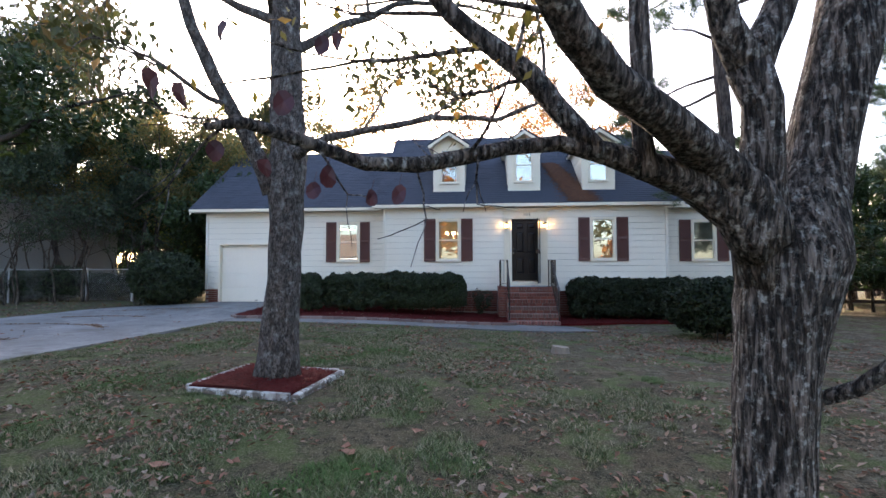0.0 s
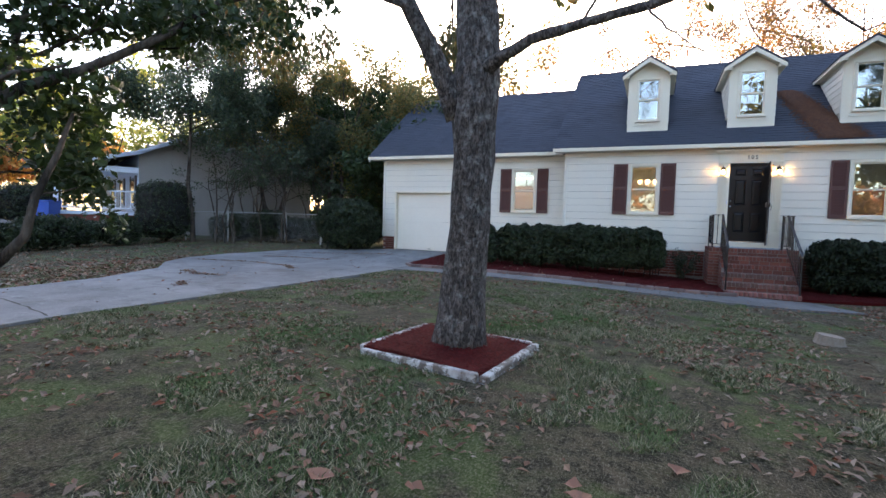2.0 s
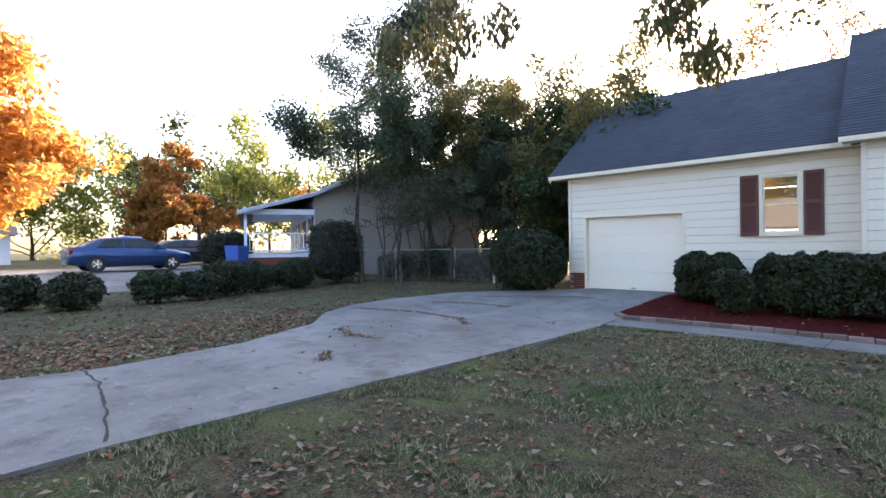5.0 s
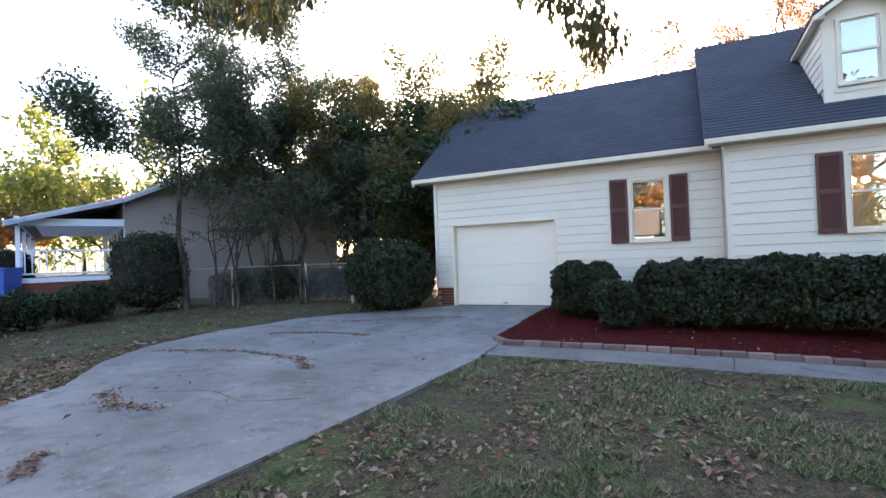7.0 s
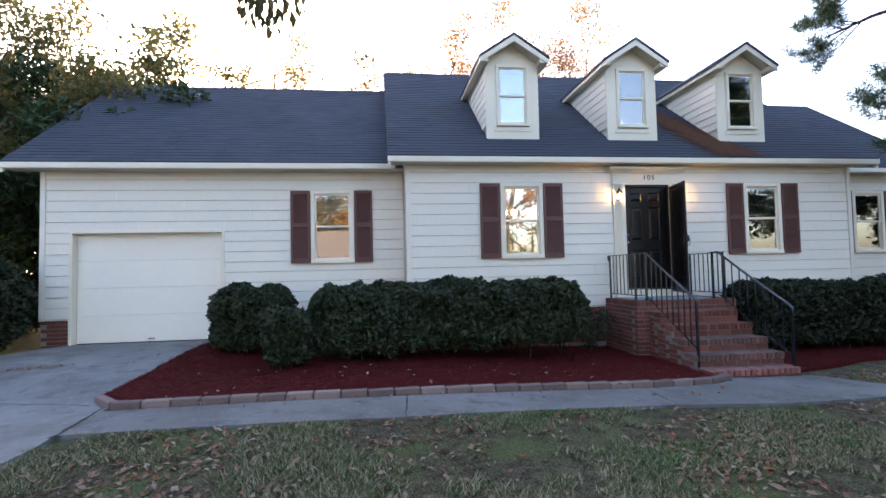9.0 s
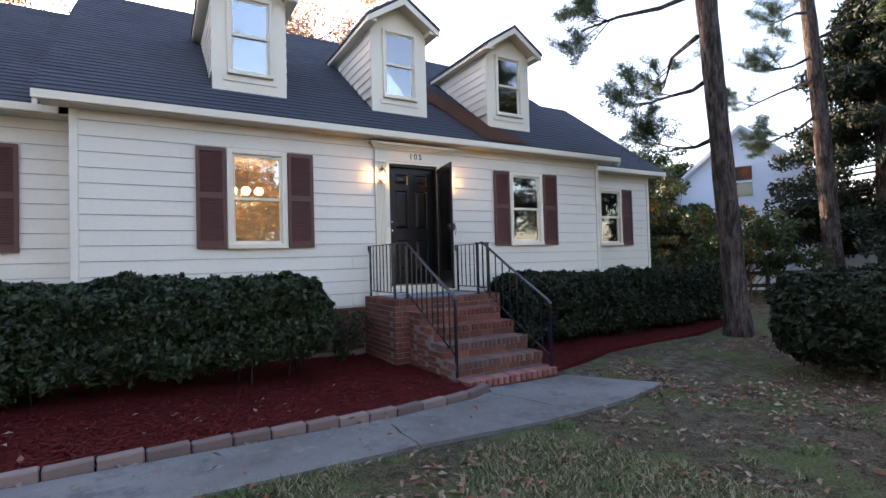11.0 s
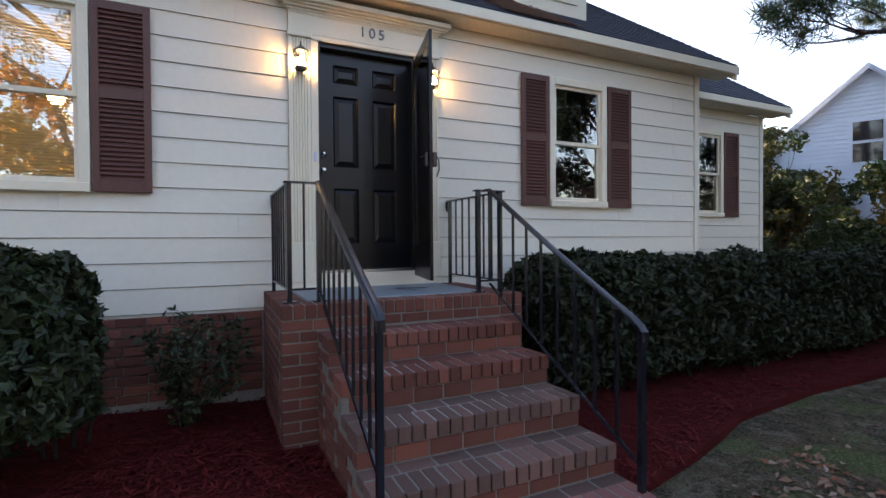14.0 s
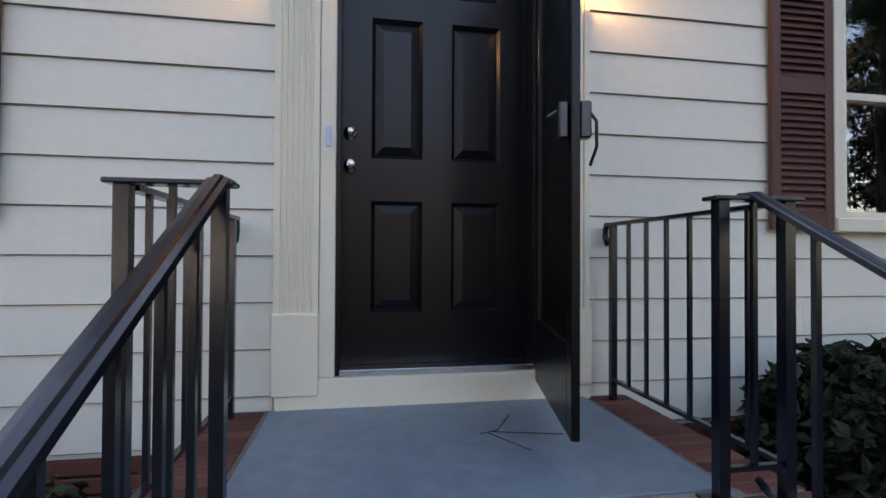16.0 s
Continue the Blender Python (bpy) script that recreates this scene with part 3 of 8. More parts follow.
# windows
def sash_window(index, x, y, z0, z1, w, parent=None, casing=0.075, blinds=True, name=None):
    """A double-hung window in its casing: frame, sill, sash rails, panes."""
    win = thing(name or "window_%d" % index, "cream-framed double-hung window with reflecting panes" + (" and closed blinds behind" if blinds else ""), "window", (x + w / 2, y, z0), kind="structure") if parent is None else parent
    f = bmesh.new()
    t = casing
    box(f, x, x + t, y - 0.045, y + 0.10, z0 + t, z1, 0.004)
    box(f, x + w - t, x + w, y - 0.045, y + 0.10, z0 + t, z1, 0.004)
    box(f, x + t, x + w - t, y - 0.045, y + 0.10, z1 - t, z1, 0.004)
    part("window_frame", f, TRIM, win, "cream window casing")
    part("window_sill", bx(x - 0.0, x + w, y - 0.065, y + 0.10, z0, z0 + t, 0.006), TRIM, win, "cream window sill")
    a, b, c, d = x + t + 0.002, x + w - t - 0.002, z0 + t + 0.002, z1 - t - 0.002
    mid = (c + d) / 2
    for lo, hi, yy in ((c, mid + 0.015, y + 0.015), (mid - 0.015, d, y - 0.012)):
        s = bmesh.new()
        r = 0.032
        box(s, a, a + r, yy, yy + 0.026, lo, hi)
        box(s, b - r, b, yy, yy + 0.026, lo, hi)
        box(s, a + r, b - r, yy, yy + 0.026, lo, lo + r + 0.006)
        box(s, a + r, b - r, yy, yy + 0.026, hi - r, hi)
        part("sash", s, TRIM, win, "cream sash")
        g = part("pane", bx(a + r - 0.004, b - r + 0.004, yy + 0.010, yy + 0.014, lo + r, hi - r), GLASS, win, "clear glass pane")
        g.visible_shadow = False
    if blinds:
        bl = thing("window_blind", "closed pale horizontal slat blind behind the glass", "blind", (x + w / 2, y + 0.115, c))
        hung = bmesh.new()
        box(hung, a, b, y + 0.102, y + 0.122, d - 0.03, d)
        part("head_rail", hung, BLIND, bl)
        k, low = 0, (c if blinds == "full" else mid - 0.1)
        slats = bmesh.new()
        zz = d - 0.045
        while zz > low + 0.02:
            vs = [slats.verts.new(v) for v in ((a, y + 0.104, zz - 0.009), (b, y + 0.104, zz - 0.009), (b, y + 0.120, zz + 0.006), (a, y + 0.120, zz + 0.006))]
            slats.faces.new(vs)
            zz -= 0.024
        tagged(part("slats", slats, BLIND, bl), kind="stuff")
    return win


def shutter(x0, x1, y, z0, z1):
    sh = thing("shutter", "brown louvred wooden shutter beside a window", "shutter", ((x0 + x1) / 2, y, z0), group="window shutters")
    f = bmesh.new()
    e = 0.05
    box(f, x0, x0 + e, y - 0.034, y - 0.002, z0, z1, 0.003)
    box(f, x1 - e, x1, y - 0.034, y - 0.002, z0, z1, 0.003)
    mid = z0 + (z1 - z0) * 0.52
    for a, b in ((z0, z0 + 0.09), (mid - 0.04, mid + 0.04), (z1 - 0.06, z1)):
        box(f, x0 + e, x1 - e, y - 0.032, y - 0.002, a, b)
    part("shutter_frame", f, BROWN, sh)
    part("backing", bx(x0 + e, x1 - e, y - 0.010, y - 0.002, z0 + 0.09, z1 - 0.06), BROWN, sh)
    slat = None
    for a, b in ((z0 + 0.09, mid - 0.04), (mid + 0.04, z1 - 0.06)):
        n = round((b - a) / 0.036)
        for i in range(n):
            z = a + (b - a) * (i + 0.5) / n
            if slat is None:
                bm = bmesh.new()
                vs = [bm.verts.new(v) for v in ((x0 + e, y - 0.030, z - 0.015), (x1 - e, y - 0.030, z - 0.015), (x1 - e, y - 0.011, z + 0.013), (x0 + e, y - 0.011, z + 0.013),
                                                (x0 + e, y - 0.030, z - 0.009), (x1 - e, y - 0.030, z - 0.009), (x1 - e, y - 0.011, z + 0.018), (x0 + e, y - 0.011, z + 0.018))]
                for q in ((0, 1, 2, 3), (4, 7, 6, 5), (0, 4, 5, 1)):
                    bm.faces.new([vs[j] for j in q])
                slat = part("slat", bm, BROWN, sh)
                z_first = z
            else:
                o = new("slat", slat.data)
                o.parent, o.location = sh, (0, 0, z - z_first)
    return sh


for i, (x, y, sa, sb) in enumerate(WINDOWS):
    sash_window(i + 1, x, y, WIN_Z[0] - 0.02, WIN_Z[1], WIN_W, blinds="full")
    for a, b in ((sa, x - 0.012), (x + WIN_W + 0.012, sb)):
        shutter(a, b, y - 0.016, WIN_Z[0] - 0.01, WIN_Z[1] - 0.01)

# dormers
def dormer(cx):
    fy, zb, hw = 0.43, 4.345, 0.548
    d = thing("dormer", "cream dormer with a gabled shingle roof and one sash window", "dormer", (cx, fy, zb), group="roof dormers", kind="structure")
    z_eave, apex = 5.90, 6.43
    x0, x1 = cx - hw, cx + hw
    f = bmesh.new()
    wx0, wx1, wz0, wz1 = cx - 0.34, cx + 0.34, 4.60, 5.86
    for a, b, c, e in rects_minus(x0, x1, zb - 0.05, z_eave, [(wx0 + 0.03, wx1 - 0.03, wz0 + 0.03, wz1 - 0.03)]):
        box(f, a, b, fy, fy + 0.06, c, e)
    g = [(x0, z_eave), (x1, z_eave), (cx, apex - 0.08)]
    va = [f.verts.new((p, fy, q)) for p, q in g]
    vb = [f.verts.new((p, fy + 0.06, q)) for p, q in g]
    f.faces.new(va)
    f.faces.new(vb[::-1])
    part("front_wall", f, TRIM, d)
    surround = bmesh.new()
    box(surround, wx0 - 0.05, wx1 + 0.05, fy - 0.018, fy - 0.002, wz0 - 0.10, wz0 - 0.02)
    part("apron", surround, TRIM, d)
    sash_window(0, wx0, fy, wz0, wz1, wx1 - wx0, parent=d, casing=0.055, blinds=False)
    # added sheet, never seen itself, that darkens the dormer panes
    part("attic_backing", bx(cx - 0.45, cx + 0.45, fy + 0.42, fy + 0.45, MAIN[3] + 0.72, z_eave - 0.05), DARK, d, "dark sheet added behind the panes for an unlit attic")
    zroof = lambda yy: MAIN[3] + SLOPE * (yy - MAIN[2])
    yc = MAIN[2] + (z_eave - MAIN[3]) / SLOPE
    for sx, s in ((x0, 1), (x1, -1)):
        ck = bmesh.new()
        v = [(fy + 0.06, zroof(fy + 0.06) - 0.05), (fy + 0.06, z_eave), (yc + 0.1, z_eave), (yc + 0.1, z_eave - 0.05)]
        a = [ck.verts.new((sx + s * 0.02, *p)) for p in v]
        b = [ck.verts.new((sx + s * 0.05, *p)) for p in v]
        ck.faces.new(a)
        ck.faces.new(b[::-1])
        for i in range(4):
            ck.faces.new((a[i], b[i], b[(i + 1) % 4], a[(i + 1) % 4]))
        bmesh.ops.recalc_face_normals(ck, faces=ck.faces)
        part("cheek_wall", ck, CREAM, d)
        z = 4.45
        while z < z_eave - 0.05:
            ya, yb2 = fy + 0.02, MAIN[2] + (z - MAIN[3]) / SLOPE - 0.02
            top = min(z + 0.165, z_eave)
            if yb2 - ya > 0.12:
                bb = bmesh.new()
                xo, xi, xt = sx - s * 0.016, sx + s * 0.02, sx - s * 0.002
                w = [(xi, ya, z), (xi, yb2, z), (xi, yb2 + 0.2, top), (xi, ya, top), (xo, ya, z), (xo, yb2, z), (xt, yb2 + 0.2, top), (xt, ya, top)]
                vs = [bb.verts.new(q) for q in w]
                for q in ((4, 5, 6, 7), (0, 1, 5, 4), (0, 4, 7, 3), (1, 2, 6, 5), (3, 7, 6, 2)):
                    bb.faces.new([vs[j] for j in q])
                bmesh.ops.recalc_face_normals(bb, faces=bb.faces)
                part("siding_board", bb, CREAM, d)
            z += 0.165
    # little roof with overhang
    hw2, yf = 0.70, 0.19
    zo = apex - 0.46 / 0.70 * 0.70
    yr = MAIN[2] + (apex - MAIN[3]) / SLOPE + 0.1
    ye = MAIN[2] + (zo - MAIN[3]) / SLOPE + 0.1
    rf = bmesh.new()
    t = 0.05
    for s in (-1, 1):
        w = [(cx, yf - 0.045, apex), (cx + s * hw2 * 1.03, yf - 0.045, zo - 0.012), (cx + s * hw2 * 1.03, ye, zo - 0.012), (cx, yr, apex)]
        a = [rf.verts.new(q) for q in w]
        b = [rf.verts.new((q[0], q[1], q[2] - t)) for q in w]
        rf.faces.new(a)
        rf.faces.new(b[::-1])
        for i in range(4):
            rf.faces.new((a[i], b[i], b[(i + 1) % 4], a[(i + 1) % 4]))
    bmesh.ops.recalc_face_normals(rf, faces=rf.faces)
    part("roof", rf, SHINGLE, d, "blue-grey shingle roof of the dormer")
    for s in (-1, 1):
        rk = bmesh.new()
        w = [(cx, apex - 0.054), (cx + s * (hw2 + 0.005), zo - 0.066), (cx + s * (hw2 + 0.005), zo - 0.165), (cx, apex - 0.175)]
        a = [rk.verts.new((p, yf - 0.03, q)) for p, q in w]
        b = [rk.verts.new((p, yf - 0.002, q)) for p, q in w]
        rk.faces.new(a)
        rk.faces.new(b[::-1])
        for i in range(4):
            rk.faces.new((a[i], b[i], b[(i + 1) % 4], a[(i + 1) % 4]))
        bmesh.ops.recalc_face_normals(rk, faces=rk.faces)
        part("rake_board", rk, TRIM, d)
        so = bmesh.new()
        box(so, min(cx + s * (hw - 0.02), cx + s * hw2), max(cx + s * (hw - 0.02), cx + s * hw2), yf, ye - 0.25, zo - 0.13, zo - 0.055)
        part("side_soffit", so, TRIM, d)
    fr = bmesh.new()
    v = [(cx - hw2 + 0.1, z_eave - 0.02), (cx + hw2 - 0.1, z_eave - 0.02), (cx, apex - 0.14)]
    a = [fr.verts.new((p, yf + 0.02, q + 0.0)) for p, q in v]
    b = [fr.verts.new((p, fy - 0.002, q + 0.0)) for p, q in v]
    for i in (1, 2):
        fr.faces.new((a[i], a[(i + 1) % 3], b[(i + 1) % 3], b[i]))
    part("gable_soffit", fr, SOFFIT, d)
    return d


for cx in (-2.12, 0.46, 2.96):
    dormer(cx)

# garage door
gd = thing("garage_door", "closed cream sectional garage door in a plain frame", "garage door", (-9.23, 0.98, 0.46), kind="structure")
gf = bmesh.new()
box(gf, -10.62, -10.56, 0.775, 0.96, 0.44, 2.61, 0.004)
box(gf, -7.90, -7.85, 0.775, 0.96, 0.44, 2.61, 0.004)
box(gf, -10.56, -7.90, 0.775, 0.96, 2.55, 2.61, 0.004)
part("door_frame", gf, TRIM, gd)
for i in range(4):
    z = 0.475 + i * 0.519
    part("panel", bx(-10.555, -7.905, 0.93, 0.975, z + 0.001, z + 0.5175, 0.002), GARAGE, gd, "cream door panel")
part("handle", bx(-9.29, -9.17, 0.905, 0.93, 0.52, 0.545, 0.004), STEEL, gd, "small metal lift handle")
part("bottom_seal", bx(-10.555, -7.905, 0.935, 0.97, 0.445, 0.474), IRON, gd, "black rubber seal")

# front door
fd = thing("door_1", "closed black six-panel front door in a black frame", "front door", (0.465, 0.1, 1.25), kind="structure")
fr = bmesh.new()
box(fr, 0.0, 0.018, -0.015, 0.14, 1.235, 3.32)
box(fr, 0.912, 0.93, -0.0, 0.14, 1.235, 3.32)
box(fr, 0.018, 0.912, 0.0, 0.14, 3.285, 3.32)
part("door_frame", fr, BLACKDOOR, fd)
PANELS = []
for xa, xb in ((0.155, 0.395), (0.535, 0.775)):
    PANELS += [(xa, xb, 1.50, 2.02), (xa, xb, 2.22, 2.88), (xa, xb, 3.00, 3.17)]
sl = bmesh.new()
for a, b, c, d in rects_minus(0.02, 0.91, 1.262, 3.283, PANELS):
    box(sl, a, b, 0.085, 0.125, c, d)
part("door_slab", sl, BLACKDOOR, fd)
for a, b, c, d in PANELS:
    pb = bmesh.new()
    r = 0.028
    outer = [pb.verts.new((x, 0.085, z)) for x, z in ((a, c), (b, c), (b, d), (a, d))]
    low = [pb.verts.new((x, 0.105, z)) for x, z in ((a + r * 0.6, c + r * 0.6), (b - r * 0.6, c + r * 0.6), (b - r * 0.6, d - r * 0.6), (a + r * 0.6, d - r * 0.6))]
    inn = [pb.verts.new((x, 0.090, z)) for x, z in ((a + 2 * r, c + 2 * r), (b - 2 * r, c + 2 * r), (b - 2 * r, d - 2 * r), (a + 2 * r, d - 2 * r))]
    for u, v in ((outer, low), (low, inn)):
        for i in range(4):
            pb.faces.new((u[i], u[(i + 1) % 4], v[(i + 1) % 4], v[i]))
    pb.faces.new(inn)
    bmesh.ops.recalc_face_normals(pb, faces=pb.faces)
    part("door_panel", pb, BLACKDOOR, fd)


def knob(z, r, name, label):
    bm = bmesh.new()
    tube(bm, [(0.058, 0.087, z), (0.058, 0.078, z)], 0.032, 20)
    tube(bm, [(0.058, 0.078, z), (0.058, 0.06, z), (0.058, 0.052, z), (0.058, 0.035, z), (0.058, 0.027, z)], [0.012, 0.012, r * 0.85, r, r * 0.6], 20)
    part(name, bm, STEEL, fd, label, smooth=True)


knob(2.18, 0.027, "door_knob", "round brushed steel knob")
knob(2.33, 0.022, "deadbolt", "round brushed steel deadbolt")
part("threshold", bx(0.018, 0.912, -0.02, 0.13, 1.232, 1.260, 0.003), STEEL, fd, "dull metal threshold")
structure("trim_sill", bx(-0.25, 1.19, -0.045, 0.01, 1.09, 1.231, 0.004), TRIM, "cream sill board under the door", "door trim")
for s, xa, xb, xc, xd in ((0, -0.07, -0.001, -0.26, -0.072), (1, 0.931, 0.995, 0.997, 1.185)):
    structure("trim_door_casing", bx(xa, xb, -0.028, 0.01, 1.232, 3.325, 0.004), TRIM, "cream door casing", "door trim")
    pl = thing("pilaster", "cream fluted pilaster beside the front door", "pilaster", ((xc + xd) / 2, -0.03, 1.14), group="door pilasters", kind="structure")
    part("plinth", bx(xc - 0.005, xd + 0.005, -0.055, 0.01, 1.16, 1.515, 0.006), TRIM, pl)
    sh = bmesh.new()
    n = 6
    wdt = (xd - xc)
    prof = [(xc, 0.0)]
    for i in range(n):
        a = xc + 0.022 + (wdt - 0.044) * i / n
        b = xc + 0.022 + (wdt - 0.044) * (i + 1) / n
        prof += [(a + 0.004, -0.036), (a + 0.008, -0.027), (b - 0.008, -0.027), (b - 0.004, -0.036)]
    prof = [(xc, 0.008), (xc, -0.036)] + prof[1:] + [(xd, -0.036), (xd, 0.008)]
    a = [sh.verts.new((p, q, 1.515)) for p, q in prof]
    b = [sh.verts.new((p, q, 3.33)) for p, q in prof]
    for i in range(len(prof) - 1):
        sh.faces.new((a[i], a[i + 1], b[i + 1], b[i]))
    bmesh.ops.recalc_face_normals(sh, faces=sh.faces)
    part("shaft", sh, TRIM, pl)
    part("capital", bx(xc - 0.012, xd + 0.012, -0.055, 0.01, 3.33, 3.365, 0.005), TRIM, pl)
ent = thing("entablature", "cream moulded entablature over the front door with a dentil line", "door trim", (0.46, -0.03, 3.37), kind="structure")
part("frieze", bx(-0.26, 1.185, -0.034, 0.01, 3.366, 3.56, 0.003), TRIM, ent)
part("architrave", bx(-0.07, 0.995, -0.040, -0.035, 3.326, 3.362), TRIM, ent)
co = bmesh.new()
for i, (dy, z0, z1) in enumerate(((0.05, 3.561, 3.58), (0.075, 3.58, 3.60), (0.10, 3.60, 3.62), (0.13, 3.62, 3.665))):
    box(co, -0.26 - dy + 0.03, 1.185 + dy - 0.03, -dy - 0.004, -0.002, z0, z1, 0.004)
part("cornice", co, TRIM, ent)
dn = bmesh.new()
k = -0.24
while k < 1.17:
    box(dn, k, k + 0.014, -0.050, -0.035, 3.535, 3.560)
    k += 0.028
tagged(part("dentils", dn, TRIM, ent), kind="stuff")
num = bpy.data.curves.new("house_number", "FONT")
num.body, num.size, num.extrude, num.align_x = "105", 0.135, 0.004, "CENTER"
num.space_character = 1.35
num.materials.append(IRON)
nob = tagged(new("house_number", num), "black metal house number 105 above the front door", "house number")
nob.matrix_world = pose(0.50, -0.040, 3.425, 90, 0, 0)

# storm door, standing open
HX, HY, FX, FY = 0.925, -0.045, 0.765, -0.785
st = thing("storm_door", "black-framed storm door standing wide open, with a full glass pane", "storm door", (HX, HY, 1.12))
ang = math.atan2(FY - HY, FX - HX)
WD = math.hypot(FX - HX, FY - HY)
R = Matrix.Translation((HX, HY, 0)) @ Matrix.Rotation(ang, 4, "Z")


def turned(bm):
    bmesh.ops.transform(bm, matrix=R, verts=bm.verts)
    return bm


sf = bmesh.new()
for a, b, c, d in ((0, 0.07, 1.19, 3.27), (WD - 0.07, WD, 1.19, 3.27), (0.07, WD - 0.07, 3.18, 3.27), (0.07, WD - 0.07, 1.19, 1.48)):
    box(sf, a, b, -0.014, 0.014, c, d, 0.003)
part("door_frame", turned(sf), BLACKDOOR, st)
sg = part("pane", turned(bx(0.07, WD - 0.07, -0.003, 0.003, 1.45, 3.19)), GLASS, st, "clear glass pane")
sg.visible_shadow = False
sh = bmesh.new()
box(sh, WD - 0.06, WD - 0.02, -0.05, -0.017, 2.14, 2.26, 0.006)
box(sh, WD - 0.06, WD - 0.02, 0.017, 0.055, 2.14, 2.26, 0.006)
part("latch", turned(sh), IRON, st, "black latch housing")
lv = bmesh.new()
tube(lv, [(WD - 0.04, 0.05, 2.23), (WD - 0.045, 0.075, 2.20), (WD - 0.06, 0.08, 2.12), (WD - 0.065, 0.06, 2.06)], 0.006, 6)
tube(lv, [(WD - 0.04, -0.05, 2.23), (WD - 0.06, -0.075, 2.22), (WD - 0.13, -0.08, 2.21)], 0.008, 6)
part("handle", turned(lv), IRON, st, "black lever handle")
cl = bmesh.new()
tube(cl, [(0.05, 0.035, 3.22), (0.5, 0.05, 3.21)], 0.015, 8)
part("closer", turned(cl), IRON, st, "black door closer tube")


def wall_lantern(x):
    y, z = -0.055, 3.0
    la = thing("wall_lantern", "lit black wall lantern with clear glass beside the front door", "wall lamp", (x, y, z), group="lanterns beside the front door")
    part("back_plate", bx(x - 0.03, x + 0.03, -0.055, -0.037, 3.02, 3.20, 0.006), IRON, la)
    arm = bmesh.new()
    tube(arm, [(x, -0.055, 3.17), (x, -0.075, 3.235), (x, -0.11, 3.235)], 0.007, 8)
    tube(arm, [(x, -0.11, 3.262), (x, -0.11, 3.20)], 0.006, 8)
    part("arm", arm, IRON, la, smooth=True)
    cap = bmesh.new()
    tube(cap, [(x, -0.11, 3.22), (x, -0.11, 3.205), (x, -0.11, 3.175), (x, -0.11, 3.165)], [0.016, 0.034, 0.070, 0.073], 12)
    part("cap", cap, IRON, la)
    cage = bmesh.new()
    for i in range(6):
        t = i * math.pi / 3
        c, s = math.cos(t), math.sin(t)
        tube(cage, [(x + 0.066 * c, -0.11 + 0.066 * s, 3.165), (x + 0.052 * c, -0.11 + 0.052 * s, 3.03)], 0.004, 5)
    tube(cage, [(x, -0.11, 3.035), (x, -0.11, 3.02)], [0.056, 0.056], 12)
    part("cage", cage, IRON, la)
    gl = bmesh.new()
    tube(gl, [(x, -0.11, 3.163), (x, -0.11, 3.036)], [0.060, 0.048], 12, cap=False)
    g = part("shade", gl, GLASS, la, "clear glass chimney")
    g.visible_shadow = False
    bu = bmesh.new()
    bmesh.ops.create_uvsphere(bu, u_segments=12, v_segments=8, radius=0.034, matrix=Matrix.Translation((x, -0.11, 3.085)) @ Matrix.Diagonal((1, 1, 1.4, 1)))
    part("bulb", bu, glow("warm_bulb", (1.0, 0.60, 0.22), 40), la, "glowing warm bulb", smooth=True)
    lt = new("lantern_light", bpy.data.lights.new("lantern_light", "POINT"))
    lt.data.energy, lt.data.color, lt.data.shadow_soft_size = 2.4, (1.0, 0.45, 0.12), 0.04
    lt.location = (x, -0.11, 3.075)
    part("socket", tube(bmesh.new(), [(x, -0.11, 3.04), (x, -0.11, 3.06)], 0.012, 8), IRON, la)


wall_lantern(-0.165)
wall_lantern(1.09)
bell = thing("doorbell", "small white doorbell button on the door casing", "doorbell", (-0.035, -0.03, 2.26))
part("plate", bx(-0.045, -0.022, -0.038, -0.0285, 2.24, 2.33, 0.003), simple("white_plastic", (0.55, 0.55, 0.75), (0.62, 0.62, 0.8), 5, 0.3), bell)

# ceiling lamp seen through the window
cl_ = thing("ceiling_light", "lit ceiling light with warm glass globes inside the room", "ceiling light", (-2.05, 1.6, 3.2))
part("stem", tube(bmesh.new(), [(-2.05, 1.6, 3.5), (-2.05, 1.6, 3.0)], 0.01, 6), STEEL, cl_)
GLOBE = glow("warm_globe", (1.0, 0.62, 0.25), 5)
for dx in (-0.22, 0.0, 0.22):
    bm = bmesh.new()
    bmesh.ops.create_uvsphere(bm, u_segments=14, v_segments=8, radius=0.075, matrix=Matrix.Translation((-2.05 + dx, 1.6, 2.98)))
    part("globe", bm, GLOBE, cl_, "glowing warm globe", smooth=True)
    tb = tube(bmesh.new(), [(-2.05, 1.6, 3.05), (-2.05 + dx, 1.6, 3.05)], 0.008, 6) if dx else None
    if tb:
        part("arm", tb, STEEL, cl_)
il = new("room_light", bpy.data.lights.new("room_light", "POINT"))
il.data.energy, il.data.color, il.data.shadow_soft_size, il.location = 12, (1.0, 0.7, 0.4), 0.2, (-2.05, 1.6, 2.85)


# ---- front steps ----
LAND_Z, NOSE_X0, NOSE_X1 = 1.10, -0.25, 1.16
TREADS = [(-2.72, 0.20), (-2.43, 0.37), (-2.13, 0.555), (-1.82, 0.74), (-1.50, 0.92)]
steps = thing("front_steps", "red brick front steps with a grey-blue painted landing", "steps", (0.45, -1.4, 0.0))
core = box(bmesh.new(), -0.479, 1.369, -1.191, -0.008, -0.05, LAND_Z - 0.005)
part("mortar_core", core, STAINED, steps, "stained mortar core")
part("tread_mortar", bx(-0.47, 1.36, -1.18, -0.96, LAND_Z - 0.0045, LAND_Z - 0.0025), MORTAR, steps, "pale mortar between the rim bricks")
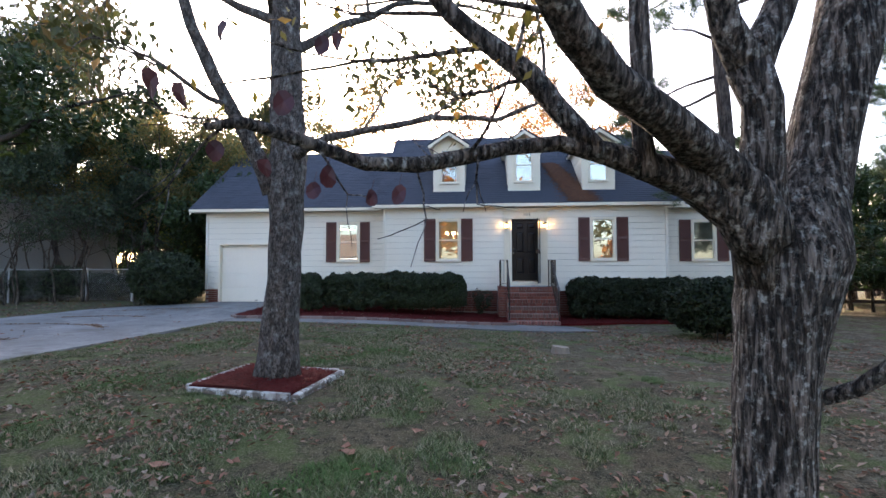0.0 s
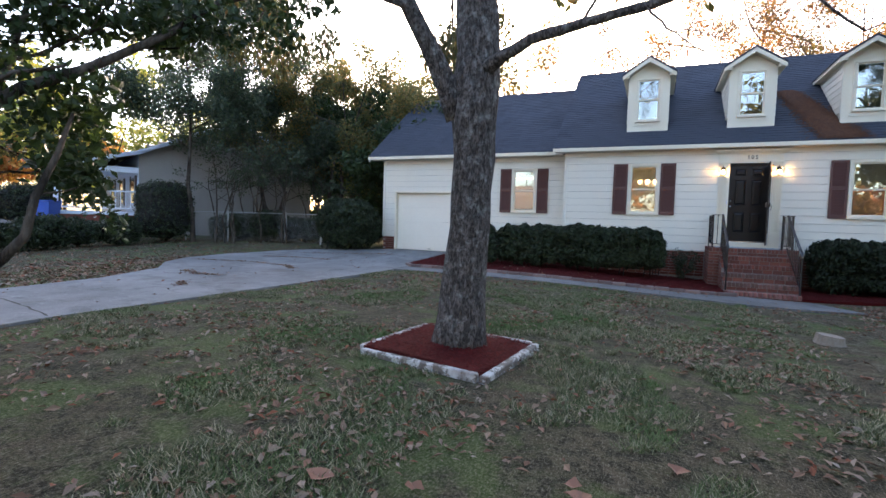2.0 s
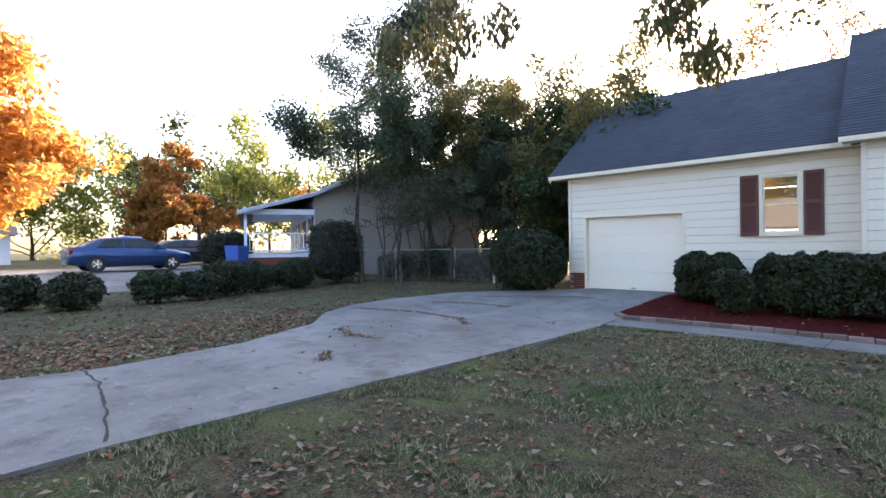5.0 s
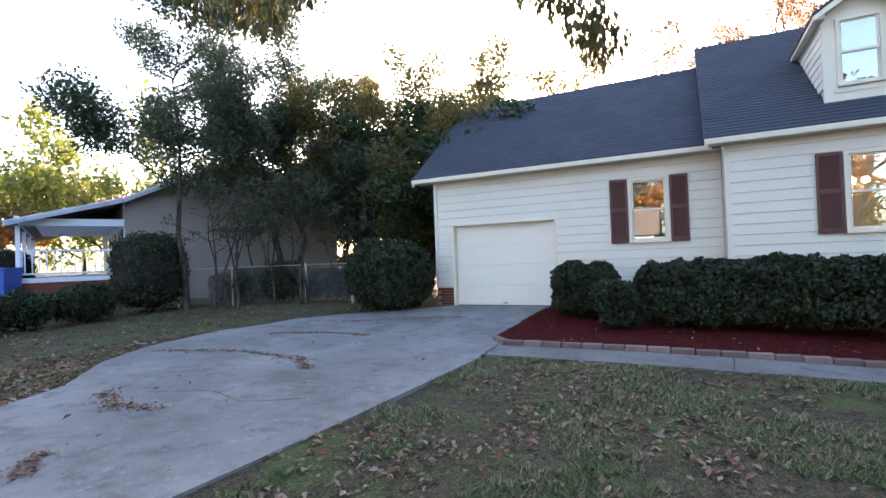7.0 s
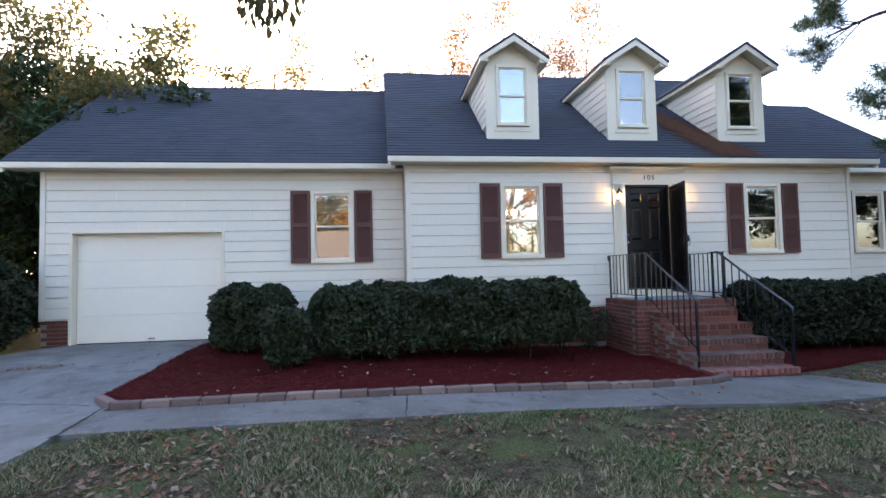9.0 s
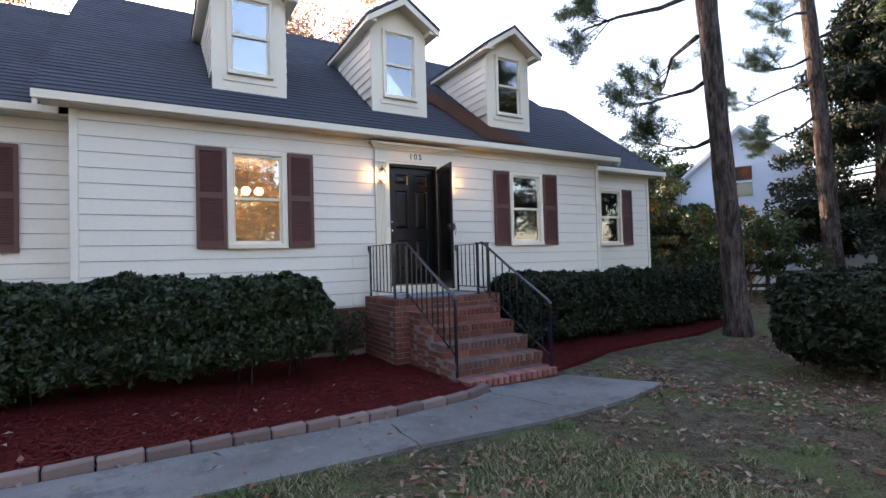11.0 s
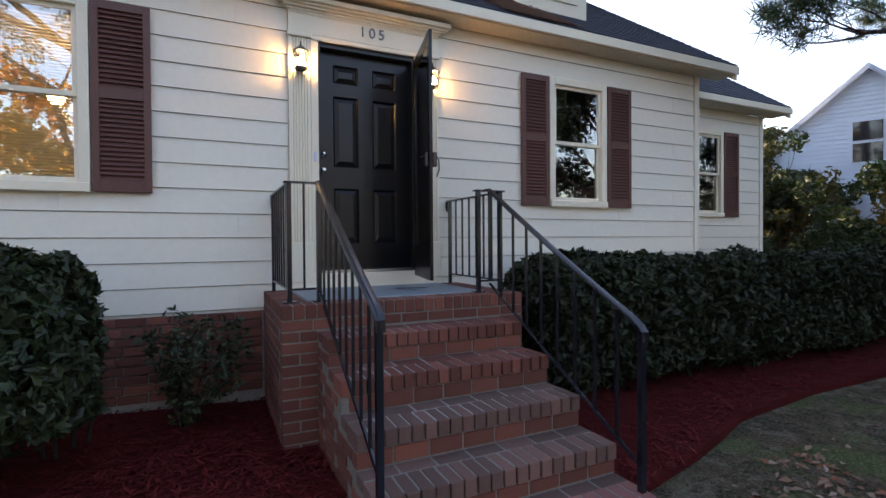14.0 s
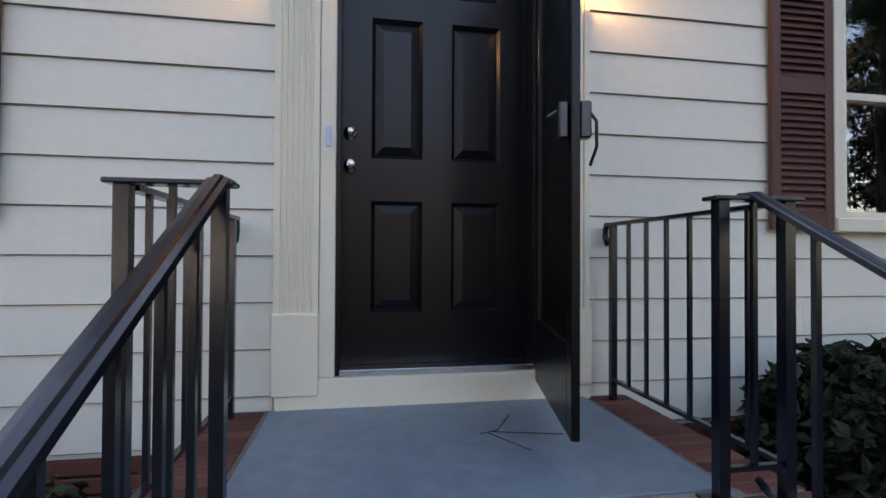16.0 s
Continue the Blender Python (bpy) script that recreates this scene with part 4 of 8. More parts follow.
for i, (y, z) in enumerate(TREADS):
    y2 = TREADS[i + 1][0] if i < 4 else -1.19
    core = box(bmesh.new(), NOSE_X0 + 0.003, NOSE_X1 - 0.003, y + (0.020 if i else 0.035), y2 + 0.02, -0.05, z - 0.005)
    part("mortar_core", core, STAINED, steps, "stained mortar core")
    part("tread_mortar", bx(NOSE_X0 + 0.01, NOSE_X1 - 0.01, y + 0.03, y2 + 0.015, z - 0.0045, z - 0.0025), STAINED if i < 2 else MORTAR, steps, "pale mortar between the tread bricks")
part("landing_slab", bx(-0.27, 1.155, -0.955, -0.03, LAND_Z - 0.03, LAND_Z + 0.004, 0.004), BLUEPAINT, steps, "grey-blue painted landing slab")
BRICK_MESHES = {}


def lay_brick(parent, x0, x1, y0, y1, z0, z1, mat=None, name="brick"):
    """One brick; alike bricks share their mesh."""
    mat = mat or BRICK
    key = (round(x1 - x0, 3), round(y1 - y0, 3), round(z1 - z0, 3), mat.name)
    if key not in BRICK_MESHES:
        a, b, c = (x1 - x0) / 2, (y1 - y0) / 2, (z1 - z0) / 2
        bm = box(bmesh.new(), -a, a, -b, b, -c, c)
        bmesh.ops.bevel(bm, geom=bm.edges[:], offset=0.004, segments=1, affect="EDGES")
        me = bpy.data.meshes.new(name)
        bm.to_mesh(me)
        bm.free()
        me.materials.append(mat)
        BRICK_MESHES[key] = me
    ob = new(name, BRICK_MESHES[key])
    ob.parent = parent
    o = ORIGIN.get(parent, Vector())
    j = random.uniform
    ob.location = Vector(((x0 + x1) / 2 + j(-.001, .001), (y0 + y1) / 2 + j(-.0015, .0015), (z0 + z1) / 2 + j(-.001, .001))) - o
    ob.rotation_euler = (0, 0, 0)
    return ob


def row(a, b, size, gap=0.010):
    n = max(1, round((b - a) / (size + gap)))
    w = (b - a - gap * (n - 1)) / n
    return [(a + i * (w + gap), a + i * (w + gap) + w) for i in range(n)]


def nosed_paver(parent, x, y, z, w, depth, h):
    """A pink paver with a rounded nose."""
    bm = bmesh.new()
    r = w / 2
    out = [(-r, depth)] + [(-r * math.cos(math.pi * k / 6), r - r * math.sin(math.pi * k / 6)) for k in range(7)] + [(r, depth)]
    lo = [bm.verts.new((p, q, -h)) for p, q in out]
    up = [bm.verts.new((p, q, -0.004)) for p, q in out]
    top = [bm.verts.new((p * 0.92, q + (0.004 if q < depth else -0.002), 0)) for p, q in out]
    for u, v in ((lo, up), (up, top)):
        for k in range(len(out)):
            j = (k + 1) % len(out)
            bm.faces.new((u[k], u[j], v[j], v[k]))
    bm.faces.new(top)
    bmesh.ops.translate(bm, verts=bm.verts, vec=(x, y, z))
    bmesh.ops.recalc_face_normals(bm, faces=bm.faces)
    return part("nosed_paver", bm, PINKBRICK, parent, "pink paver with a rounded nose")


def build_steps():
    for i, (y, z) in enumerate(TREADS):
        y2 = TREADS[i + 1][0] if i < 4 else -1.19
        tread = WORNBRICK if i < 3 else BRICK
        for n_, (a, b) in enumerate(row(NOSE_X0, NOSE_X1, 0.066 if i else 0.078)):
            if i == 0:
                nosed_paver(steps, (a + b) / 2, y - 0.012, z, b - a, 0.215, 0.085)
            else:
                lay_brick(steps, a, b, y, y + 0.195, z - 0.088, z + random.uniform(-0.001, 0.003), tread)
        if y2 - (y + 0.205) > 0.05:
            for a, b in row(NOSE_X0, NOSE_X1, 0.195):
                lay_brick(steps, a, b, y + 0.203, y2 + 0.012, z - 0.062, z - 0.0005, tread)
        zb = TREADS[i - 1][1] if i else 0.0
        if z - 0.097 - zb > 0.03:
            for a, b in row(NOSE_X0 + (0.05 if i % 2 else 0), NOSE_X1, 0.195):
                lay_brick(steps, a, b, y + 0.014, y + 0.1, zb + 0.004, z - 0.097)
        # cheeks at the left and right of each step
        k, zz = 0, z - 0.166
        while zz > -0.03:
            ya = y + 0.10 + (0.1 if k % 2 else 0)
            for a, b in row(ya, y2 + 0.10, 0.195):
                lay_brick(steps, NOSE_X0 - 0.004, NOSE_X0 + 0.09, a, b, zz, zz + 0.062)
                lay_brick(steps, NOSE_X1 - 0.09, NOSE_X1 + 0.004, a, b, zz, zz + 0.062)
            zz -= 0.072
            k += 1
    # landing: rowlock rim, then courses
    for a, b in row(-0.485, 1.375, 0.066):
        lay_brick(steps, a, b, -1.20, -1.005, LAND_Z - 0.09, LAND_Z)
    for a, b in row(-0.995, -0.03, 0.066):
        lay_brick(steps, -0.485, -0.29, a, b, LAND_Z - 0.09, LAND_Z)
        lay_brick(steps, 1.18, 1.375, a, b, LAND_Z - 0.09, LAND_Z)
    zz, k = LAND_Z - 0.165, 0
    while zz > 0.0:
        cells = row(-0.485, NOSE_X0 - 0.005, 0.1 if k % 2 else 0.195)
        if zz > 0.93:
            cells = row(-0.485 + (0.1 if k % 2 else 0), 1.375, 0.195)
        else:
            cells = cells + row(NOSE_X1 + 0.008, 1.375, 0.195)
        for a, b in cells:
            lay_brick(steps, a, b, -1.196, -1.10, zz, zz + 0.064)
        for a, b in row(-1.09 + (0.1 if k % 2 else 0), -0.01, 0.195):
            lay_brick(steps, -0.483, -0.39, a, b, zz, zz + 0.064)
            lay_brick(steps, 1.28, 1.373, a, b, zz, zz + 0.064)
        zz -= 0.074
        k += 1


def foundation_bricks(parent_name, x0, x1, y, z0, z1, lo):
    par = bpy.data.objects[parent_name]
    z, k = z1 - 0.068, 0
    while z > lo:
        start = x0 + (0.0 if k % 2 else 0.1)
        for a, b in row(start, x1, 0.198):
            lay_brick(par, a, b, y, y + 0.09, z, z + 0.064)
        z -= 0.076
        k += 1


# ---- iron railings ----
def railing(side):
    """side -1: by the left of the steps, 1: by the right."""
    xo = -0.41 if side < 0 else 1.27
    xi = -0.21 if side < 0 else 1.065
    yc, zt, zl = -1.035, 1.93, LAND_Z
    rl = thing("stair_railing", "black wrought iron stair railing with square balusters on the brick steps", "railing", (xo, -1.0, zl), group="stair railings")
    s = 0.0125

    def post(x, y, z0, z1, w, name="post"):
        part(name, bx(x - w, x + w, y - w, y + w, z0, z1), IRON, rl)

    post(xo, yc, zl, zt - 0.012, 0.016)
    post(xi, yc, zl, zt - 0.012, 0.016)
    post(xo, -0.10, zl, zt - 0.022, 0.014)
    for n_, (x, y, z0) in enumerate(((xo, yc, zl), (xi, yc, zl))):
        part("base_plate", bx(x - 0.045, x + 0.045, y - 0.045, y + 0.045, zl + 0.0045, zl + 0.012, 0.002), IRON, rl)
    part("cap_rail", bx(min(xo, xi) - 0.035, max(xo, xi) + 0.035, yc - 0.03, yc + 0.03, zt - 0.012, zt, 0.003), IRON, rl)
    part("side_rail", bx(xo - 0.019, xo + 0.019, yc + 0.031, -0.045, zt - 0.022, zt - 0.006, 0.002), IRON, rl)
    part("lower_rail", bx(xo - 0.01, xo + 0.01, yc + 0.02, -0.115, zl + 0.085, zl + 0.10), IRON, rl)
    part("lower_rail", bx(min(xo, xi) + 0.02, max(xo, xi) - 0.02, yc - 0.008, yc + 0.008, zl + 0.085, zl + 0.10), IRON, rl)
    sc = bmesh.new()
    tube(sc, [(xo, -0.055, zt - 0.012), (xo, -0.03, zt - 0.03), (xo, -0.028, zt - 0.07), (xo, -0.05, zt - 0.11)], 0.014, 8)
    part("scroll", sc, IRON, rl, smooth=True)
    for i in range(1, 7):
        y = -0.10 + (yc + 0.10) * i / 7
        post(xo, y, zl + 0.10, zt - 0.022, 0.007, "baluster")
    post((xo + xi) / 2, yc, zl + 0.10, zt - 0.012, 0.007, "baluster")
    # sloping part
    xb = -0.225 if side < 0 else 1.125
    yb, zb = (-2.42, 1.20) if side < 0 else (-2.64, 1.07)
    foot = 0.06 if side < 0 else 0.20
    post(xb, yb, foot, zb - 0.02, 0.016)
    n = 9

    xs = xi if side < 0 else 1.16

    def at(t, dz):
        return Vector((xs + (xb - xs) * t, yc - 0.02 + (yb - yc + 0.02) * t, zt + (zb - zt) * t - 0.06 * t * (1 - t) + dz))

    hr = bmesh.new()
    path = [at(0, -0.002) + Vector((0, 0.06, 0.003)), at(0, 0.0), at(0.06, 0.0)] + [at(t / 8, 0.0) for t in range(1, 8)] + [at(0.965, 0.0), at(1, -0.012), at(1, -0.03) + Vector((0, -0.018, 0)), at(1, -0.085) + Vector((0, -0.02, 0))]
    prof = [(-0.026, -0.006), (-0.024, 0.006), (-0.012, 0.008), (-0.008, 0.014), (0.008, 0.014), (0.012, 0.008), (0.024, 0.006), (0.026, -0.006), (0.012, -0.010), (-0.012, -0.010)]
    rings = []
    for i, p in enumerate(path):
        d = (path[min(i + 1, len(path) - 1)] - path[max(i - 1, 0)]).normalized()
        sx = Vector((1, 0, 0))
        sz = sx.cross(d).normalized()
        if sz.z < 0 and abs(d.z) < 0.9:
            sz = -sz
        if d.z < -0.9:
            sz = Vector((0, -1, 0))
        rings.append([hr.verts.new(p + sx * a + sz * b) for a, b in prof])
    for u, v in zip(rings, rings[1:]):
        for k in range(len(prof)):
            hr.faces.new((u[k], u[(k + 1) % len(prof)], v[(k + 1) % len(prof)], v[k]))
    hr.faces.new(rings[0])
    hr.faces.new(rings[-1][::-1])
    bmesh.ops.recalc_face_normals(hr, faces=hr.faces)
    part("handrail", hr, IRON, rl, "moulded black handrail with worn shine", smooth=False)
    lr = bmesh.new()
    tube(lr, [at(0.0, -0.76), at(1, -0.76 + 0.02)], 0.011, 4)
    part("sloping_rail", lr, IRON, rl)
    for i in range(1, n):
        p = at(i / n, 0)
        post(p.x, p.y, p.z - 0.75, p.z - 0.008, 0.0075, "baluster")


railing(-1)
railing(1)

# ---- brick edging of the bed, and the timber frame round the tree ----
EDGE = [(-8.0, -3.12), (-7.7, -3.44), (-5.0, -3.44), (-2.3, -3.23), (-1.4, -3.15), (-0.45, -2.97), (-0.06, -2.80), (-0.20, -2.60)]


def bed_edging():
    k = 0
    for (xa, ya), (xb, yb) in zip(EDGE, EDGE[1:]):
        L = math.hypot(xb - xa, yb - ya)
        n = max(1, round(L / 0.30))
        for i in range(n):
            t = (i + 0.5) / n
            x, y = xa + (xb - xa) * t, ya + (yb - ya) * t
            w = L / n / 2 - 0.006
            bm = box(bmesh.new(), -w, w, -0.05, 0.05, -0.06, 0.085 + 0.006 * random.random(), 0.010)
            bmesh.ops.transform(bm, matrix=Matrix.Translation((x, y, ground(x, y))) @ Matrix.Rotation(math.atan2(yb - ya, xb - xa) + random.uniform(-.02, .02), 4, "Z"), verts=bm.verts)
            part("edging_block", bm, EDGEMAT, None, "weathered red-brown edging block along the mulch bed", "edging block", "blocks edging the mulch bed")
            k += 1


EDGEMAT = simple("weathered_edging", (0.13, 0.085, 0.075), (0.22, 0.16, 0.14), 8.0, 0.9, fine=70, bumps=0.5, vary=0.5)
bed_edging()


def peeling_material():
    m, n, l, p = shader("peeling_white_timber", 0.85, spec=0.2)
    k = tex_noise(n, l, 9, 8, None, 0.7)
    c = mix(n, l, ramp(n, l, k, [(0.45, (0, 0, 0)), (0.53, (1, 1, 1))]), (0.50, 0.49, 0.46), (0.15, 0.13, 0.11))
    c = mix(n, l, ramp(n, l, tex_noise(n, l, 3, 5), [(0.55, (0, 0, 0)), (0.7, (0.8,) * 3)]), c, (0.10, 0.075, 0.06))
    l.new(c, p.inputs["Base Color"])
    bump(n, l, p, k, 0.8, 0.012)
    return m


PEEL = peeling_material()
BOX = [(-4.30, -11.13), (-2.97, -11.35), (-2.82, -10.05), (-4.18, -9.80)]
frame_box = thing("tree_bed_frame", "weathered white timber frame with peeling paint round the tree mulch", "garden edging", (-3.5, -10.5, 0.27))
for i in range(4):
    (xa, ya), (xb, yb) = BOX[i], BOX[(i + 1) % 4]
    L = math.hypot(xb - xa, yb - ya)
    for level in range(2 if i == 1 else 1):
        z0 = ground((xa + xb) / 2, (ya + yb) / 2) - (0.03 if i != 1 else 0.035) + level * 0.053
        bm = box(bmesh.new(), -L / 2 + (0.045 if i != 1 else -0.02), L / 2 - (0.045 if i != 1 else -0.03 + 0.02), -0.036, 0.036, z0, z0 + (0.092 if i != 1 else 0.050), 0.010)
        bmesh.ops.transform(bm, matrix=Matrix.Translation(((xa + xb) / 2, (ya + yb) / 2, 0)) @ Matrix.Rotation(math.atan2(yb - ya, xb - xa) + (0.012 * level), 4, "Z"), verts=bm.verts)
        for v in bm.verts:
            v.co += Vector((noise.noise(v.co * 9), noise.noise(v.co * 9 + Vector((5, 0, 0))), 0.5 * noise.noise(v.co * 6))) * 0.012
        part("timber", bm, PEEL, frame_box)
lay("mulch_patch", [(x + (-3.5 - x) * 0.04, y + (-10.5 - y) * 0.04) for x, y in BOX], 0.055, MULCH, 0.10, 0.1, "red mulch round the foot of the tree", "mulch bed", rough=0.025)

# stump
sx_, sy_ = 0.42, -7.25
zs = ground(sx_, sy_)
sb = bmesh.new()
tube(sb, [(sx_, sy_, zs - 0.05), (sx_, sy_, zs + 0.03), (sx_ + 0.01, sy_, zs + 0.12)], [0.20, 0.16, 0.145], 14, wob=0.35)
part("tree_stump", sb, simple("old_stump", (0.16, 0.13, 0.10), (0.26, 0.22, 0.17), 9, 0.95, bumps=0.7), None, "low weathered tree stump in the lawn", "stump")


# ---- trees, hedges and shrubs ----
rng = np.random.default_rng(7)


def leaf_cloud(name, centres, radii, count, size, mat, parent, label="", flat=0.0, droop=0.0, stretch=1.9, up=0.0, shell=False, seed=1):
    """Many small four-cornered leaves spread about the centres; each leaf is a face of its own."""
    g = np.random.default_rng(seed)
    c = np.asarray(centres, float)
    r = np.asarray(radii, float)
    if r.ndim == 1:
        r = np.repeat(r[:, None], 3, 1)
    w = r.prod(1) ** 0.66
    pick = g.choice(len(c), count, p=w / w.sum())
    d = g.normal(size=(count, 3))
    d /= np.linalg.norm(d, axis=1)[:, None]
    rad = g.uniform(0.86, 1.03, count) if shell else g.uniform(0.15, 1, count) ** 0.45
    p = c[pick] + d * rad[:, None] * r[pick]
    n = d * (0.8 if shell else 0.3) + g.normal(size=(count, 3)) * 0.6 + np.array([0, 0, up])
    n /= np.linalg.norm(n, axis=1)[:, None]
    t = np.cross(n, g.normal(size=(count, 3)))
    t /= np.linalg.norm(t, axis=1)[:, None] + 1e-9
    if droop:
        t = t * (1 - droop) + np.array([0, 0, -1.0]) * droop
        t /= np.linalg.norm(t, axis=1)[:, None]
    b = np.cross(n, t)
    b /= np.linalg.norm(b, axis=1)[:, None] + 1e-9
    s = size * g.uniform(0.55, 1.3, count)
    L, W = t * (s * stretch / 2)[:, None], b * (s / 2)[:, None]
    q = np.stack([p - L, p + W * 0.9 - L * 0.1 + n * (s * 0.12)[:, None], p + L, p - W * 0.9 - L * 0.1 + n * (s * 0.12)[:, None]], 1).reshape(-1, 3)
    faces = np.arange(count * 4).reshape(-1, 4)
    ob = raw(name, q, faces, mat, parent, label)
    return ob


def needles(name, centres, count, length, mat, parent, label="", seed=1):
    """Tufts of long thin needles about each centre."""
    g = np.random.default_rng(seed)
    c = np.asarray(centres, float)
    k = g.integers(0, len(c), count)
    p = c[k] + g.normal(size=(count, 3)) * 0.035
    d = g.normal(size=(count, 3))
    d[:, 2] = d[:, 2] * 0.8 + 0.35
    d /= np.linalg.norm(d, axis=1)[:, None]
    b = np.cross(d, g.normal(size=(count, 3)))
    b /= np.linalg.norm(b, axis=1)[:, None] + 1e-9
    s = length * g.uniform(0.6, 1.15, count)[:, None]
    q = np.stack([p - b * 0.006, p + b * 0.006, p + d * s], 1).reshape(-1, 3)
    return raw(name, q, np.arange(count * 3).reshape(-1, 3), mat, parent, label)


def grow(bm, p, d, r, length, depth, tips, g, bend=0.35, seg=6, split=(2, 3), shrink=0.62, lift=0.12, mids=None):
    """A limb that wanders and divides; the ends of its twigs are added to tips."""
    n = 4
    pts, rad = [Vector(p)], [r]
    q, v = Vector(p), Vector(d).normalized()
    for i in range(n):
        v = (v + Vector((g.uniform(-1, 1), g.uniform(-1, 1), g.uniform(-1, 1) + lift)) * bend * 0.5).normalized()
        q = q + v * length / n
        pts.append(q.copy())
        rad.append(r * (1 - (1 - shrink) * (i + 1) / n))
        if mids is not None and depth <= 1:
            mids.append(tuple(q))
    tube(bm, pts, rad, seg if depth > 1 else max(3, seg - 2), cap=depth == 0, wob=0.15)
    if depth == 0:
        tips.append(tuple(q))
        return
    for i in range(g.randint(*split)):
        ax = Vector((g.uniform(-1, 1), g.uniform(-1, 1), g.uniform(-1, 1)))
        w = (v + ax * 0.75 + Vector((0, 0, lift))).normalized()
        at = pts[-1] if i == 0 else pts[g.choice((2, 3, 4))]
        grow(bm, at, w, rad[-1] * (0.9 if i == 0 else 0.65), length * g.uniform(0.6, 0.85), depth - 1, tips, g, bend, seg, split, shrink, lift, mids)


def box_shape(h, lo, hi, rad, count, size, mat, seed):
    """A lumpy rounded mass: a core of twigs blackened for inner shade and a deep coat of leaves over it."""
    g = np.random.default_rng(seed)
    lo, hi = np.array(lo, float), np.array(hi, float)
    d = hi - lo
    rad = min(rad, d.min() * 0.49)
    off = Vector((seed * 3.7, 0, 0))

    def skin(p, depth):
        q = np.clip(p, lo + rad, hi - rad)
        n = p - q
        n /= np.linalg.norm(n, axis=1)[:, None] + 1e-9
        out = q + n * rad
        bumps = np.array([0.10 * noise.noise(Vector(v) * 1.5 + off) + 0.12 * noise.noise(Vector(v) * 4.3 + off) + 0.06 * noise.noise(Vector(v) * 10 + off) for v in out])
        return out + n * (bumps - depth)[:, None], n

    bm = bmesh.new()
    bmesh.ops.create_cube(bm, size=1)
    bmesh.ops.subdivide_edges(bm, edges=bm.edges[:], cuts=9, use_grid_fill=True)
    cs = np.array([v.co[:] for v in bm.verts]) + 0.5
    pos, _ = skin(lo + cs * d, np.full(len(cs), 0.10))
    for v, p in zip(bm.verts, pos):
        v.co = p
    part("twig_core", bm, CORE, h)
    area = np.array([d[1] * d[2], d[0] * d[2], d[0] * d[1] * 0.75])
    ax = g.choice(3, count, p=area / area.sum())
    u = g.random((count, 3))
    side = (g.random(count) < np.where(ax == 2, 0.85, 0.5)).astype(float)
    u[np.arange(count), ax] = side
    p, n = skin(lo + u * d, g.random(count) ** 1.3 * 0.15 - 0.03)
    nn = n * 0.5 + g.normal(size=(count, 3)) * 0.75 + np.array([0, 0, 0.25])
    nn /= np.linalg.norm(nn, axis=1)[:, None]
    t = np.cross(nn, g.normal(size=(count, 3)))
    t /= np.linalg.norm(t, axis=1)[:, None] + 1e-9
    b = np.cross(nn, t)
    s = size * g.uniform(0.55, 1.25, count)
    L, W = t * (s * 0.95)[:, None], b * (s / 2)[:, None]
    lift = nn * (s * 0.12)[:, None]
    q = np.stack([p - L, p + W * 0.9 - L * 0.1 + lift, p + L, p - W * 0.9 - L * 0.1 + lift], 1).reshape(-1, 3)
    raw("foliage", q, np.arange(count * 4).reshape(-1, 4), mat, h, "")


def hedge(name, label, x0, x1, y0, y1, z1, count, seed, lean=0.0, size=0.055, skirt=0.22, group="hedges by the house", mat=None, twigs=True, round_r=0.38):
    """A clipped shrub mass: an uneven core blackened for inner shade, under a thick coat of leaves."""
    gx, gy = (x0 + x1) / 2, (y0 + y1) / 2
    zg = ground(gx, gy)
    h = thing(name, label, "hedge" if "hedge" in name else "shrub", (gx, gy, zg), group=group)
    zlo = zg + skirt
    box_shape(h, (x0 + 0.03, y0 + 0.03, zlo), (x1 - 0.03, y1 - 0.03, z1), round_r, count, size, mat or HEDGE, seed)
    st = bmesh.new()
    g = random.Random(seed)
    for i in range(max(5, int((x1 - x0) * 5))):
        x, y = g.uniform(x0 + 0.1, x1 - 0.1), g.uniform(y0 + 0.12, y1 - 0.05)
        tube(st, [(x, y, ground(x, y) - 0.02), (x + g.uniform(-.08, .08), y + g.uniform(-.08, .08), zg + skirt + 0.15)], [0.014, 0.009], 5)
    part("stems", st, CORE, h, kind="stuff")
    if twigs:
        tw = bmesh.new()
        tips = []
        for i in range(int((x1 - x0) * 9)):
            x, y = g.uniform(x0 + 0.4, x1 - 0.4), g.uniform(y0 + 0.3, y1 - 0.3)
            a = Vector((x, y, z1 - 0.10))
            b = a + Vector((g.uniform(-.05, .05), g.uniform(-.05, .05), g.uniform(0.06, 0.16)))
            tube(tw, [a, b], [0.004, 0.002], 3)
            tips += [tuple(a.lerp(b, t)) for t in (0.5, 0.8, 1.0)]
        part("shoots", tw, MYRTLE_BARK, h, kind="stuff")
        leaf_cloud("shoot_leaves", tips, [0.04] * len(tips), len(tips) * 5, size, mat or HEDGE, h, up=0.6, seed=seed + 3)
    return h


